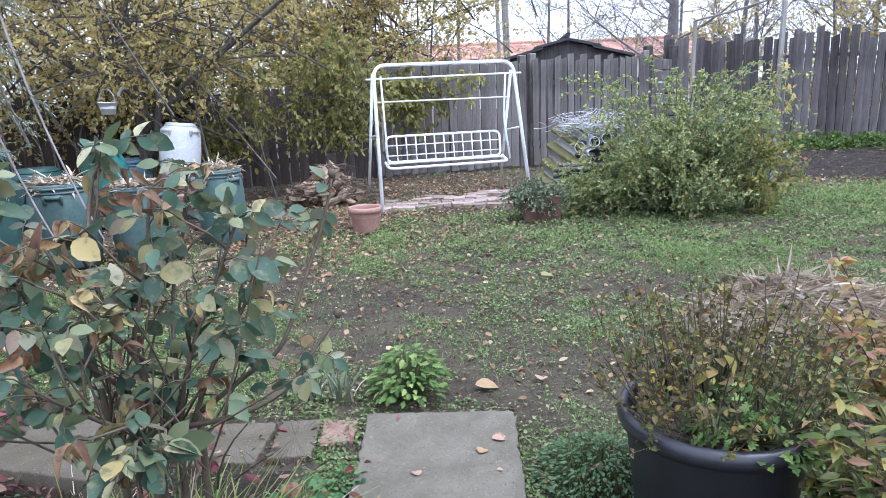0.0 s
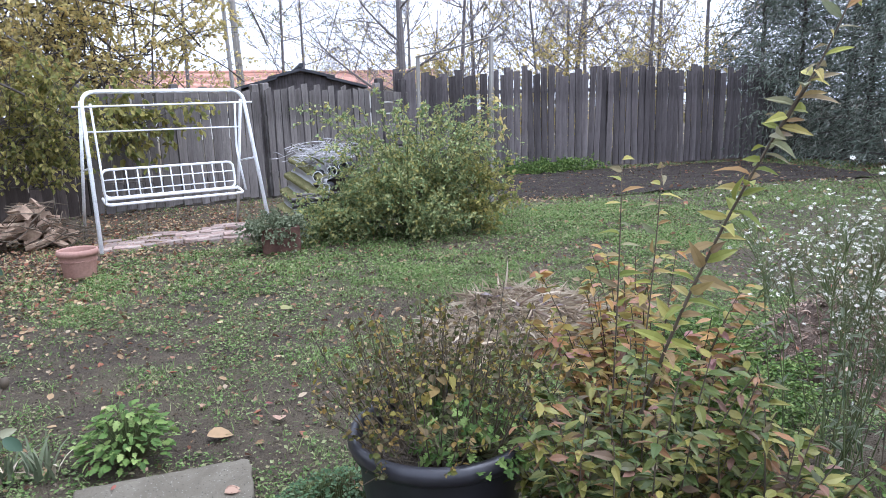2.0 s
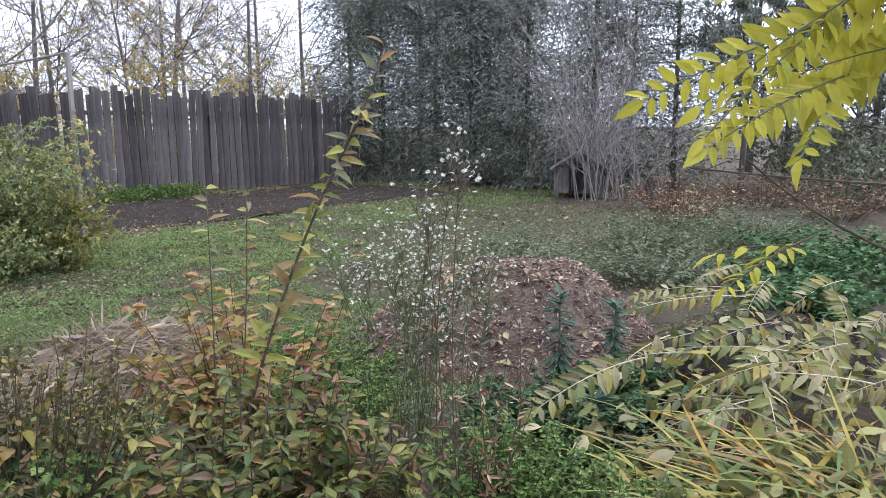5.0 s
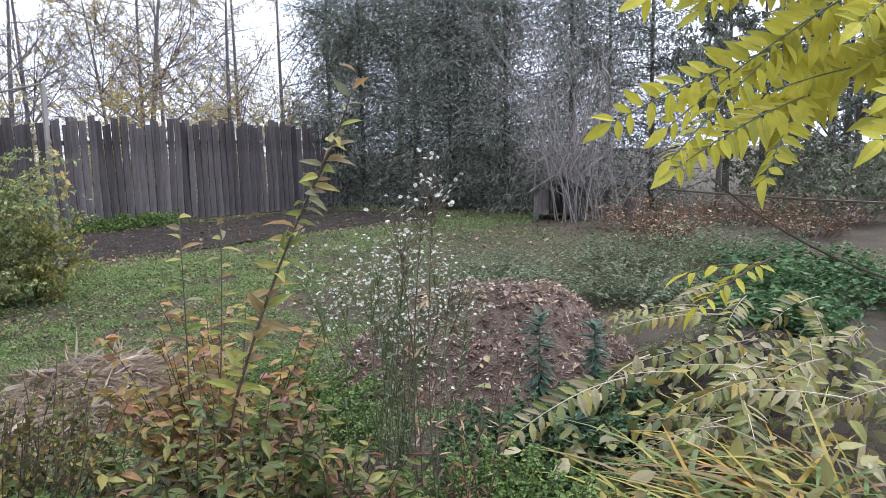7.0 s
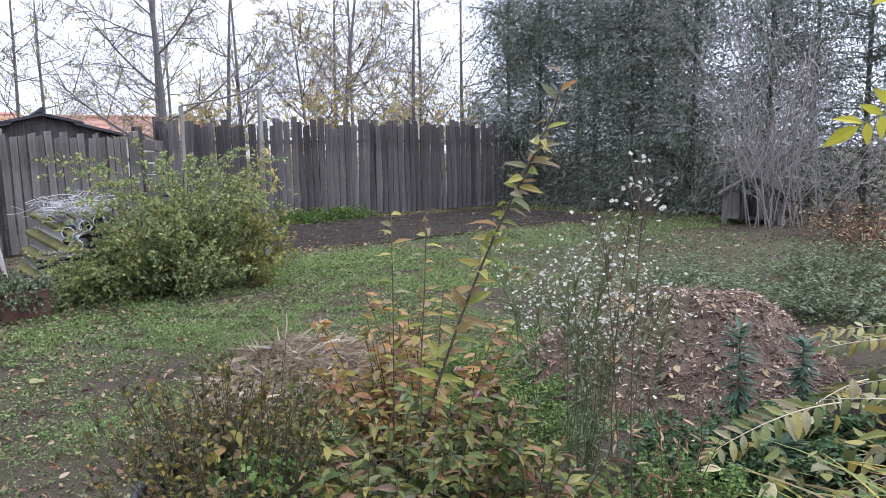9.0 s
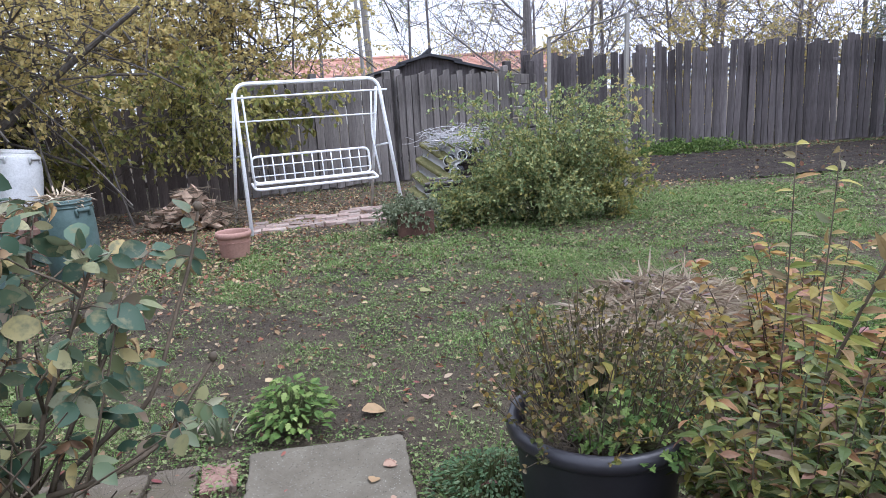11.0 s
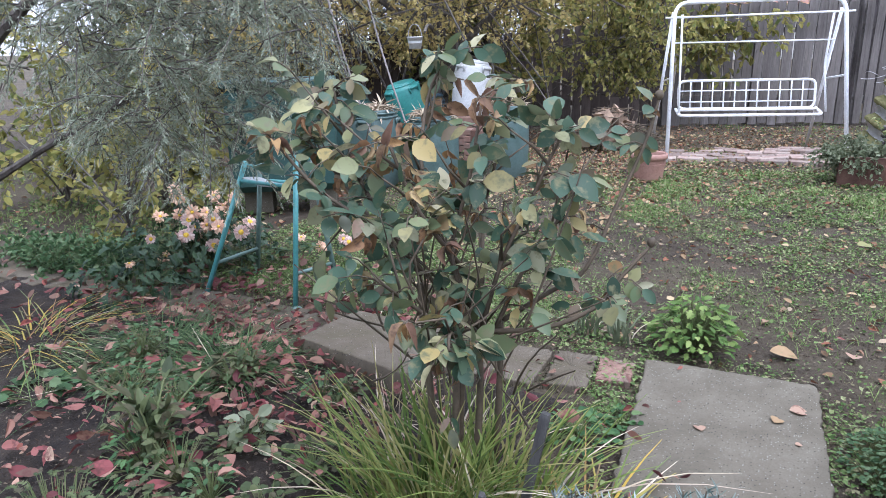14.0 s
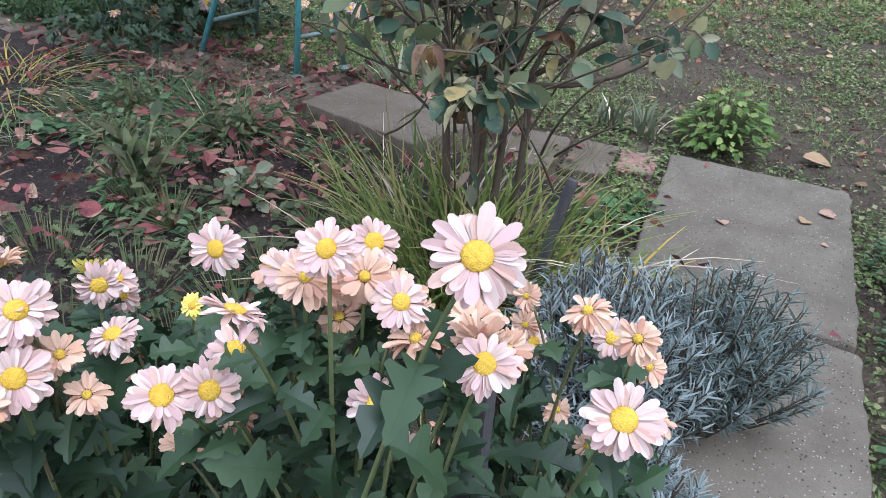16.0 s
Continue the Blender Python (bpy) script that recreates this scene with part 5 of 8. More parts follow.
for x, y, cz, rx, rz, n in ((-5.6, 8.7, 1.7, 2.0, 1.5, 80), (-3.8, 10.5, 2.2, 2.3, 1.6, 110)):
    root = thing("hedge_shrub", (x, y, 0), "tall yellow-leaved shrub along the fence", "shrub", "trees along the fence")
    leafy(root, (x, y, 0.2), (x, y, cz), (rx, 0.6, rz), n, 9, 13, 0.07, YELLOW_LEAF, BARK, shape=SPRIG2, r0=0.014, tw_len=0.45, hang=0.2, root_spread=0.4, start=(0.1, 0.9))
root = thing("yellow_shrub", (-4.3, 4.6, 0), "thin shrub with large yellow-green leaves near the juniper", "shrub")
leafy(root, (-4.3, 3.6, 0.0), (-4.2, 3.5, 0.75), (0.75, 0.6, 0.65), 26, 6, 6, 0.1, HEDGE_LEAF, BARK, r0=0.014, tw_len=0.25, hang=0.2)
root = thing("yellow_shrub", (-3.95, 2.9, 0), "dense yellow-green shrub in the shade of the juniper", "shrub")
leafy(root, (-3.95, 2.9, 0.0), (-4.0, 2.95, 0.6), (0.8, 0.5, 0.65), 20, 6, 5, 0.06, HEDGE_LEAF, BARK, r0=0.012, tw_len=0.22, hang=0.2)
root = thing("yellow_shrub", (-5.2, 3.4, 0), "dense yellow-green shrub at the garden edge", "shrub")
leafy(root, (-5.2, 3.4, 0.0), (-5.2, 3.4, 0.8), (0.9, 0.7, 0.85), 30, 7, 6, 0.075, HEDGE_LEAF, BARK, r0=0.012, tw_len=0.25, hang=0.2)

for x, y, rx, h in ((-8.6, 4.6, 1.6, 4.2), (-9.2, 2.2, 1.7, 4.2), (-7.8, 6.0, 1.4, 3.6), (-9.0, -0.2, 1.6, 3.4), (-10.6, 3.4, 1.8, 4.6)):
    root = thing("hedge_shrub", (x, y, 0), "dense yellow-green hedge shrub at the garden edge", "shrub", "trees along the fence")
    leafy(root, (x, y, 0), (x, y, h * 0.5), (rx, rx * 0.8, h * 0.5), 55, 8, 9, 0.09, HEDGE_LEAF, BARK, r0=0.02, tw_len=0.4, hang=0.2)
# far trunks: bark colour lightened to stand in for haze
FAR_BARK = surface("haze_paled_bark", [(0.12, 0.105, 0.1), (0.2, 0.175, 0.165)], 0.9, 8, 60, 0.5, 0.01)
# bare trees and yellow crowns beyond the fence
for x, y, h, r, s, lf, lean, cm in (
        (-7.5, 12.5, 7, 0.13, 2.6, 2600, (0.3, 0), YELLOW_LEAF), (-4.4, 14.5, 7.5, 0.12, 2.6, 2600, (-0.3, 0), YELLOW_LEAF), (-1.2, 18.5, 7, 0.1, 2.6, 2200, (0.2, 0), YELLOW_LEAF),
        (3.3, 14.2, 6.5, 0.17, 2.3, 500, (-0.2, 0), BUSH_LEAF), (4.9, 15.5, 6.0, 0.12, 2.3, 500, (0.4, 0), BUSH_LEAF), (6.6, 14.6, 5.0, 0.09, 2.0, 900, (-0.5, 0), YELLOW_LEAF),
        (7.9, 15.8, 6.5, 0.15, 2.4, 900, (0.8, 0), YELLOW_LEAF), (9.6, 15.0, 6.5, 0.12, 2.2, 1500, (0.2, 0), YELLOW_LEAF), (2.2, 24, 7.0, 0.12, 2.8, 1500, (0, 0), YELLOW_LEAF), (6.0, 25, 7, 0.13, 3, 1500, (0, 0), YELLOW_LEAF),
        (3.9, 17.5, 7.0, 0.1, 2.6, 700, (0.3, 0), BUSH_LEAF), (5.8, 17.0, 7.5, 0.1, 2.6, 900, (-0.2, 0), BUSH_LEAF), (8.9, 18.0, 7.5, 0.12, 2.8, 1200, (0.2, 0), YELLOW_LEAF), (1.2, 21, 7.5, 0.1, 2.8, 1200, (0.2, 0), BUSH_LEAF), (10.8, 16.5, 7.5, 0.12, 2.6, 2200, (0, 0), YELLOW_LEAF), (13.5, 18, 8, 0.14, 3, 2500, (0, 0), YELLOW_LEAF),
        (11.5, 22, 8, 0.15, 3, 2500, (0, 0), YELLOW_LEAF), (-9.5, 20, 8, 0.15, 3, 3000, (0, 0), YELLOW_LEAF), (-14, 12, 8, 0.15, 3, 3500, (0, 0), YELLOW_LEAF), (-4.5, 28, 8, 0.15, 3, 3000, (0, 0), YELLOW_LEAF)):
    root = thing("bare_tree", (x, y, 0), "half-bare autumn tree with thin branches beyond the fence", "tree", "trees beyond the fence")
    bare_tree(root, (x, y, 0), h, r * 0.6, s, 20, 8, 6, lean, YELLOW_LEAF if y < 19 else cm, lf + 900, 0.06, 0.15, barkmat=FAR_BARK, shape=SPRIG2)

# low yellow scrub seen over the fence
for x, y, rx, h in ((4.2, 14.3, 1.2, 2.7), (6.3, 14.0, 1.4, 2.9), (8.6, 14.2, 1.4, 3.0), (10.6, 14.4, 1.2, 3.2), (1.3, 19, 2.4, 3.0), (6.0, 19, 3.2, 3.6), (11, 18, 3.0, 3.8)):
    root = thing("scrub", (x, y, 0), "loose yellow scrub standing behind the fence", "shrub", "scrub beyond the fence")
    leafy(root, (x, y, 0), (x, y, h * 0.62), (rx, 0.6, h * 0.42), 44, 8, 8, 0.07, YELLOW_LEAF, PALE_BARK, r0=0.015, tw_len=0.5, hang=0.1)


# conifer row on the boundary
def conifer(x, y, h, r):
    root = thing("conifer", (x, y, 0), "tall dark conifer with drooping feathery sprays", "tree", "conifer row")
    a = Acc()
    tube(a, [(x, y, 0), (x + RNG.normal(0, 0.05), y, h * 0.5), (x, y, h)], 0.06, 0.02, 8)
    part("trunk", a, BARK, root)
    a, w = Acc(), Acc()
    n = int(340 * h / 6)
    for i in range(n):
        f = RNG.uniform(0.0, 1) ** 1.1
        z = h * f
        t = RNG.uniform(0, 6.28)
        ln = r * 1.25 * (1.08 - 0.6 * f) * RNG.uniform(0.6, 1.15)
        d = A3(math.cos(t), math.sin(t), RNG.uniform(-0.1, 0.45))
        p0 = A3(x, y, z * 0.9)
        e = p0 + d * ln
        c = curve(p0, p0 + d * ln * 0.6 + A3(0, 0, 0.12 * ln), e - A3(0, 0, 0.1 * ln), 5)
        if i % 3 == 0:
            tube(w, c, 0.014, 0.004, 3, cap=False)
        m = 60 if x < 12.8 else 30
        P, D = along(c, m, 0.08, 1.0)
        P = P + RNG.normal(0, 0.13, P.shape)
        P[:, 2] = np.maximum(P[:, 2], 0.12)
        put_leaves(a, P, D * 0.6 + RNG.normal(0, 0.5, (m, 3)) - A3(0, 0, 0.45), RNG.normal(0, 0.7, (m, 3)) + A3(0, 0, 0.4), RNG.uniform(0.06, 0.15, m), SPRIG, 0.55)
    part("bough_mass", w, BARK, root)
    part("foliage", a, CONIFER, root)


for x, y, h, r in ((11.9, 13.9, 6.8, 1.3), (11.6, 12.4, 6.2, 1.2), (12.2, 11.2, 6.8, 1.3), (12.0, 9.9, 6.4, 1.25), (12.3, 8.6, 6.8, 1.3), (12.6, 7.2, 6.5, 1.25), (12.9, 10.2, 7, 1.4), (12.9, 12.4, 7, 1.4), (13.4, 5.8, 6.5, 1.2), (14.6, 7.4, 7, 1.5), (14.2, 10.5, 7, 1.5)):
    conifer(x, y, h, r)
for x, y, h, r in ((15.2, 4.2, 5.2, 0.08), (14.6, 2.4, 5.0, 0.07), (17.0, 3.0, 5.5, 0.09), (16.5, 0.5, 5.5, 0.09), (19.5, 3.8, 6.5, 0.1), (20, 0, 6.5, 0.1), (18.5, 6.0, 6.5, 0.1), (13.2, 4.4, 4.2, 0.06), (17.6, 1.8, 5.5, 0.09), (21.5, 2.0, 6.5, 0.1), (22.5, 5.0, 7, 0.1), (18.2, -1.8, 6, 0.1), (23.0, -1.5, 7, 0.1)):
    root = thing("thin_tree", (x, y, 0), "slim dark-trunked tree in the thicket", "tree", "thicket trees")
    bare_tree(root, (x, y, 0), h, r, 1.7, 14, 7, 4, (RNG.normal(0, 0.2), 0), CONIFER, 4200, 0.12, 0.1, shape=SPRIG)
for x, y in ((13.5, 3.4), (15.5, 1.8), (14.2, 0.6), (17.5, 4.6), (18, 1.6), (12.4, 2.0), (16.0, 3.6), (16.4, -0.6), (20.0, 3.2), (20.5, 0.2)):
    root = thing("thicket", (x, y, 0), "tangled dull undergrowth below the trees", "undergrowth", "undergrowth patches")
    leafy(root, (x, y, 0), (x, y, 0.7), (1.4, 1.1, 0.7), 40, 7, 7, 0.08, GREY_LEAF, PALE_BARK, r0=0.008, tw_len=0.3)

# multi-stemmed bare shrub over the hut
root = thing("lilac_shrub", (10.9, 6.0, 0), "many-stemmed bare grey shrub arching over the hut", "shrub")
wood, fine = Acc(), Acc()
for i in range(44):
    b = A3(10.85, 5.95, 0) + RNG.normal(0, 1, 3) * A3(0.26, 0.3, 0)
    t = RNG.uniform(0, 6.28)
    out = A3(math.cos(t), math.sin(t), 0) * RNG.uniform(0.3, 2.5)
    hh = RNG.uniform(1.8, 4.2)
    c = curve(b, b + out * 0.2 + A3(0, 0, hh * 0.6), b + out + A3(0, 0, hh), 9)
    tube(wood, c, RNG.uniform(0.006, 0.013), 0.004, 5, cap=False)
    for q, d in zip(*along(c, 10, 0.2, 1.0)):
        l = RNG.uniform(0.3, 0.8)
        d = unit(d + RNG.normal(0, 0.6, 3))
        e = q + d * l - A3(0, 0, 0.1)
        tube(fine, curve(q, q + d * l * 0.5 + RNG.normal(0, 0.05, 3), e, 4), 0.006, 0.003, 3, cap=False)
        e2 = e + unit(RNG.normal(0, 1, 3)) * 0.25
        tube(fine, [q + (e - q) * 0.6, e2], 0.004, 0.002, 3, cap=False)
for i in range(60):
    t = RNG.uniform(0, 6.28)
    p = A3(10.75 + RNG.normal(0, 0.35), 6.05 + RNG.normal(0, 0.35), RNG.uniform(0.6, 1.7))
    o = A3(math.cos(t), math.sin(t), 0) * RNG.uniform(0.4, 1.0)
    tube(fine, curve(p, p + o * 0.7 + A3(0, 0, 0.35), p + o - A3(0, 0, RNG.uniform(0.3, 0.9)), 7), 0.005, 0.003, 4, cap=False)
part("stem_mass", wood, PALE_BARK, root)
part("twig_mass", fine, PALE_BARK, root)
root = thing("tree_stump", (11.6, 5.3, 0), "low grey cut tree stump", "stump")
a = Acc()
lathe(a, [(0.2, 0), (0.17, 0.1), (0.155, 0.35), (0.14, 0.37), (0, 0.37)], (11.6, 5.3, 0), 16)
part("body", a, BARK, root, smooth=True)

# the big loose bush
root = thing("honeysuckle_bush", (1.6, 6.75, 0), "large loose grey-green bush with arching shoots", "bush")
leafy(root, (1.65, 6.85, 0), (1.62, 6.7, 0.6), (0.98, 0.66, 0.64), 165, 10, 12, 0.034, BUSH_LEAF, STEM_GREEN, r0=0.007, tw_len=0.2, hang=0.15)
shoots, sl = Acc(), Acc()
for i in range(90):
    t = RNG.uniform(0, 6.28)
    b = A3(1.62 + 0.5 * math.cos(t), 6.75 + 0.35 * math.sin(t), RNG.uniform(0.6, 1.12))
    o = A3(math.cos(t), math.sin(t) * 0.8, 0) * RNG.uniform(0.2, 0.75)
    cu = curve(b, b + o * 0.4 + A3(0, 0, RNG.uniform(0.25, 0.55)), b + o + A3(0, 0, RNG.uniform(-0.35, 0.35)), 7)
    tube(shoots, cu, 0.004, 0.0015, 4, cap=False)
    k = 34
    lp, ld = along(cu, k, 0.1, 1.0)
    put_leaves(sl, lp, ld * 0.3 + RNG.normal(0, 0.7, (k, 3)), RNG.normal(0, 0.5, (k, 3)) + A3(0, 0, 0.8), RNG.uniform(0.02, 0.045, k), SIMPLE, 1.0)
part("stem_mass", shoots, STEM_GREEN, root)
part("foliage", sl, BUSH_LEAF, root)
root = thing("creeper", (0.95, 6.95, 0), "low dark creeper sprawling over the timber stack", "creeper")
leafy(root, (1.1, 7.0, 0), (0.9, 6.9, 0.28), (0.55, 0.4, 0.3), 70, 9, 10, 0.034, BUSH_LEAF, STEM_GREEN, r0=0.006, tw_len=0.16, hang=0.25)
root = thing("yellow_vine", (2.35, 6.75, 0), "yellowing vine at the foot of the pale post", "vine")
leafy(root, (2.3, 6.75, 0), (2.35, 6.6, 0.45), (0.38, 0.35, 0.5), 40, 6, 6, 0.05, HEDGE_LEAF, STEM_GREEN, r0=0.006, tw_len=0.2, hang=0.2)
leafy(root, (2.75, 7.45, 0.9), (2.75, 7.4, 1.2), (0.16, 0.14, 0.4), 8, 3, 4, 0.06, YELLOW_LEAF, STEM_GREEN, r0=0.005, tw_len=0.12, wood="stem_mass", crown="foliage")
root = thing("planter_creeper", (0.32, 6.52, 0.2), "small grey-green trailing plant in the planter", "plant")
leafy(root, (0.32, 6.52, 0.18), (0.25, 6.45, 0.24), (0.36, 0.26, 0.13), 60, 6, 9, 0.03, GREY_LEAF, STEM_GREEN, r0=0.004, tw_len=0.12, hang=0.3)
root = thing("yellow_tuft", (4.0, 12.0, 0), "fresh green nettles along the foot of the fence", "weeds")
leafy(root, (5.6, 12.2, 0), (5.6, 12.2, 0.08), (1.5, 0.4, 0.16), 110, 6, 8, 0.05, GREEN_LEAF, STEM_GREEN, r0=0.004, tw_len=0.12, start=(0, 0.1))


# ---- juniper with hanging sprays ----
def juniper():
    root = thing("juniper", (-2.95, 2.05, 0), "spreading juniper with silvery green hanging sprays", "juniper")
    wood, a = Acc(), Acc()
    tube(wood, curve((-3.62, 1.72, 0), (-3.6, 1.8, 0.5), (-3.3, 1.75, 1.0), 8), 0.05, 0.035, 8)
    tube(wood, curve((-3.45, 1.75, 0.55), (-2.9, 1.85, 0.85), (-2.15, 2.05, 1.15), 9), 0.019, 0.008, 7)
    tube(wood, curve((-3.3, 1.75, 1.0), (-2.9, 1.9, 1.6), (-2.0, 2.2, 1.7), 9), 0.03, 0.01, 7)
    P, D = [], []
    for i in range(760):
        c = A3(-2.24, 2.0, 1.38) + ball(1, 0.15)[0] * A3(0.68, 0.5, 0.7)
        c[2] += 0.35 * max(0.0, c[0] + 2.2)
        d = unit(RNG.normal(0, 1, 3) * A3(1, 1, 0.5) + A3(0.3, 0, -0.45))
        ln = RNG.uniform(0.12, 0.3)
        pts = curve(c, c + d * ln * 0.5 + A3(0, 0, 0.03), c + d * ln - A3(0, 0, 0.1 * ln), 4)
        tube(wood, pts, 0.003, 0.0012, 4, cap=False)
        n, m = 13, 13
        sp, sdn = along(pts, n, 0.1, 1.0)
        f = unit(sdn + RNG.normal(0, 0.55, (n, 3)) - A3(0, 0, 0.25))
        side = unit(np.cross(f, rand_dirs(n)))
        l2 = RNG.uniform(0.04, 0.085, (n, 1, 1))
        u = np.linspace(0.05, 1.0, m)[None, :, None]
        sg = np.where(np.arange(m) % 2, 1.0, -1.0)[None, :, None]
        P.append((sp[:, None] + f[:, None] * l2 * u).reshape(-1, 3))
        D.append((f[:, None] + side[:, None] * sg * 0.85 * (1.1 - u) + RNG.normal(0, 0.13, (n, m, 3))).reshape(-1, 3))
    P, D = np.concatenate(P), np.concatenate(D)
    put_leaves(a, P, D, RNG.normal(0, 1, P.shape), RNG.uniform(0.01, 0.02, len(P)), SPRIG, 0.6)
    part("bough_mass", wood, BARK, root)
    part("spray_mass", a, JUNIPER, root)
    w2 = Acc()
    for x, y in ((-1.72, 2.25), (-1.58, 2.3)):
        tube(w2, curve((x - 0.1, y, 1.75), (x - 0.02, y, 1.2), (x + 0.16, y + 0.02, 0.78), 8), 0.005, 0.003, 5)
    part("hanging_twig", w2, PALE_BARK, root)


juniper()


# ---- rose ----
ROSE_CANES = (
    ((-0.8, 1.49, 0.5), (-0.9, 1.46, 0.63), (-1.01, 1.4, 0.76), (-1.13, 1.34, 0.86), (-1.21, 1.3, 0.97)),
    ((-0.96, 1.44, 0.7), (-1.08, 1.45, 0.85), (-1.15, 1.48, 0.99), (-1.18, 1.49, 1.08)),
    ((-0.79, 1.5, 0.5), (-0.85, 1.47, 0.69), (-0.82, 1.51, 0.88), (-0.8, 1.54, 1.06)),
    ((-0.83, 1.48, 0.62), (-0.95, 1.52, 0.85), (-0.97, 1.59, 1.05), (-0.92, 1.62, 1.16)),
    ((-0.79, 1.5, 0.5), (-0.74, 1.51, 0.68), (-0.68, 1.54, 0.83), (-0.62, 1.57, 0.98)),
    ((-0.76, 1.51, 0.5), (-0.7, 1.54, 0.65), (-0.64, 1.57, 0.75), (-0.6, 1.61, 0.85)),
    ((-0.82, 1.44, 0.5), (-0.87, 1.34, 0.6), (-0.95, 1.29, 0.68)),
    ((-0.8, 1.44, 0.46), (-0.79, 1.34, 0.56), (-0.76, 1.27, 0.55)),
    ((-0.8, 1.53, 0.49), (-0.88, 1.72, 0.73), (-0.87, 1.8, 0.9), (-0.84, 1.82, 1.08)),
    ((-0.93, 1.46, 0.64), (-1.05, 1.5, 0.7), (-1.2, 1.55, 0.82), (-1.3, 1.52, 0.95)),
    ((-0.84, 1.5, 0.66), (-0.9, 1.4, 0.82), (-0.96, 1.38, 0.98)),
)
ROSE_SHOOTS = (((-0.75, 1.54, 0.52), (-0.66, 1.62, 0.58), (-0.58, 1.66, 0.64), (-0.53, 1.74, 0.79), (-0.48, 1.79, 0.94), (-0.46, 1.82, 1.04)),
               ((-0.78, 1.5, 0.5), (-0.63, 1.52, 0.53), (-0.52, 1.55, 0.59), (-0.48, 1.58, 0.65), (-0.42, 1.62, 0.73)))


def rose():
    root = thing("rose_bush", (-0.86, 1.52, 0), "leggy rose bush with large mottled leaves in autumn", "rose bush")
    wood, a, dead = Acc(), Acc(), Acc()
    for b, f in (((-0.82, 1.5, 0), (-0.79, 1.49, 0.5)), ((-0.87, 1.52, 0), (-0.82, 1.47, 0.5)), ((-0.9, 1.47, 0), (-0.93, 1.45, 0.62)), ((-0.78, 1.54, 0), (-0.75, 1.53, 0.52)), ((-0.85, 1.48, 0), (-0.83, 1.48, 0.62))):
        b, f = A3(*b), A3(*f)
        tube(wood, curve(b, (b + f) / 2 + RNG.normal(0, 0.02, 3), f, 9), 0.012, 0.008, 8)

    def compound(q, d, ln, size):
        """A rose leaf: five leaflets on one stalk, flat side up, the tip hanging a little."""
        d = unit(d)
        upv = unit(A3(0.1, -0.45, 0.9) + RNG.normal(0, 0.6, 3))
        sidev = unit(np.cross(d, upv))
        e = q + d * ln - A3(0, 0, 0.2 * ln)
        tube(wood, [q, (q + e) / 2 + A3(0, 0, 0.008), e], 0.002, 0.0012, 4)
        withered = RNG.random() < 0.16
        for f, sg, k in ((1.0, 0, 1.2), (0.75, 1, 1.0), (0.75, -1, 1.0), (0.4, 1, 0.85), (0.4, -1, 0.85)):
            if RNG.random() < 0.15:
                continue
            dd = d * (1.0 if sg == 0 else 0.5) + sidev * sg + RNG.normal(0, 0.3, 3) - A3(0, 0, 0.85 if withered else 0.45)
            put_leaves(dead if withered else a, [q + (e - q) * f], dd, upv + RNG.normal(0, 0.22, 3), size * k * RNG.uniform(0.8, 1.15) * (0.75 if withered else 1.0), OVAL, RNG.uniform(0.7, 1.2) * (0.75 if withered else 1.0), RNG.uniform(2.5, 5.0) if withered else RNG.uniform(0.2, 1.5))

    for pts in ROSE_CANES:
        c = spline(pts)
        tube(wood, c, 0.0065, 0.0035, 7)
        up = len(pts)
        for q, d in zip(*along(c, 3 + 3 * up, 0.15, 1.0)):
            compound(q, d * 0.3 + RNG.normal(0, 0.7, 3) * A3(1, 1, 0.35) + A3(0, -0.15, 0.05), RNG.uniform(0.05, 0.11), RNG.uniform(0.042, 0.064))
        for j in range(3):
            compound(c[-1], (c[-1] - c[-2]) * 8 + RNG.normal(0, 0.8, 3) * A3(1, 1, 0.4), RNG.uniform(0.05, 0.09), RNG.uniform(0.045, 0.065))
        for q, d in zip(*along(c, 3, 0.3, 0.9)):
            e = q + unit(d + RNG.normal(0, 0.6, 3)) * RNG.uniform(0.1, 0.2)
            tube(wood, [q, (q + e) / 2 + RNG.normal(0, 0.01, 3), e], 0.004, 0.002, 5)
            compound(e, e - q, RNG.uniform(0.05, 0.09), RNG.uniform(0.04, 0.06))
    for pts in ROSE_SHOOTS:
        c = spline(pts)
        tube(wood, c, 0.007, 0.0035, 7)
        for q, d in zip(*along(c, 6, 0.5, 0.95)):
            compound(q, d * 0.2 + RNG.normal(0, 0.7, 3) * A3(1, 1, 0.4), RNG.uniform(0.05, 0.08), RNG.uniform(0.042, 0.058))
        h = Acc()
        lathe(h, [(0.002, -0.006), (0.008, 0), (0.011, 0.009), (0.008, 0.017), (0.003, 0.02)], c[-1], 10)
        part("rose_hip", h, STEM_BROWN, root, "dry brown rose hip", smooth=True)
    for i in range(46):
        q = A3(-0.84, 1.48, 0.42) + RNG.normal(0, 1, 3) * A3(0.1, 0.07, 0.06)
        e = q + A3(RNG.normal(0, 0.14), RNG.normal(0, 0.1), RNG.uniform(0.12, 0.4))
        tube(wood, curve(q, (q + e) / 2 + RNG.normal(0, 0.025, 3), e, 5), 0.0035, 0.0016, 5, cap=False)
        if i % 3 == 0:
            compound(e, RNG.normal(0, 0.8, 3) * A3(1, 1, 0.3), RNG.uniform(0.05, 0.09), RNG.uniform(0.035, 0.056))
    part("stem_mass", wood, STEM_BROWN, root, smooth=True)
    part("foliage", a, ROSE_LEAF, root, smooth=True)
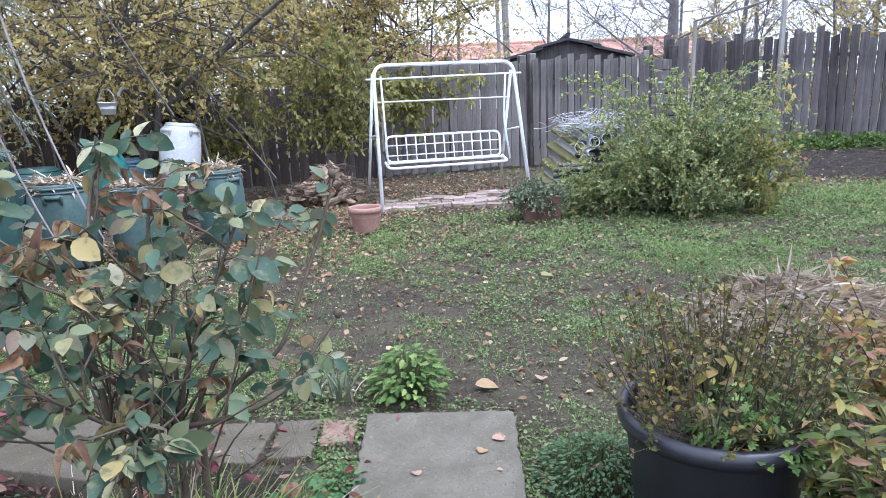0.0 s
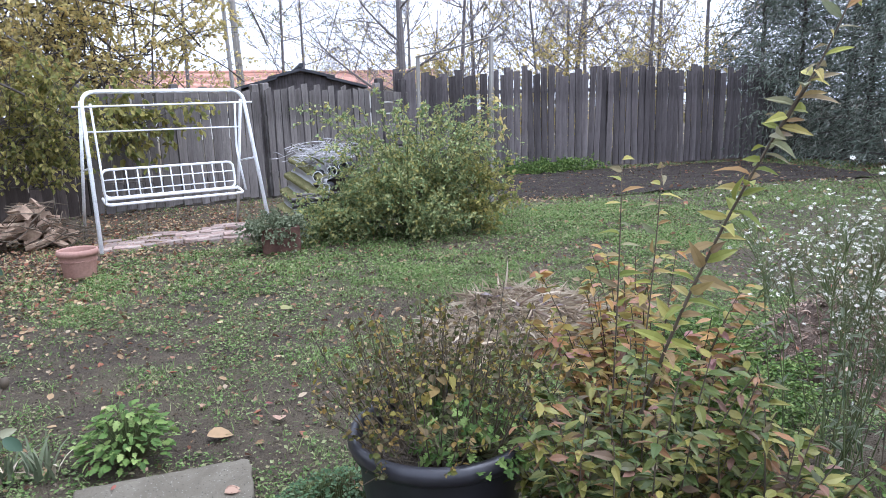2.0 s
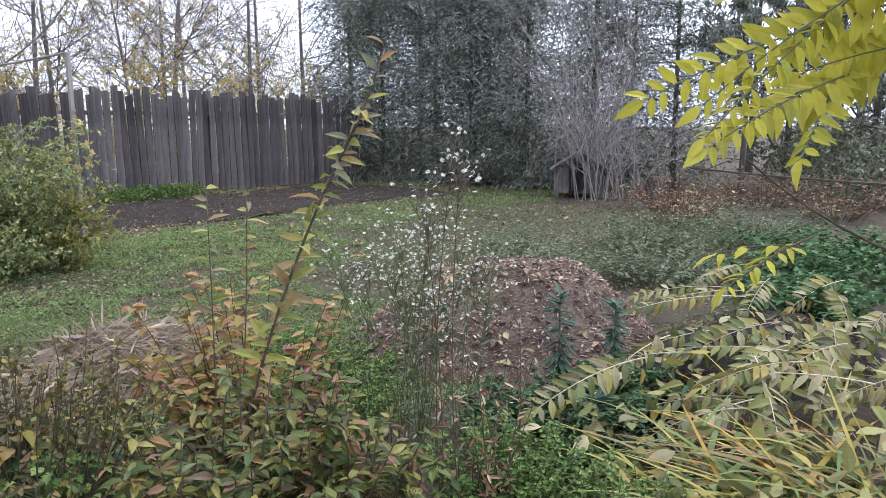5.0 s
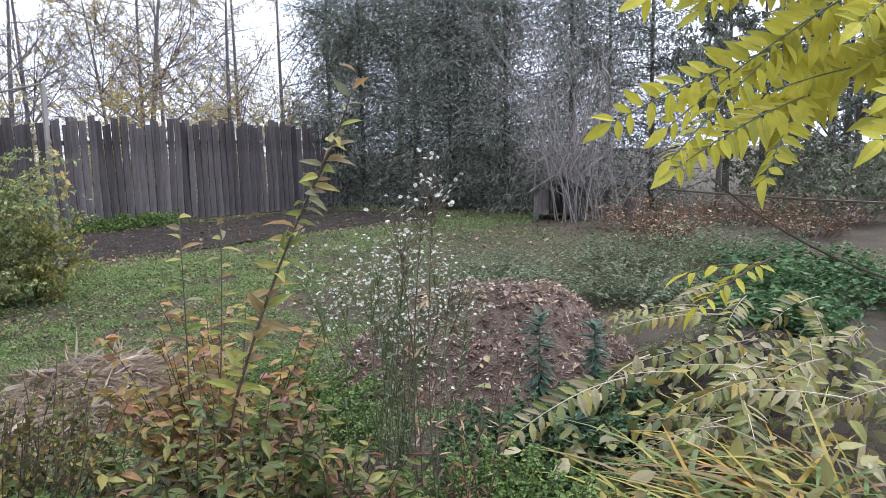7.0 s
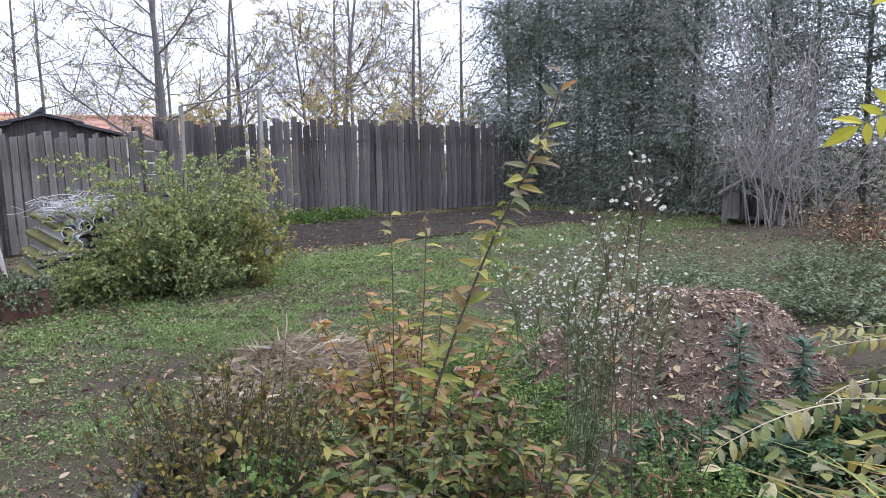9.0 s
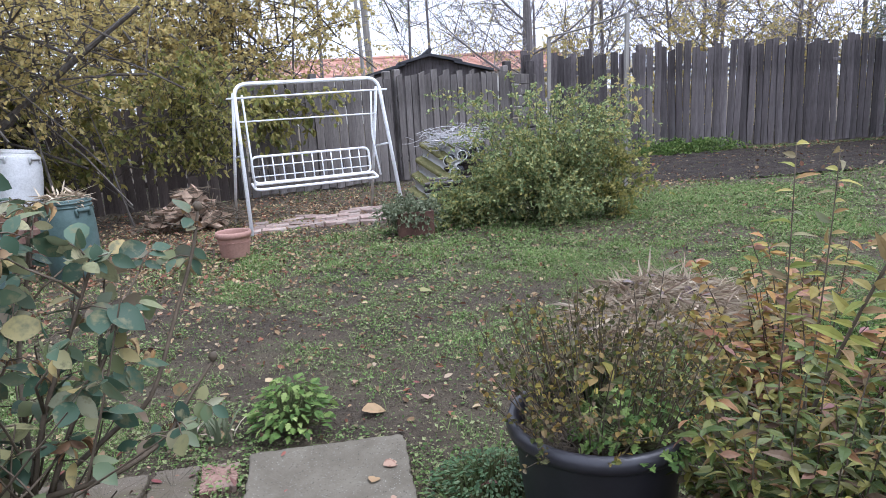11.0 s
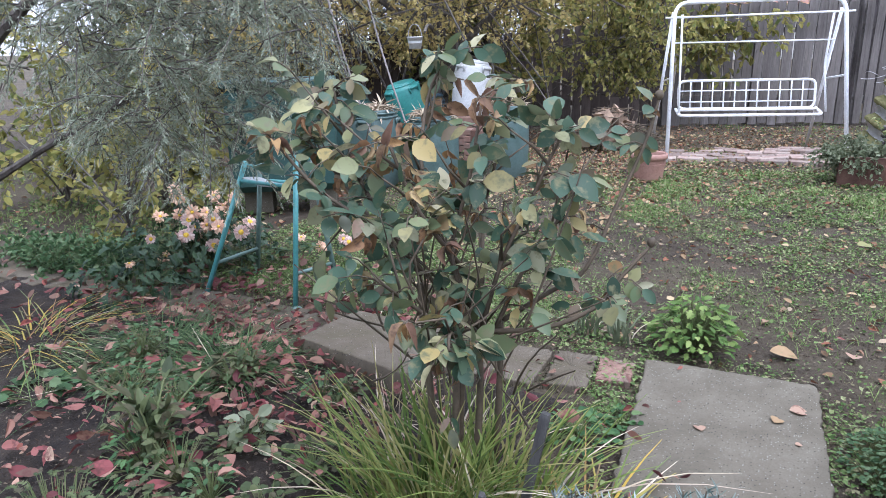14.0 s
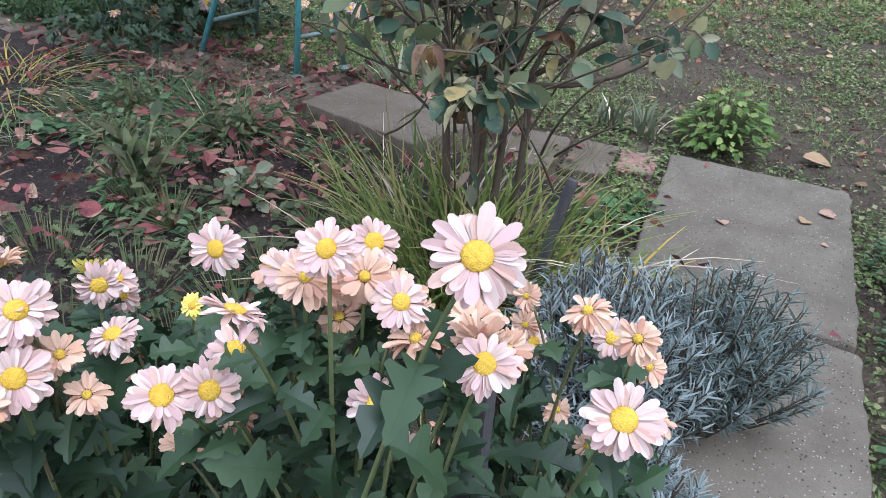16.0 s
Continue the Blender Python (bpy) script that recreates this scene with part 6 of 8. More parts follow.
    part("dead_leaf_mass", dead, foliage("withered_rose_leaves", [(0.2, 0.11, 0.055), (0.27, 0.16, 0.08), (0.14, 0.08, 0.055), (0.34, 0.25, 0.12), (0.3, 0.17, 0.07)], 0.6, 0.25, blotch=(0.1, 0.06, 0.04), scale=50), root, "withered brown leaves still hanging", smooth=True)


rose()


# ---- strap-leaved clumps ----
def clump(name, c, r, n, h, w, material, label, lean=0.35, droop=0.6, seg=4, group="grassy clumps", cat="plant"):
    root = thing(name, (*c, 0), label, cat, group)
    a = Acc()
    q = RNG.normal(0, r * 0.5, (n, 2))
    P = np.column_stack([q + np.array(c), ground_z(q[:, 0] + c[0], q[:, 1] + c[1])])
    az = np.arctan2(q[:, 1], q[:, 0]) + RNG.normal(0, 0.7, n)
    k = int(n * 0.87)
    blades(a, P[:k], h * RNG.uniform(0.55, 1.15, k), w * RNG.uniform(0.6, 1.2, k), lean, droop, seg, az[:k])
    part("blade_mass", a, material, root)
    a = Acc()
    blades(a, P[k:], h * RNG.uniform(0.4, 0.9, n - k), w * 0.8, lean * 1.8, droop * 1.5, seg, az[k:])
    part("dry_blade_mass", a, STRAW, root, "withered straw-coloured blades")
    return root


clump("daylily", (-0.86, 1.36), 0.17, 380, 0.42, 0.0095, LILY_LEAF, "dense clump of long green grassy leaves under the rose", 0.2, 0.4, 6)
clump("daylily", (-0.7, 1.42), 0.14, 170, 0.42, 0.0095, LILY_LEAF, "clump of long green grassy leaves beside the stake", 0.25, 0.5, 5)
clump("daylily", (-0.5, 1.42), 0.1, 130, 0.2, 0.011, STRAP_LEAF, "yellowing strap leaves spilling towards the slab", 0.7, 0.9, 5)
clump("daylily", (-0.8, 1.2), 0.1, 90, 0.24, 0.008, LILY_LEAF, "thin arching grass leaves at the front of the bed", 0.5, 0.8, 5)
clump("grass_tuft", (-1.97, 1.8), 0.12, 700, 0.21, 0.0045, TUFT_LEAF, "tidy tuft of fine green grass", 0.7, 1.25, 5)
clump("grass_tuft", (-2.35, 1.78), 0.22, 800, 0.21, 0.0045, TUFT_LEAF, "loose tuft of fine dark grass", 0.7, 1.25, 5)
clump("grass_tuft", (-2.95, 1.62), 0.2, 170, 0.24, 0.007, STRAP_LEAF, "flattened yellowing strap leaves", 0.9, 1.3, 5)
clump("grass_tuft", (-1.25, 1.75), 0.07, 40, 0.24, 0.004, STRAW, "few dry grass stalks against the raised slab", 0.4, 0.6, 4)
clump("iris", (-0.7, 2.68), 0.05, 22, 0.17, 0.018, GREY_LEAF, "short blue-green iris fans beside the path", 0.2, 0.25, 3)
clump("iris", (-0.86, 2.7), 0.07, 24, 0.15, 0.016, GREY_LEAF, "short blue-green iris fans beside the path", 0.3, 0.35, 3)
clump("iris", (-1.75, 2.55), 0.06, 26, 0.2, 0.016, GREY_LEAF, "short blue-green iris fans near the stool", 0.3, 0.35, 3)
for c, n, h, lab in (((2.3, 0.38), 150, 0.34, "large flattened clump of yellowing strap leaves"), ((2.08, 0.72), 70, 0.28, "flattened yellowing strap leaves"), ((2.55, 0.5), 70, 0.3, "flattened strap leaves with orange streaks")):
    root = thing("daylily", (*c, 0), lab, "plant", "grassy clumps")
    a = Acc()
    P = np.column_stack([c[0] + RNG.normal(0, 0.13, n), c[1] + RNG.normal(0, 0.13, n), RNG.uniform(0.0, 0.1, n)])
    blades(a, P, h * RNG.uniform(0.6, 1.2, n), 0.022 * RNG.uniform(0.6, 1.2, n), 0.9, 0.9, 6, RNG.normal(2.5, 1.0, n))
    part("blade_mass", a, STRAP_LEAF, root)


# ---- parsley-like plant and other low herbs ----
def lobed_plant(name, c, r, h, n, leaf, material, label, z0=0.0, cat="plant", shape=None, group="", splay=0.15):
    root = thing(name, (*c, z0), label, cat, group)
    a, s = Acc(), Acc()
    for i in range(n):
        t = RNG.uniform(0, 6.28)
        rr = r * math.sqrt(RNG.random())
        e = A3(c[0] + rr * math.cos(t), c[1] + rr * math.sin(t), z0 + h * (1.05 - 0.75 * (rr / r) ** 2) * RNG.uniform(0.55, 1.0))
        b = A3(c[0] + splay * rr * math.cos(t), c[1] + splay * rr * math.sin(t), z0)
        tube(s, curve(b, (b + e) / 2 + A3(0, 0, 0.05 * h), e, 4), 0.002, 0.001, 4, cap=False)
        put_leaves(a, [e], A3(math.cos(t), math.sin(t), RNG.uniform(-0.4, 0.5)), RNG.normal(0, 0.3, 3) + A3(0, 0, 1), leaf * RNG.uniform(0.6, 1.2), shape or LOBED)
    part("stem_mass", s, STEM_GREEN, root)
    part("foliage", a, material, root)
    return root


lobed_plant("parsley", (-0.43, 2.72), 0.16, 0.22, 340, 0.04, GREEN_LEAF, "bushy bright green parsley plant beside the slab")
lobed_plant("herb", (-1.75, 1.22), 0.14, 0.13, 120, 0.03, WEED_LEAF, "low bushy green herb in the bed", group="low herbs")
lobed_plant("herb", (-2.42, 1.33), 0.14, 0.09, 40, 0.05, DARK_LEAF, "low dark strawberry-like leaves", shape=ROUND, group="low herbs")
lobed_plant("herb", (-1.52, 1.42), 0.07, 0.12, 40, 0.05, GREY_LEAF, "small pale green seedling", shape=OVAL, group="low herbs")
lobed_plant("herb", (-0.55, 2.05), 0.07, 0.05, 60, 0.024, WEED_LEAF, "low weeds in the gap between the pavers", shape=ROUND, group="low herbs")
lobed_plant("herb", (-0.66, 1.93), 0.13, 0.05, 110, 0.026, WEED_LEAF, "low weeds in the gap between the pavers", shape=ROUND, group="low herbs")
lobed_plant("herb", (0.28, 2.13), 0.22, 0.09, 1000, 0.017, DARK_LEAF, "low green weeds between the slab and the black pot", shape=OVAL, splay=0.85, group="low herbs")
lobed_plant("herb", (0.23, 1.75), 0.14, 0.1, 520, 0.017, DARK_LEAF, "low green weeds between the slab and the black pot", shape=OVAL, group="low herbs")
lobed_plant("herb", (0.22, 1.35), 0.12, 0.1, 200, 0.024, DARK_LEAF, "low dark weeds along the slab", shape=OVAL, group="low herbs")
for k in range(15):
    x, y = RNG.uniform(-2.7, -1.0), RNG.uniform(0.75, 1.75)
    if math.hypot(x + 0.9, y - 1.4) < 0.3:
        continue
    lobed_plant("herb", (x, y), RNG.uniform(0.06, 0.14), RNG.uniform(0.06, 0.15), int(RNG.uniform(30, 80)), RNG.uniform(0.02, 0.034), (HERB_LEAF, DARK_LEAF, HERB_LEAF)[k % 3], "small leafy weed in the flower bed", z0=0.03, shape=(ROUND, OVAL, LOBED)[k % 3], group="low herbs")
for x, y, r, h in ((-1.72, 0.92, 0.17, 0.14), (-1.45, 0.95, 0.16, 0.13), (-1.2, 1.02, 0.14, 0.12), (-1.02, 1.06, 0.13, 0.14), (-1.4, 0.72, 0.18, 0.18), (-1.15, 0.82, 0.15, 0.17), (-1.95, 0.75, 0.18, 0.15), (-0.95, 0.85, 0.13, 0.2)):
    lobed_plant("herb", (x, y), r, h, 80, 0.028, MUM_LEAF if x > -1.3 else HERB_LEAF, "low leafy growth at the front of the flower bed", z0=0.02, shape=SCALLOPED, group="low herbs", splay=0.6)
# sage-like leaning stems
root = thing("sage", (-1.72, 1.22, 0), "leaning sage with long grey-green leaves", "plant")
w, a = Acc(), Acc()
for i in range(9):
    e = A3(-1.72 + RNG.uniform(-0.22, 0.1), 1.2 + RNG.uniform(-0.1, 0.3), RNG.uniform(0.12, 0.32))
    c = curve((-1.68, 1.2, 0), (-1.7, 1.22, 0.2), e, 6)
    tube(w, c, 0.004, 0.002, 5)
    lp, ld = along(c, 14, 0.3, 1)
    put_leaves(a, lp, ld + RNG.normal(0, 0.6, (14, 3)), RNG.normal(0, 0.4, (14, 3)) + A3(0, 0, 1), RNG.uniform(0.04, 0.075, 14), LANCE, 1.3)
part("stem_mass", w, STEM_GREEN, root)
part("foliage", a, HERB_LEAF, root)


# ---- lavender ----
def lavender(c, r, h, n, material, label):
    root = thing("lavender", (*c, 0), label, "lavender", "lavender bushes")
    w, a = Acc(), Acc()
    k = 30
    for i in range(n):
        t = RNG.uniform(0, 6.28)
        rr = r * math.sqrt(RNG.random())
        e = A3(c[0] + rr * math.cos(t), c[1] + rr * math.sin(t), h * (1 - 0.5 * (rr / r) ** 2) * RNG.uniform(0.7, 1.05) + 0.03)
        b = A3(c[0] + 0.35 * rr * math.cos(t), c[1] + 0.35 * rr * math.sin(t), 0)
        pts = curve(b, (b + e) / 2 - A3(0, 0, 0.02), e, 6)
        tube(w, pts, 0.0026, 0.0012, 4, cap=False)
        lp, ld = along(pts, k, 0.45, 1.0)
        side = unit(np.cross(ld, rand_dirs(k)))
        put_leaves(a, lp, ld * 0.75 + side * 0.75 + A3(0, 0, 0.15), ld - side * 0.5, RNG.uniform(0.018, 0.038, k), NARROW, RNG.uniform(0.45, 0.7, k), RNG.uniform(-0.5, 1.6, k))
    part("stem_mass", w, STEM_BROWN, root)
    part("foliage", a, material, root)


lavender((-0.4, 1.12), 0.2, 0.36, 330, LAVENDER, "silver-grey lavender bush beside the slab")
lavender((-0.23, 1.28), 0.19, 0.3, 170, GREY_LAVENDER, "greener woody lavender bush spreading over the slab")
lavender((-0.3, 0.86), 0.15, 0.24, 200, LAVENDER, "low silver-grey lavender at the edge of the slab")


# ---- chrysanthemums ----
def bloom(c, d, size, petalmat, root, faded=False):
    """One flower head: two rings of petals round a domed disc."""
    d = unit(np.asarray(d, float))
    s = unit(np.cross(d, (0.3, 0.1, 1)))
    u = np.cross(s, d)
    a = Acc()
    for n, ln, tilt in ((17, 0.54, -0.12), (16, 0.51, 0.1), (12, 0.42, 0.32)):
        t = np.arange(n) * 2 * np.pi / n + RNG.uniform(0, 1) + RNG.normal(0, 0.06, n)
        rad = np.cos(t)[:, None] * s + np.sin(t)[:, None] * u
        tl = (tilt if not faded else RNG.uniform(-0.9, 0.6)) + RNG.normal(0, 0.22 if not faded else 0.4, n)
        D = rad + d * tl[:, None]
        put_leaves(a, c + rad * size * 0.12, D, np.tile(d, (n, 1)), size * ln * 0.88 * RNG.uniform(0.75, 1.15, n), PETAL_SHAPE, RNG.uniform(0.85, 1.25, n), RNG.uniform(-0.6, 2.8, n))
    ob = part("flower_head", a, petalmat, root)
    g = Acc()
    k0 = RNG.uniform(1.1, 1.35) if not faded else 0.7
    lathe_pts = [(0.165 * k0, -0.02), (0.17 * k0, 0.03), (0.14 * k0, 0.075), (0.08 * k0, 0.1), (0.0, 0.105)]
    k = 14
    v, q = [], []
    for r, z in lathe_pts:
        for i in range(k):
            t = 2 * math.pi * i / k
            v.append(c + (s * math.cos(t) + u * math.sin(t)) * r * size + d * z * size)
    for l in range(4):
        q += [(l * k + i, l * k + (i + 1) % k, l * k + k + (i + 1) % k, l * k + k + i) for i in range(k)]
    g.add(v, q)
    me = g.mesh("disc", root.matrix_world.translation, True)
    me.materials.append(DISC)
    dc = new("disc", me)
    dc.parent = ob


PETAL_SHAPE = leaf_shape([(0.25, 0.1), (0.55, 0.155), (0.8, 0.16), (0.95, 0.1)], 0.4, 0.14)


def mum(name, base, blooms, label, leaves, spread, h, size=0.041, mat=None):
    root = thing(name, base, label, "chrysanthemum", "chrysanthemums")
    w, a = Acc(), Acc()
    base = A3(*base)
    extra = [(b[0] + RNG.normal(0, 0.025), b[1] + RNG.uniform(0.02, 0.06), b[2] - RNG.uniform(0.02, 0.06), RNG.uniform(0.03, 0.036), 1) for b in blooms if len(b) < 4 and RNG.random() < 0.5]
    for i, b in enumerate(list(blooms) + extra):
        c = A3(*b[:3])
        sz = b[3] if len(b) > 3 else size
        kind = b[4] if len(b) > 4 else 0
        d = unit(unit(A3(-0.2, 0.15, 1.1) - c) * 0.8 + A3(0, 0, 0.1 if kind == 0 else 0.25) + RNG.normal(0, (0.02 if i == 0 else 0.28) if kind == 0 else 0.45, 3))
        s = base + RNG.normal(0, 1, 3) * A3(0.06, 0.05, 0)
        s[2] = 0
        tube(w, curve(s, A3(s[0] * 0.5 + c[0] * 0.5, s[1] * 0.5 + c[1] * 0.5, c[2] * 0.75), c - d * 0.008, 8), 0.003, 0.0016, 5)
        sc = curve(s, A3(s[0] * 0.5 + c[0] * 0.5, s[1] * 0.5 + c[1] * 0.5, c[2] * 0.75), c - d * 0.008, 8)
        lp, ld = along(sc, 9, 0.35, 0.93)
        for p, g in zip(lp, ld):
            put_leaves(a, [p], rand_dirs(1)[0] * A3(1, 1, 0.4) + g * 0.3, RNG.normal(0, 0.35, 3) + A3(0, 0, 1), RNG.uniform(0.03, 0.052), SCALLOPED, RNG.uniform(0.8, 1.15), RNG.uniform(0.5, 3.0))
        bloom(c, d, sz, mat or (PETAL, FADED_PETAL, YELLOW_PETAL)[kind], root, faded=kind == 1)
    for i in range(leaves):
        t = RNG.uniform(0, 6.28)
        rr = spread * math.sqrt(RNG.random())
        z = h * RNG.uniform(0.1, 1.0) * (1.1 - 0.4 * rr / spread)
        p = A3(base[0] + rr * math.cos(t), base[1] + rr * math.sin(t), z)
        if i % 5 == 0:
            tube(w, curve(base + A3(0.3 * rr * math.cos(t), 0.3 * rr * math.sin(t), -base[2]), base + A3(0.6 * rr * math.cos(t), 0.6 * rr * math.sin(t), z * 0.6 - base[2]), p, 5), 0.003, 0.0015, 5)
        put_leaves(a, [p], A3(math.cos(t), math.sin(t), RNG.uniform(-0.5, 0.4)) + RNG.normal(0, 0.4, 3), RNG.normal(0, 0.35, 3) + A3(0, -0.1, 1), RNG.uniform(0.034, 0.068), SCALLOPED, RNG.uniform(0.8, 1.15), RNG.uniform(0.5, 3.0))
    part("stem_mass", w, STEM_GREEN, root)
    part("foliage", a, MUM_LEAF, root)
    return root


mum("chrysanthemum", (-0.5, 0.5, 0), [
    (-0.361, 0.444, 0.781, 0.049), (-0.626, 0.502, 0.662), (-0.52, 0.418, 0.695), (-0.499, 0.49, 0.713), (-0.524, 0.587, 0.66), (-0.464, 0.536, 0.651), (-0.37, 0.493, 0.664), (-0.463, 0.499, 0.572), (-0.586, 0.471, 0.592), (-0.553, 0.413, 0.611), (-0.574, 0.388, 0.615),
    (-0.531, 0.502, 0.669, 0.042, 1), (-0.527, 0.563, 0.63, 0.04, 1), (-0.444, 0.527, 0.629, 0.042, 1), (-0.408, 0.556, 0.642, 0.042, 1), (-0.529, 0.54, 0.606, 0.04, 1), (-0.602, 0.476, 0.498, 0.04, 1), (-0.683, 0.468, 0.421, 0.038, 1), (-0.59, 0.53, 0.64, 0.036, 1), (-0.55, 0.56, 0.65, 0.038, 1), (-0.5, 0.575, 0.63, 0.038, 1), (-0.545, 0.535, 0.64, 0.042, 1), (-0.505, 0.545, 0.655, 0.042, 1), (-0.56, 0.515, 0.655, 0.04, 0), (-0.48, 0.56, 0.64, 0.04, 1), (-0.39, 0.53, 0.65, 0.04, 1), (-0.43, 0.56, 0.61, 0.038, 1)],
    "pale pink chrysanthemum in full bloom at the front of the bed", 560, 0.3, 0.5)
mum("chrysanthemum", (-0.34, 0.7, 0), [(-0.27, 0.467, 0.689), (-0.341, 0.643, 0.625, 0.042, 1), (-0.336, 0.772, 0.506, 0.04, 0), (-0.302, 0.703, 0.569, 0.042, 1), (-0.296, 0.826, 0.442, 0.04, 1), (-0.269, 0.789, 0.396, 0.038, 1), (-0.448, 0.805, 0.454, 0.036, 1), (-0.432, 0.798, 0.439, 0.036, 0), (-0.527, 0.653, 0.34, 0.034, 0), (-0.494, 0.683, 0.35, 0.032, 1), (-0.532, 0.618, 0.317, 0.036, 1), (-0.379, 0.761, 0.384, 0.034, 1), (-0.332, 0.747, 0.361, 0.032, 1), (-0.45, 0.8, 0.5, 0.034, 1)],
    "fading peach chrysanthemum leaning over the lavender", 110, 0.16, 0.4)
mum("chrysanthemum", (-0.85, 0.45, 0), [(-0.653, 0.351, 0.683), (-0.636, 0.328, 0.648), (-0.73, 0.391, 0.571), (-0.799, 0.497, 0.56, 0.04), (-0.838, 0.543, 0.505, 0.038), (-0.824, 0.514, 0.466, 0.038), (-0.82, 0.53, 0.54, 0.036), (-0.81, 0.5, 0.44, 0.034, 1), (-0.69, 0.34, 0.6, 0.04),
    (-0.711, 0.331, 0.736), (-0.86, 0.43, 0.62, 0.042), (-0.666, 0.348, 0.685), (-0.712, 0.334, 0.665), (-0.7, 0.37, 0.64, 0.042), (-0.6, 0.262, 0.7), (-0.734, 0.339, 0.619, 0.042, 1), (-0.739, 0.303, 0.607), (-0.762, 0.364, 0.671, 0.042), (-0.708, 0.444, 0.573, 0.04)],
    "pale pink chrysanthemum with clustered heads", 420, 0.27, 0.46)
mum("chrysanthemum", (-1.05, 0.68, 0), [(-1.12, 0.68, 0.36, 0.042, 2), (-0.95, 0.72, 0.33, 0.036, 2), (-0.8, 0.62, 0.3, 0.036, 1)], "yellow chrysanthemum with few heads", 150, 0.2, 0.26)
peach = []
for i in range(34):
    peach.append((-3.0 + RNG.normal(0, 0.15), 2.75 + RNG.normal(0, 0.12), 0.27 + RNG.normal(0, 0.09), 0.072, int(RNG.random() < 0.7)))
for i in range(9):
    peach.append((-2.38 + RNG.normal(0, 0.09), 3.0 + RNG.normal(0, 0.1), 0.16 + RNG.normal(0, 0.04), 0.055, int(RNG.random() < 0.5)))
mum("chrysanthemum", (-3.1, 2.7, 0), peach, "peach-coloured chrysanthemums behind the stool", 420, 0.42, 0.3)
mum("chrysanthemum", (-3.05, 2.22, 0), [(-2.95, 2.15, 0.2, 0.05, 1), (-2.9, 2.25, 0.3, 0.045, 0)], "dark green chrysanthemum beside the leafy path", 200, 0.26, 0.27)
root = thing("ground_ivy", (-3.7, 2.3, 0), "dark low ivy edging the path", "ivy")
leafy(root, (-3.7, 2.35, 0), (-3.75, 2.4, 0.06), (0.8, 0.22, 0.1), 70, 7, 7, 0.032, DARK_LEAF, STEM_GREEN, r0=0.004, tw_len=0.12, start=(0, 0.1))

# ---- plant in the black pot ----
root = thing("potted_shrub", (0.545, 1.87, 0.32), "twiggy small-leaved plant turning yellow in the black pot", "potted plant")
w, a = Acc(), Acc()
PP, DD = [], []
for i in range(120):
    t, rr = RNG.uniform(0, 6.28), 0.19 * math.sqrt(RNG.random())
    b = A3(0.545 + rr * math.cos(t), 1.87 + rr * math.sin(t), 0.31)
    e = b + A3(math.cos(t) * RNG.uniform(0, 0.22), math.sin(t) * RNG.uniform(0, 0.22), RNG.uniform(0.1, 0.42))
    c = curve(b, (b + e) / 2 + RNG.normal(0, 0.02, 3), e, 6)
    tube(w, c, 0.0026, 0.0012, 4, cap=False)
    n = 10
    lp, ld = along(c, n, 0.45, 1.0)
    PP.append(lp + RNG.normal(0, 0.006, lp.shape))
    DD.append(ld * 0.4 + RNG.normal(0, 0.7, (n, 3)))
    for q, d in zip(*along(c, 2, 0.4, 0.9)):
        e2 = q + unit(d + RNG.normal(0, 0.5, 3)) * RNG.uniform(0.05, 0.14)
        tube(w, [q, e2], 0.0015, 0.0008, 3, cap=False)
        lp, ld = along(np.array([q, e2]), 9)
        PP.append(lp)
        DD.append(ld * 0.4 + RNG.normal(0, 0.7, (9, 3)))
P, D = np.concatenate(PP), np.concatenate(DD)
put_leaves(a, P, D, RNG.normal(0, 0.5, P.shape) + A3(0, 0, 0.8), RNG.uniform(0.01, 0.022, len(P)), SIMPLE, 1.15)
part("stem_mass", w, STEM_BROWN, root)
part("foliage", a, POT_LEAF, root)
lobed_plant("pot_weed", (0.63, 1.8), 0.18, 0.16, 300, 0.032, GREEN_LEAF, "fresh green lobed weed growing over the pot rim", z0=0.31, shape=SCALLOPED)
lobed_plant("pot_weed", (0.56, 1.98), 0.13, 0.22, 60, 0.055, POT_LEAF, "yellowing broad leaves at the back of the pot", z0=0.31, shape=OVAL)
root = thing("dry_stalks", (0.47, 1.85, 0.31), "tangle of dry reddish stalks in the pot", "dead stalks")
a = Acc()
for i in range(60):
    p = A3(0.45, 1.83, 0.33) + RNG.normal(0, 1, 3) * A3(0.06, 0.06, 0.015)
    d = rand_dirs(1)[0] * A3(1, 1, 0.3)
    tube(a, curve(p - d * 0.06, p + RNG.normal(0, 0.02, 3), p + d * 0.08 + A3(0, 0, 0.03), 5), 0.002, 0.001, 4)
part("stalk_mass", a, STEM_BROWN, root)


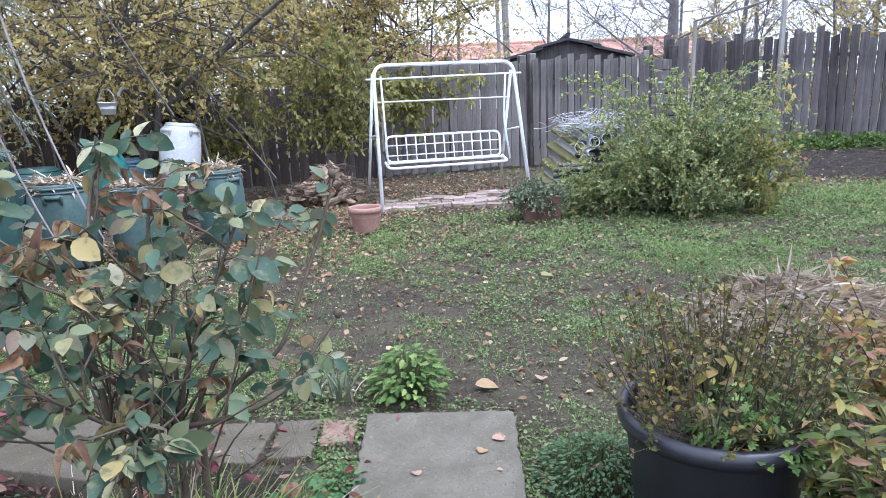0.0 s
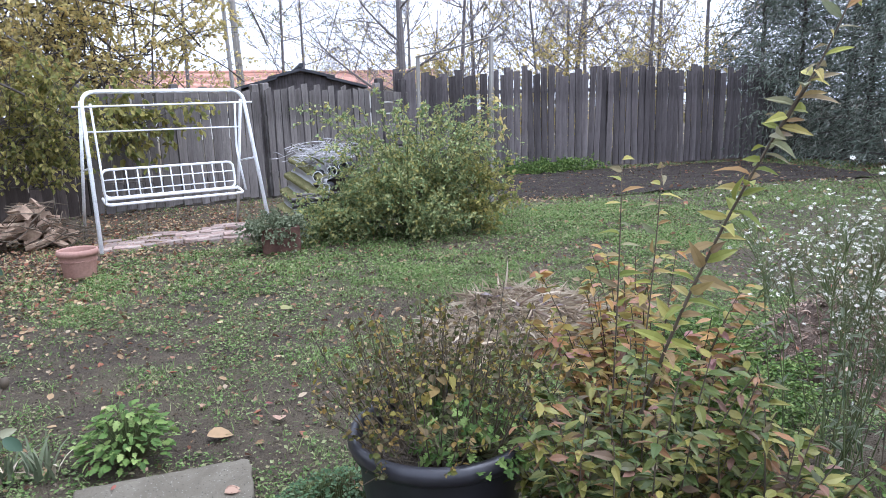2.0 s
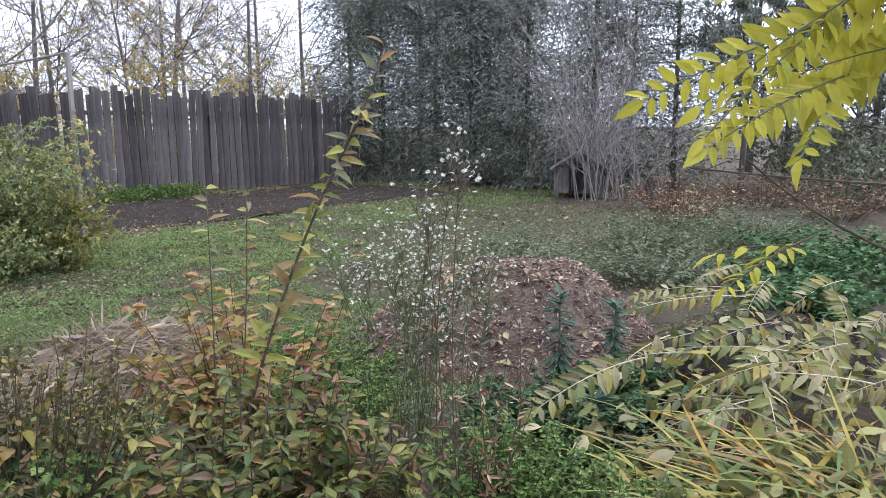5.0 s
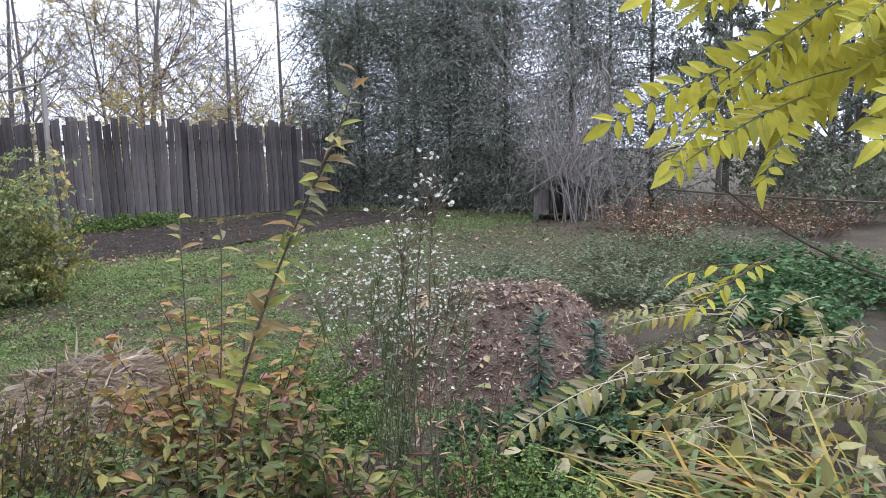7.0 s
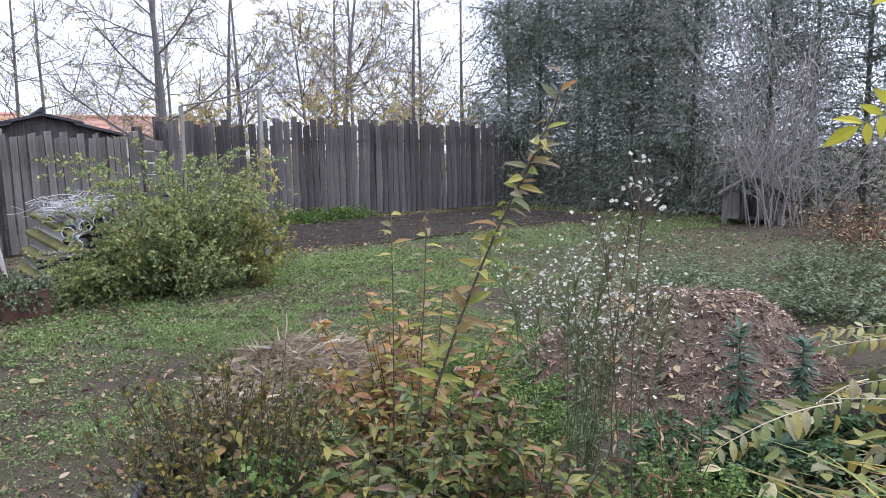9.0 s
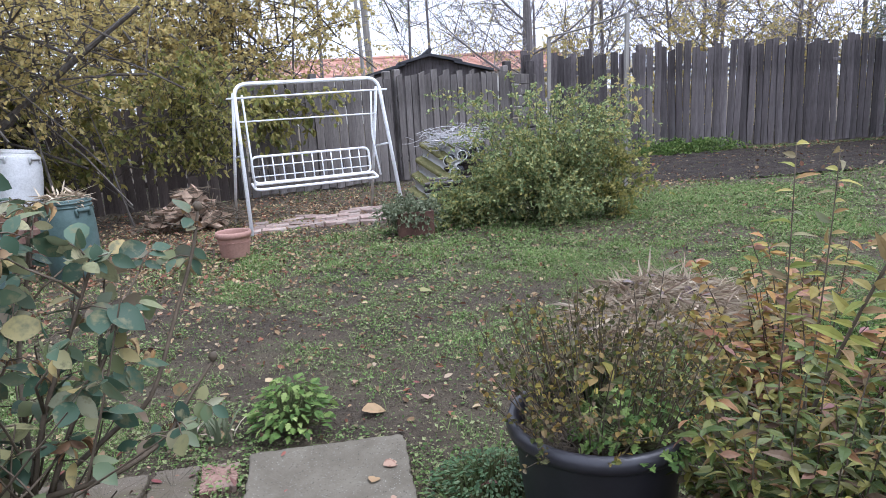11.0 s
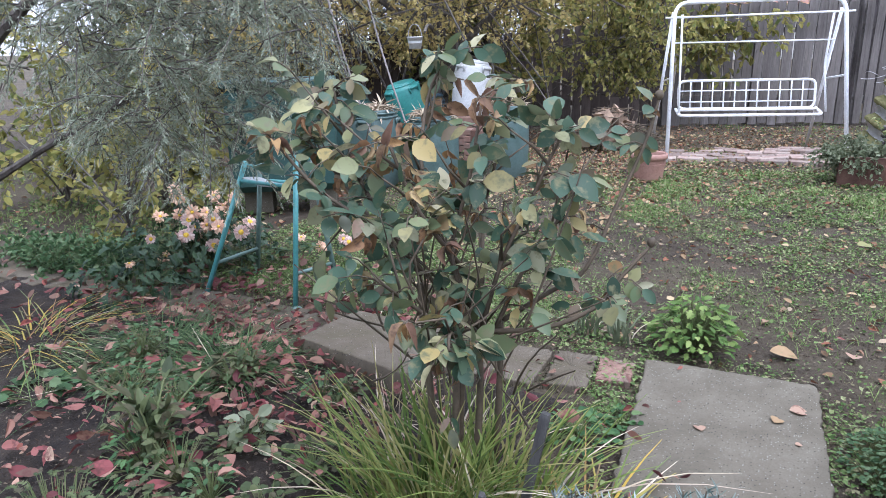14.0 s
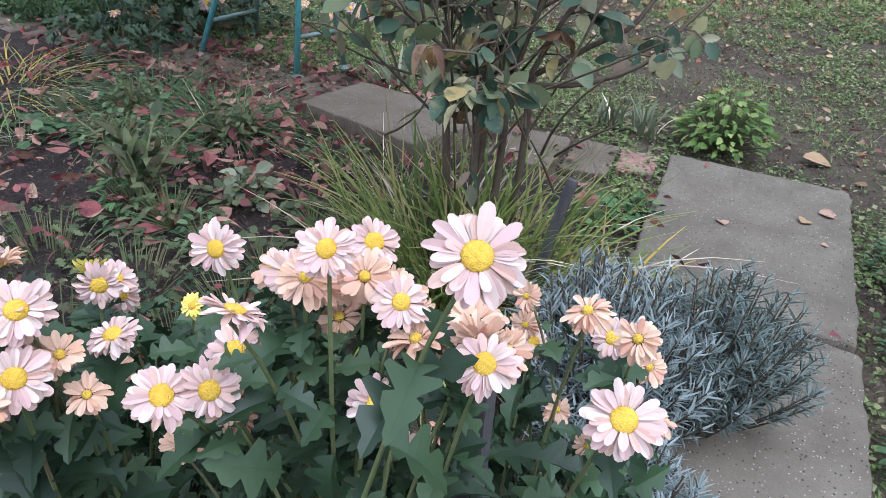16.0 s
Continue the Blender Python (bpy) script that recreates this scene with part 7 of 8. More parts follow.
# ---- shrubs with lance-shaped leaves turning red and yellow ----
def whip_shrub(name, c, r, n, hmin, hmax, leaf, material, label, per=34, lean=(0, 0), shape=LANCE, lw=1.5, stem=None, cat="shrub", lo=0.15, group=""):
    root = thing(name, (*c, 0), label, cat, group)
    w, PP, DD, UU, a = Acc(), [], [], [], Acc()
    for i in range(n):
        t, rr = RNG.uniform(0, 6.28), r * math.sqrt(RNG.random())
        o = A3(math.cos(t), math.sin(t), 0)
        b = A3(*c, 0) + o * rr * 0.35
        h = RNG.uniform(hmin, hmax) * (1.08 - 0.4 * rr / r)
        e = A3(*c, 0) + o * rr + A3(lean[0], lean[1], h)
        cu = curve(b, (b + e) / 2 + A3(0, 0, 0.1 * h) + RNG.normal(0, 0.07 * h, 3), e, 7)
        tube(w, cu, 0.0032, 0.0014, 5, cap=False)
        lp, ld = along(cu, per, lo, 1.0)
        t2 = RNG.uniform(0, 6.28, per)
        out = np.column_stack([np.cos(t2), np.sin(t2), RNG.uniform(-0.55, 0.35, per)])
        PP.append(lp)
        DD.append(out + ld * 0.35)
        UU.append(RNG.normal(0, 0.4, (per, 3)) + A3(0, 0, 1))
    P, D, U = np.concatenate(PP), np.concatenate(DD), np.concatenate(UU)
    put_leaves(a, P, D, U, leaf * RNG.uniform(0.55, 1.15, len(P)), shape, lw)
    part("stem_mass", w, stem or STEM_BROWN, root)
    part("foliage", a, material, root)
    return root


whip_shrub("peony_shrub", (0.98, 1.5), 0.4, 70, 0.3, 0.74, 0.052, SHRUB_LEAF, "leafy shrub with lance-shaped leaves turning yellow and red", 44, lw=1.3, group="turning shrubs")
whip_shrub("peony_shrub", (1.22, 1.42), 0.32, 52, 0.26, 0.64, 0.05, SHRUB_LEAF, "leafy shrub with lance-shaped leaves, greener inside", 44, lw=1.3, group="turning shrubs")
whip_shrub("peony_shrub", (0.85, 1.15), 0.26, 56, 0.3, 0.5, 0.054, SHRUB_LEAF, "low leafy shrub at the front of the bed", 44, lw=1.3, group="turning shrubs")
whip_shrub("peony_shrub", (0.8, 1.5), 0.16, 30, 0.38, 0.56, 0.052, SHRUB_LEAF, "leafy shoots leaning against the black pot", 40, lw=1.3, group="turning shrubs")
whip_shrub("red_sapling", (1.42, 2.25), 0.44, 40, 0.4, 0.92, 0.062, foliage("olive_and_orange_leaves", [(0.28, 0.23, 0.06), (0.36, 0.18, 0.065), (0.2, 0.2, 0.06), (0.34, 0.27, 0.08), (0.3, 0.14, 0.085), (0.2, 0.21, 0.06), (0.3, 0.16, 0.15), (0.46, 0.28, 0.1)], 0.5, 0.3, scale=25), "loose sapling with olive, orange and mauve leaves", 40, lw=1.5, lo=0.12)
whip_shrub("low_shrub", (1.75, 1.2), 0.36, 150, 0.12, 0.38, 0.02, GREEN_LEAF, "dark green leafy growth below the asters", 50, shape=SIMPLE, lw=1.1, stem=STEM_GREEN, group="low green growth")
whip_shrub("low_shrub", (2.25, 1.4), 0.45, 120, 0.1, 0.3, 0.03, DARK_LEAF, "dark ivy-like leaves before the heap", 44, shape=SIMPLE, lw=1.1, stem=STEM_GREEN, group="low green growth")
whip_shrub("low_shrub", (1.68, 0.8), 0.4, 190, 0.1, 0.34, 0.018, GREEN_LEAF, "fresh green low leaves at the front of the bed", 40, shape=SIMPLE, lw=1.1, stem=STEM_GREEN, group="low green growth")
whip_shrub("low_shrub", (1.75, 2.25), 0.4, 150, 0.1, 0.3, 0.022, GREEN_LEAF, "bright green chickweed behind the shrubs", 44, shape=SIMPLE, lw=1.1, stem=STEM_GREEN, group="low green growth")
whip_shrub("low_shrub", (2.15, 2.75), 0.6, 220, 0.1, 0.26, 0.024, GREEN_LEAF, "bright green chickweed beside the heap", 40, shape=SIMPLE, lw=1.1, stem=STEM_GREEN, group="low green growth")
whip_shrub("low_shrub", (2.75, 1.35), 0.35, 60, 0.08, 0.24, 0.04, DARK_LEAF, "dark ivy-like leaves before the heap", 40, shape=SIMPLE, lw=1.1, stem=STEM_GREEN, group="low green growth")
for c, hh, r in (((5.1, 3.6), 0.4, 0.6), ((6.5, 3.1), 0.5, 0.8), ((4.5, 2.9), 0.42, 0.55), ((7.6, 2.4), 0.55, 0.9), ((5.4, 2.4), 0.35, 0.7)):
    whip_shrub("mugwort", c, r, 120, 0.45 * hh, hh, 0.045, GREY_LEAF, "hazy grey-green mugwort clump", 22, shape=NARROW, lw=2.0, stem=STEM_GREEN, group="mugwort clumps")
for c, r in (((5.8, 1.4), 0.8), ((7.0, 1.5), 0.9), ((6.4, 0.5), 0.8), ((4.7, 1.1), 0.5)):
    whip_shrub("nettle_patch", c, r, 110, 0.12, 0.4, 0.06, WEED_LEAF, "patch of broad bright green leaves", 18, shape=SIMPLE, lw=1.2, stem=STEM_GREEN, group="green patches")
for c in ((9.8, 4.2), (11.2, 3.4), (8.6, 3.6), (10.4, 2.2)):
    whip_shrub("dry_scrub", c, 1.0, 110, 0.3, 0.8, 0.05, LITTER, "dry low scrub with pale brown leaves", 8, shape=SIMPLE, lw=1.0, group="dry scrub")

# the tall sapling shoot
root = thing("peach_sapling", (1.12, 1.88, 0), "tall slender sapling shoot with a few yellow-green leaves", "sapling")
w, a = Acc(), Acc()
main = curve((1.12, 1.9, 0), (1.22, 1.8, 0.7), (1.5, 1.6, 1.33), 14)
tube(w, main, 0.0065, 0.003, 7)
side = curve(main[11], (1.5, 1.6, 1.3), (1.57, 1.58, 1.51), 6)
tube(w, side, 0.004, 0.002, 5)
second = curve((1.1, 1.92, 0), (1.15, 1.95, 0.5), (1.18, 2.0, 1.08), 10)
tube(w, second, 0.0035, 0.0015, 6)
third = curve((1.14, 1.9, 0), (1.3, 2.0, 0.5), (1.36, 2.06, 1.05), 10)
tube(w, third, 0.0035, 0.0015, 6)
for c, n, sz, lo in ((main, 64, 0.1, 0.3), (side, 18, 0.075, 0.05), (second, 22, 0.07, 0.4), (third, 22, 0.07, 0.4)):
    f = np.linspace(lo, 1.0, n) * (len(c) - 1)
    i = np.minimum(f.astype(int), len(c) - 2)
    lp = c[i] + (c[i + 1] - c[i]) * (f - i)[:, None]
    ld = unit(c[i + 1] - c[i])
    t2 = np.arange(n) * 2.4 + RNG.normal(0, 0.3, n)
    out = np.column_stack([np.cos(t2), np.sin(t2), RNG.uniform(-0.35, 0.25, n)])
    put_leaves(a, lp, out + ld * RNG.uniform(0.2, 0.7, (n, 1)), RNG.normal(0, 0.4, (n, 3)) + A3(-0.5, -0.6, 0.7), sz * RNG.uniform(0.6, 1.05, n), LANCE, 1.05, RNG.uniform(0.8, 2.4, n))
part("stem_mass", w, STEM_BROWN, root, smooth=True)
part("foliage", a, foliage("sapling_leaves", [(0.17, 0.2, 0.05), (0.3, 0.3, 0.07), (0.4, 0.36, 0.1), (0.26, 0.16, 0.09), (0.2, 0.22, 0.12), (0.34, 0.2, 0.08)], 0.45, 0.35, scale=25), root)


# ---- white asters ----
def aster(c, n, hmin, hmax, r, heads, label, dry=False):
    root = thing("aster", (*c, 0), label, "aster", "white asters")
    w, f = Acc(), Acc()
    lf = Acc()
    for i in range(n):
        b = A3(*c, 0) + RNG.normal(0, 1, 3) * A3(r * 0.3, r * 0.3, 0)
        t = RNG.uniform(0, 6.28)
        e = b + A3(r * math.cos(t) * RNG.uniform(0.1, 1.0), r * math.sin(t) * RNG.uniform(0.1, 1.0), RNG.uniform(hmin, hmax))
        cu = curve(b, (b + e) / 2 + RNG.normal(0, 0.06, 3), e, 8)
        tube(w, cu, 0.0024, 0.0011, 5)
        lp, ld = along(cu, 16, 0.1, 0.9)
        put_leaves(lf, lp, ld + RNG.normal(0, 0.9, (16, 3)) - A3(0, 0, 0.4), RNG.normal(0, 0.5, (16, 3)) + A3(0, 0, 1), RNG.uniform(0.02, 0.05, 16), NARROW, 1.3)
        for q, d in zip(*along(cu, heads, 0.78 if not dry else 0.84, 1.0)):
            tip = q + unit(d * 0.8 + RNG.normal(0, 0.6, 3) + A3(0, 0, 0.4)) * RNG.uniform(0.04, 0.16)
            tube(w, [q, (q + tip) / 2 + RNG.normal(0, 0.006, 3), tip], 0.0012, 0.0008, 3, cap=False)
            k = 9
            tt = np.arange(k) * 2 * np.pi / k
            nrm = unit(A3(0, 0, 1) + RNG.normal(0, 0.5, 3))
            s = unit(np.cross(nrm, (1, 0.2, 0.1)))
            u = np.cross(s, nrm)
            rad = np.cos(tt)[:, None] * s + np.sin(tt)[:, None] * u
            put_leaves(f, tip + rad * 0.001, rad + nrm * 0.25, np.tile(nrm, (k, 1)), RNG.uniform(0.005, 0.0075), NARROW, 2.0)
    part("stem_mass", w, STEM_BROWN if dry else STEM_GREEN, root)
    part("foliage", lf, GREY_LEAF if not dry else LITTER, root)
    part("flower_mass", f, WHITE_PETAL, root, "tiny white daisy flowers")


aster((1.85, 1.75), 38, 0.55, 0.93, 0.28, 30, "airy white aster clump full of tiny daisies")
aster((1.52, 1.28), 3, 1.05, 1.26, 0.1, 26, "single tall dry stem topped with white asters", dry=True)
aster((1.62, 1.2), 12, 0.45, 0.7, 0.2, 1, "dry aster stems with withered leaves", dry=True)

# ---- spurge spikes ----
for c, h in (((2.63, 1.6), 0.52), ((3.0, 1.52), 0.42), ((2.35, 1.25), 0.22)):
    root = thing("spurge", (*c, 0), "upright spurge with whorled dark blue-green leaves", "spurge", "spurges")
    w, a = Acc(), Acc()
    tube(w, [(*c, 0), (c[0], c[1], h)], 0.006, 0.004, 6)
    n = 130
    z = RNG.uniform(0.25, 1.0, n) * h
    t = RNG.uniform(0, 6.28, n)
    P = np.column_stack([np.full(n, c[0]), np.full(n, c[1]), z])
    put_leaves(a, P, np.column_stack([np.cos(t), np.sin(t), -0.55 + 1.3 * (z / h) ** 3]), A3(0, 0, 1), RNG.uniform(0.06, 0.1, n), NEEDLE, 2.2)
    part("stem", w, STEM_GREEN, root)
    part("foliage", a, foliage("spurge_leaves", [(0.05, 0.085, 0.055), (0.075, 0.12, 0.08), (0.11, 0.155, 0.11)], 0.5, 0.15), root)


# ---- heaps ----
def heap(name, c, r, h, material, label, ang=0.0, seed=1, n=40, cat="heap"):
    u = np.linspace(-1.25, 1.25, n)
    X, Y = np.meshgrid(u, u)
    R = np.sqrt(X ** 2 + Y ** 2)
    Z = h * np.clip(1 - R ** 1.6, -0.3, 1) * (1 + 0.22 * wave(X, Y, 3, seed)) + 0.03 * wave(X, Y, 9, seed + 2) * (R < 1)
    ca, sa = math.cos(ang), math.sin(ang)
    PX = c[0] + ca * X * r[0] - sa * Y * r[1]
    PY = c[1] + sa * X * r[0] + ca * Y * r[1]
    a = Acc()
    ii = (np.arange(n - 1)[:, None] * n + np.arange(n - 1)[None]).ravel()
    a.add(np.stack([PX, PY, Z], -1).reshape(-1, 3), np.stack([ii, ii + 1, ii + n + 1, ii + n], -1))
    root = thing(name, (*c, 0), label, cat)
    part("mound", a, material, root, smooth=True)
    def surf(m, lim=1.0):
        q = RNG.uniform(-1, 1, (m * 2 + 30, 2))
        q = q[(q ** 2).sum(1) < lim][:m]
        R2 = np.sqrt((q ** 2).sum(1))
        z = h * np.clip(1 - R2 ** 1.6, 0, 1) * (1 + 0.22 * wave(q[:, 0], q[:, 1], 3, seed)) + 0.03 * wave(q[:, 0], q[:, 1], 9, seed + 2)
        return np.column_stack([c[0] + ca * q[:, 0] * r[0] - sa * q[:, 1] * r[1], c[1] + sa * q[:, 0] * r[0] + ca * q[:, 1] * r[1], z])
    return root, surf


HEAP = surface("compost_earth", [(0.08, 0.058, 0.042), (0.14, 0.1, 0.075), (0.2, 0.15, 0.11)], 0.95, 7, 50, 1.0, 0.03)
root, surf = heap("compost_heap", (3.2, 2.35), (0.98, 0.6), 0.56, HEAP, "heap of brown garden waste, soil and wood chips", -0.55, 4, cat="compost heap")
a = Acc()
P = surf(12000)
D = rand_dirs(len(P))
D[:, 2] *= 0.4
put_leaves(a, P + A3(0, 0, 0.008), D, A3(0, 0, 1) + RNG.normal(0, 0.3, P.shape), RNG.uniform(0.01, 0.04, len(P)), NARROW, RNG.uniform(0.4, 2.4, len(P)), RNG.uniform(-1.5, 2.5, len(P)))
part("chip_mass", a, foliage("wood_chips", [(0.08, 0.05, 0.04), (0.17, 0.11, 0.08), (0.26, 0.175, 0.13), (0.34, 0.24, 0.18), (0.18, 0.12, 0.09), (0.5, 0.41, 0.32), (0.4, 0.31, 0.24), (0.3, 0.2, 0.15)], 0.85, 0.05, scale=20), root, "brown wood chips and dry stalks")
a = Acc()
for p in surf(240, 0.95):
    box(a, p, (RNG.uniform(0.012, 0.04), RNG.uniform(0.01, 0.03), RNG.uniform(0.008, 0.02)), RNG.uniform(0, 180), tilt=(RNG.uniform(-30, 30), RNG.uniform(-30, 30)), bevel=0.004, jitter=0.004)
tagged(part("clod_mass", a, HEAP, root), kind="stuff")
a = Acc()
P = surf(220)
put_leaves(a, P + A3(0, 0, 0.015), rand_dirs(len(P)) * A3(1, 1, 0.2), A3(0, 0, 1) + RNG.normal(0, 0.3, P.shape), RNG.uniform(0.025, 0.055, len(P)), OVAL)
part("dead_leaf_mass", a, LITTER, root)
a = Acc()
for i in range(7):
    p = surf(1, 0.8)[0]
    box(a, p, (RNG.uniform(0.06, 0.14), RNG.uniform(0.04, 0.08), 0.03), RNG.uniform(0, 180), tilt=(RNG.uniform(-25, 25), RNG.uniform(-25, 25)), bevel=0.012, jitter=0.008)
part("root_mass", a, HEAP, root)

root, surf = heap("straw_heap", (1.5, 3.6), (0.62, 0.42), 0.2, HEAP, "flat heap of dry straw, stalks and dead leaves", 0.4, 7, cat="straw heap")
a = Acc()
P = surf(5200)
D = rand_dirs(len(P))
D[:, 2] *= 0.25
put_leaves(a, P + A3(0, 0, 0.02) - D * 0.06, D, A3(0, 0, 1) + RNG.normal(0, 0.3, P.shape), RNG.uniform(0.08, 0.24, len(P)), NEEDLE, RNG.uniform(0.12, 0.26, len(P)))
part("stalk_mass", a, STRAW, root, "pale dry stalks")
a = Acc()
P = surf(120)
put_leaves(a, P + A3(0, 0, 0.03), rand_dirs(len(P)) * A3(1, 1, 0.3), A3(0, 0, 1) + RNG.normal(0, 0.4, P.shape), RNG.uniform(0.04, 0.085, len(P)), LANCE, 1.5, RNG.uniform(-2, 4, len(P)))
part("dead_leaf_mass", a, foliage("withered_purple_leaves", [(0.1, 0.07, 0.07), (0.17, 0.13, 0.12), (0.22, 0.19, 0.18)], 0.7, 0.15), root)

root, surf = heap("soil_heap", (3.9, 1.15), (0.85, 0.5), 0.22, DARK_SOIL, "low heap of dark crumbly earth with dry roots", -0.3, 9, cat="soil heap")
a = Acc()
for i in range(130):
    p = surf(1)[0]
    d = rand_dirs(1)[0] * A3(1, 1, 0.4)
    tube(a, curve(p - d * 0.1, p + RNG.normal(0, 0.04, 3) + A3(0, 0, 0.05), p + d * 0.15, 5), 0.003, 0.002, 4)
part("root_mass", a, STEM_BROWN, root)


# ---- compound leaves ----
UPV = unit(A3(-0.75, -0.25, 0.6))


def frond(stem, a, p0, p1, sag, pairs, leaf, mat_up=(0, 0, 1), lw=1.25, shape=LANCE):
    """One feather-shaped leaf: a stalk with leaflets in pairs."""
    p0, p1 = A3(*p0), A3(*p1)
    c = curve(p0, (p0 + p1) / 2 + A3(0, 0, sag), p1, 10)
    tube(stem, c, 0.0032, 0.0014, 5, cap=False)
    d = unit(p1 - p0)
    side = unit(np.cross(d, mat_up))
    u = np.linspace(0.22, 0.98, pairs)
    idx = u * 9
    i = np.minimum(idx.astype(int), 8)
    P = c[i] + (c[i + 1] - c[i]) * (idx - i)[:, None]
    for s in (-1, 1):
        D = side * s + d * 0.55 + RNG.normal(0, 0.12, (pairs, 3)) - A3(0, 0, 0.12)
        put_leaves(a, P + d * RNG.normal(0, 0.006, (pairs, 1)), D, A3(*mat_up) + RNG.normal(0, 0.15, (pairs, 3)), leaf * (1 - 0.35 * (u - 0.4) ** 2 * 3) * RNG.uniform(0.85, 1.1, pairs), shape, lw)
    put_leaves(a, [p1], d - A3(0, 0, 0.2), A3(*mat_up), leaf, LANCE, lw)


root = thing("walnut_sapling", (2.05, -0.05, 0), "young tree with long golden feather-shaped leaves", "sapling")
w, a = Acc(), Acc()
tube(w, curve((2.05, -0.05, 0), (2.05, -0.02, 0.9), (1.98, 0.1, 2.1), 12), 0.022, 0.01, 8)
tube(w, curve((2.04, -0.04, 0.9), (2.0, 0.15, 1.3), (1.95, 0.25, 1.75), 8), 0.012, 0.006, 6)
for p0, p1, sag, n in (((1.95, 0.24, 1.5), (1.41, 0.72, 1.27), 0.06, 11), ((1.95, 0.3, 1.36), (1.47, 0.6, 1.17), 0.06, 9), ((1.98, 0.2, 1.66), (1.45, 0.66, 1.53), 0.06, 11), ((1.96, 0.2, 1.72), (1.5, 0.5, 1.62), 0.07, 10),
                       ((1.98, 0.15, 1.4), (1.72, 0.5, 1.33), 0.04, 9), ((2.0, 0.1, 1.3), (1.62, 0.25, 1.22), 0.05, 9), ((1.98, 0.1, 1.9), (1.55, 0.35, 1.85), 0.06, 11), ((2.0, 0.1, 1.2), (1.7, 0.12, 1.12), 0.05, 9), ((1.98, 0.18, 1.55), (1.62, 0.3, 1.45), 0.05, 10)):
    for j in range(3):
        frond(w, a, A3(*p0) + A3(0.05, 0, 0.05) + RNG.normal(0, 0.05, 3) * min(j, 1), A3(*p1) + A3(0.07, -0.04, 0.05) + (A3(0.1, -0.05, 0.02) + RNG.normal(0, 0.05, 3)) * min(j, 1), sag, n + 7, 0.074 - 0.006 * j, unit(UPV + RNG.normal(0, 0.3, 3)), 1.2)
part("stem_mass", w, STEM_GREEN, root)
part("foliage", a, GOLD_LEAF, root)
# leaning whip with a drooping leaf
w, a = Acc(), Acc()
tube(w, curve((2.1, 0.12, 0.9), (1.8, 0.35, 1.0), (1.53, 0.48, 1.2), 8), 0.004, 0.002, 5)
tube(w, curve((2.3, 0.1, 1.1), (1.9, 0.4, 1.13), (1.5, 0.58, 1.18), 8), 0.004, 0.002, 5)
frond(w, a, (1.75, 0.4, 1.02), (1.53, 0.5, 0.93), 0.02, 8, 0.06, lw=0.9)
frond(w, a, (1.72, 0.42, 1.0), (1.62, 0.56, 0.98), 0.02, 3, 0.06)
part("stem_mass", w, STEM_BROWN, root)
part("foliage", a, GOLD_LEAF, root)

root = thing("fallen_fronds", (2.9, 0.95, 0), "fallen pale yellow feather-shaped leaves on the bed", "fallen leaves")
w, a = Acc(), Acc()
for i in range(34):
    x, y = RNG.uniform(2.6, 4.9), RNG.uniform(0.1, 1.6)
    t = RNG.normal(2.7, 0.45)
    z = 0.18 + RNG.uniform(0, 0.16)
    ln = RNG.uniform(0.35, 0.6)
    frond(w, a, (x, y, z), (x + ln * math.cos(t), y + ln * math.sin(t), z - 0.08), 0.06, 10, 0.095, unit(A3(-0.2, -0.3, 1) + RNG.normal(0, 0.35, 3)), 1.2)
n = 620
P = np.column_stack([RNG.uniform(1.85, 4.2, n), RNG.uniform(0.15, 1.35, n), RNG.uniform(0.06, 0.26, n)])
put_leaves(a, P, rand_dirs(n) * A3(1, 1, 0.4), RNG.normal(0, 0.5, (n, 3)) + A3(0, 0, 1), RNG.uniform(0.06, 0.12, n), LANCE, 1.4, RNG.uniform(-1, 3.5, n))
part("stalk_mass", w, STRAW, root)
part("leaflet_mass", a, PALE_LEAF, root)


# ---- lawn, weeds and fallen leaves ----
def scatter(n, x0, x1, y0, y1, keep):
    x, y = RNG.uniform(x0, x1, n), RNG.uniform(y0, y1, n)
    ok = RNG.random(n) < keep(x, y)
    x, y = x[ok], y[ok]
    return np.column_stack([x, y, ground_z(x, y)])


def on_paving(x, y):
    return (x > -0.5 - 0.075 * np.clip(y - 1.62, 0, 1)) & (x < 0.112 - 0.063 * (y - 0.75)) & (y > 0.74) & (y < 2.52)


def lawn_keep(x, y):
    g = 0.75 + 0.35 * (x > 3.2) + 0.9 * wave(x, y, 0.8, 4) + 0.8 * wave(x, y, 2.7, 1) + 0.7 * wave(x, y, 9, 2)
    bare = 1.1 * np.exp(-(((x - 0.5) / 0.85) ** 2 + ((y - 2.85) / 0.62) ** 2)) + 0.6 * np.exp(-(((x - 0.9) / 0.9) ** 2 + ((y - 4.3) / 0.4) ** 2)) + 0.5 * np.exp(-(((x + 0.4) / 0.7) ** 2 + ((y - 3.3) / 0.4) ** 2))
    litter = (x < -1.2) & (y > 4.3)
    bed = (x > 3.3) & (x < 10) & (y > 8.7) & (y < 12.2)
    left = (x < -0.75) & (y < 2.5)
    back = (y > 6.9 + 0.3 * x) & (x < 2.0)
    return np.clip(g, 0.05, 1) * (1 - 0.93 * np.clip(bare, 0, 1)) * np.where(litter, 0.25, 1) * np.where(bed, 0.12, 1) * np.where(left, 0.12, 1) * np.where(back, 0.2, 1) * ~on_paving(x, y)


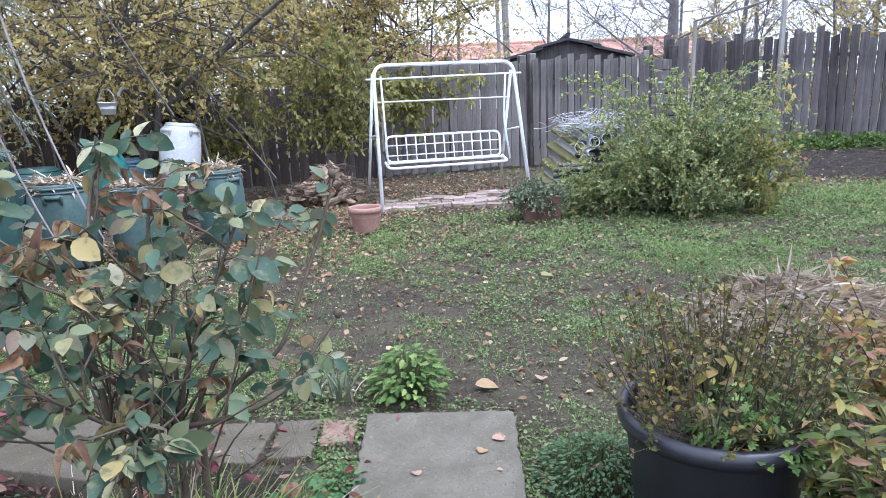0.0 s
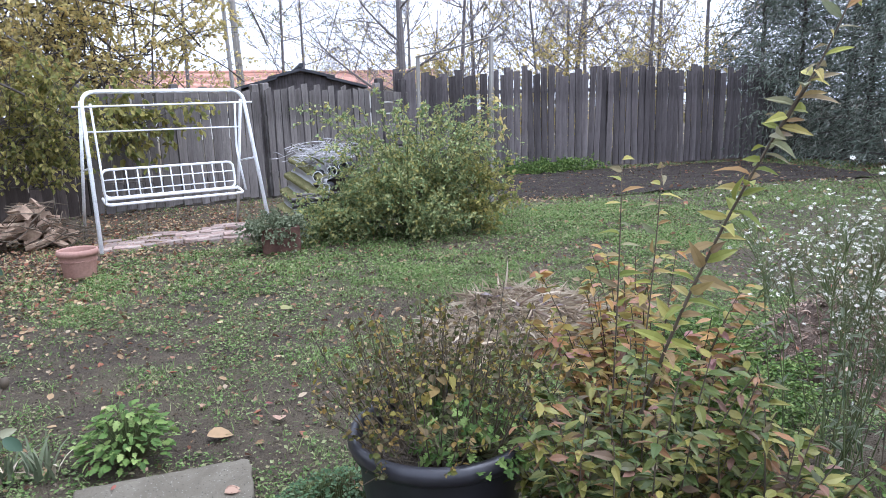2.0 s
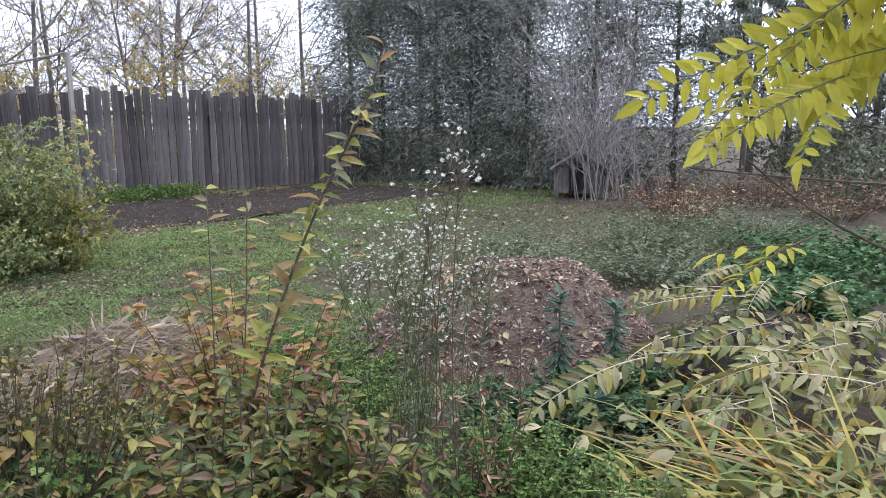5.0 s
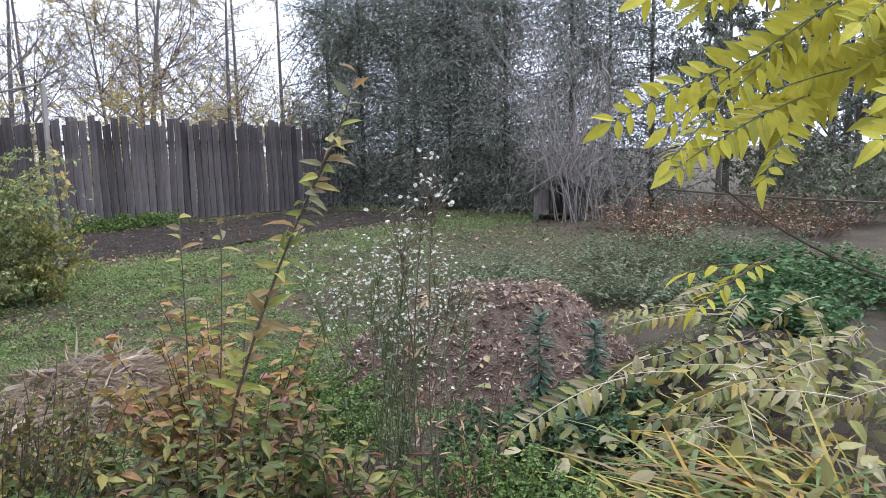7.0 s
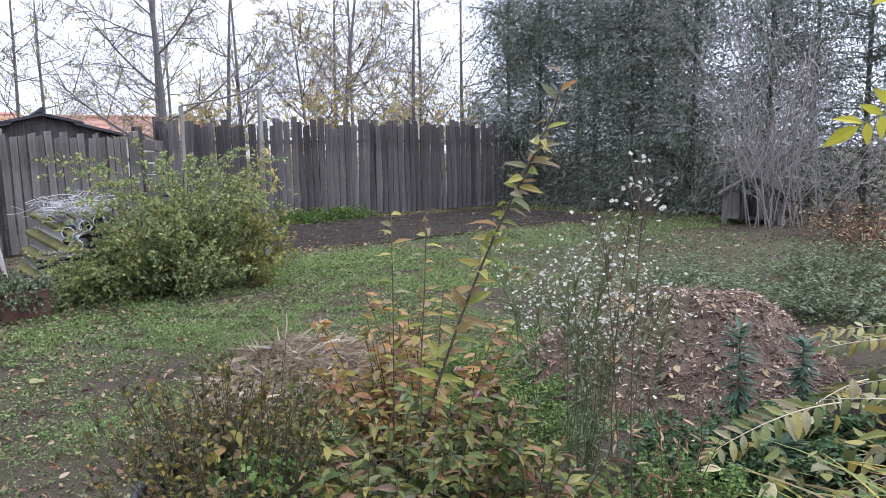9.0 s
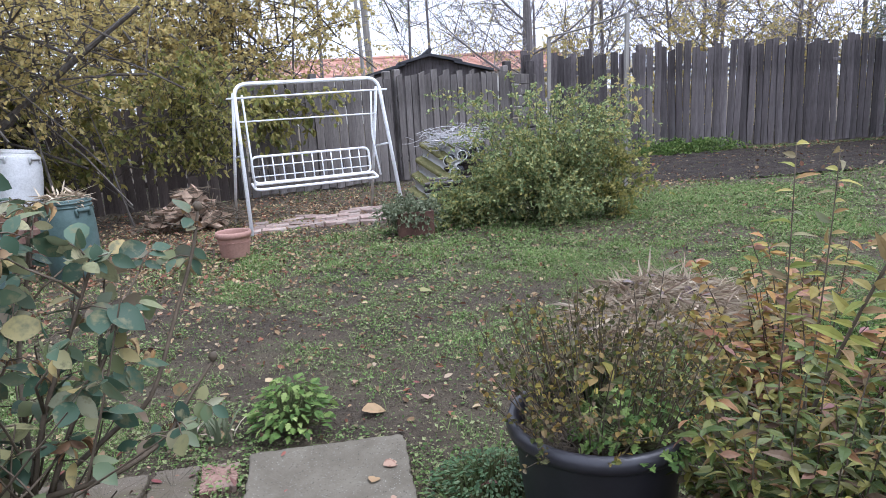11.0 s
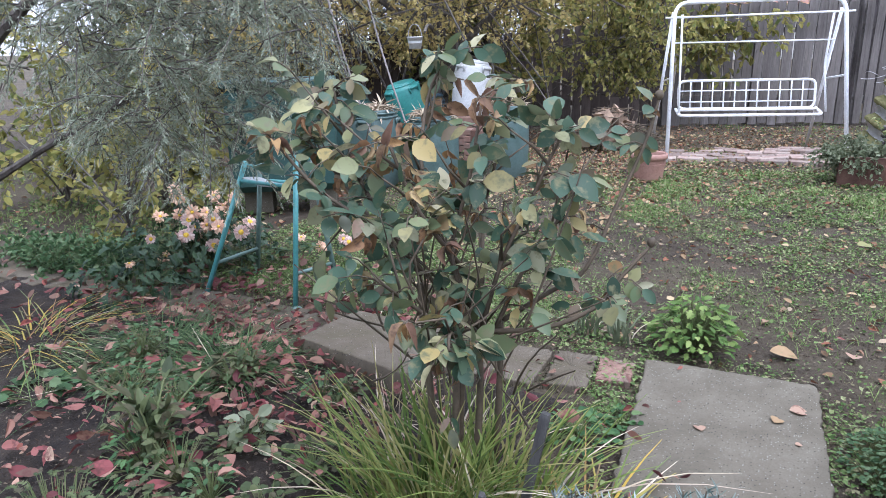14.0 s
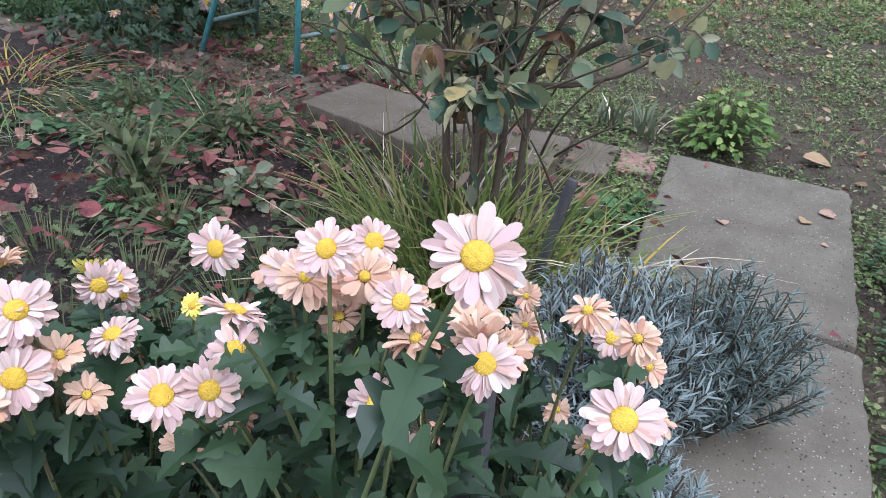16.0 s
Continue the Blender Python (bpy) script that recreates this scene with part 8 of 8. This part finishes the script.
lawn = Acc()
for n, box4, ln in ((24000, (-9, -3.5, 2.5, 6.5), 0.03), (250000, (-3.2, 3.4, 2.0, 5.2), 0.015), (120000, (-4.5, 5, 5.0, 8), 0.024), (120000, (-7, 11.5, 6.5, 12.5), 0.032), (30000, (-0.8, 1.5, 1.0, 3.2), 0.016), (40000, (3.0, 9.5, 1.0, 6.5), 0.026)):
    P = scatter(n, *box4, lawn_keep)
    m = len(P)
    P[:, 2] += RNG.uniform(0.003, 0.03, m)
    D = rand_dirs(m)
    D[:, 2] = D[:, 2] * 0.35 + 0.15
    put_leaves(lawn, P, D, RNG.normal(0, 0.35, (m, 3)) + A3(0, 0, 1), ln * (0.45 + 1.1 * RNG.random(m) ** 2), SPRIG2, 1.15)
tagged(part("lawn_weeds", lawn, CLOVER), "low green clover and weeds of the lawn", "lawn", kind="stuff")
gr = Acc()


def grass_keep(x, y):
    return np.clip(1.5 * wave(x, y, 1.3, 9) + 1.0 * wave(x, y, 5, 3) + 0.3, 0.03, 1) * lawn_keep(x, y)


for n, box4, h in ((30000, (-9, -3.5, 2.5, 6.5), 0.05), (170000, (-3.2, 3.4, 2.0, 5.2), 0.038), (130000, (-4.5, 5, 5.0, 8), 0.055), (110000, (-7, 11.5, 6.5, 12.5), 0.06)):
    P = scatter(n, *box4, grass_keep)
    blades(gr, P, h * RNG.uniform(0.5, 1.3, len(P)), 0.003 if h < 0.04 else 0.005 if h < 0.058 else 0.007, 0.45, 0.5, 2)
tagged(part("lawn_grass", gr, GRASS), "thin tufts of lawn grass", "lawn", kind="stuff")

lt = Acc()


def litter_keep(x, y):
    a = np.exp(-(((x + 1.9) / 1.45) ** 2 + ((y - 6.4) / 1.6) ** 2)) * 0.95 + 0.5 * np.exp(-(((x + 0.6) / 1.6) ** 2 + ((y - 8.6) / 1.2) ** 2))
    bed = ((x > 3.3) & (x < 11.5) & (y > 8.5)) * 0.28
    return np.clip(a + 0.085 + bed, 0, 1) * ~on_paving(x, y)


for n, box4, ln, sh in ((70000, (-6, 4.5, 2.6, 10.5), 0.036, SIMPLE), (9000, (3, 12, 5, 12.6), 0.07, SIMPLE)):
    P = scatter(n, *box4, litter_keep)
    m = len(P)
    P[:, 2] += RNG.uniform(0.006, 0.03, m)
    D = rand_dirs(m)
    D[:, 2] *= 0.35
    put_leaves(lt, P, D, RNG.normal(0, 0.35, (m, 3)) + A3(0, 0, 1), ln * RNG.uniform(0.5, 1.3, m), sh, 1.1)
tagged(part("fallen_leaves", lt, LITTER), "scattered dry brown fallen leaves", "fallen leaves", kind="stuff")

rl = Acc()


def red_keep(x, y):
    a = np.exp(-(((x + 2.3) / 0.9) ** 2 + ((y - 2.2) / 0.45) ** 2)) + 0.75 * np.exp(-(((x + 1.65) / 0.45) ** 2 + ((y - 1.75) / 0.3) ** 2)) + 0.4 * np.exp(-(((x + 1.75) / 0.8) ** 2 + ((y - 1.35) / 0.55) ** 2))
    tufts = np.exp(-(((x + 1.97) / 0.16) ** 2 + ((y - 1.78) / 0.13) ** 2)) + np.exp(-(((x + 2.35) / 0.24) ** 2 + ((y - 1.76) / 0.14) ** 2))
    return np.clip(a + 0.012, 0, 1) * (1 - 0.9 * np.clip(tufts, 0, 1))


P = scatter(15000, -4.4, 0.6, 0.4, 3.4, red_keep)
m = len(P)
P[:, 2] += np.where(P[:, 1] < 2.1, 0.035, 0.0) + RNG.uniform(0.03, 0.06, m)
D = rand_dirs(m)
D[:, 2] *= 0.14
k = int(m * 0.5)
for sl, shape, wd in ((slice(0, k), OVAL, 1.1), (slice(k, m), LANCE, 1.5)):
    j = len(P[sl])
    put_leaves(rl, P[sl], D[sl], RNG.normal(0, 0.6, (j, 3)) + A3(0, 0, 1), (0.018 + 0.052 * RNG.random(j) ** 1.6), shape, wd * RNG.uniform(0.5, 1.1, j), RNG.uniform(-1.5, 3.0, j))
tagged(part("red_fallen_leaves", rl, RED_LITTER), "curled red and purple fallen vine leaves", "fallen leaves", kind="stuff")

# crumbs of earth, bits of stalk and small stones on the bare ground
cr = Acc()


def crumb_keep(x, y):
    return 0.9 * ~on_paving(x, y)


for n, box4, ln in ((90000, (-3.2, 3.0, 0.6, 4.6), 0.012), (36000, (-6.0, 10.5, 4.6, 12.4), 0.03)):
    P = scatter(n, *box4, crumb_keep)
    m = len(P)
    P[:, 2] += RNG.uniform(0.002, 0.012, m) + np.where((P[:, 1] < 2.1) & (P[:, 0] < -0.75), 0.035, 0) + np.where((P[:, 1] > 8.7) & (P[:, 0] > 3.3), 0.03, 0)
    D = rand_dirs(m)
    D[:, 2] *= 0.5
    put_leaves(cr, P, D, RNG.normal(0, 0.6, (m, 3)) + A3(0, 0, 1), ln * RNG.uniform(0.3, 1.5, m), SPRIG, RNG.uniform(0.25, 1.5, m))
tagged(part("ground_crumbs", cr, foliage("earth_crumbs", [(0.03, 0.023, 0.018), (0.06, 0.045, 0.034), (0.09, 0.07, 0.05), (0.14, 0.11, 0.08), (0.045, 0.034, 0.026), (0.075, 0.058, 0.042), (0.2, 0.16, 0.11), (0.05, 0.038, 0.03)], 0.9, 0.0, scale=10)), "crumbs of earth and bits of dry stalk", "soil crumbs", kind="stuff")

# single leaves that can be told apart on the slab and path
for x, y, z, ln, t, mat, lab in ((-0.313, 2.06, 0.034, 0.045, 2.0, RED_LITTER, "pale pink fallen leaf on the slab"), (-0.08, 2.3, 0.036, 0.06, 0.3, RED_LITTER, "curled reddish-brown leaf on the slab"), (-0.12, 2.2, 0.036, 0.05, 1.2, LITTER, "thin yellowish leaf on the slab"),
                                 (-0.347, 2.55, 0.03, 0.035, 2.4, RED_LITTER, "small red leaf at the rim of the slab"), (-0.06, 2.1, 0.034, 0.022, 0.4, RED_LITTER, "small dark red leaf on the slab"), (-0.16, 2.78, 0.02, 0.1, 0.1, LITTER, "large orange-brown leaf on the bare earth"),
                                 (0.12, 2.83, 0.02, 0.07, 1.5, RED_LITTER, "dark red leaf on the bare earth"), (0.21, 4.48, 0.02, 0.1, 0.5, PALE_LEAF, "pale leaf lying on the lawn"), (2.3, 1.63, 0.28, 0.1, 1.6, PALE_LEAF, "pale upright leaf before the heap")):
    a = Acc()
    put_leaves(a, [(x, y, z)], A3(math.cos(t), math.sin(t), 0.05), A3(0.1, -0.1, 1), ln, OVAL, 1.3, 1.2)
    solo("fallen_leaf", a, mat, (x, y, z), lab, "leaf", "single fallen leaves", smooth=True)
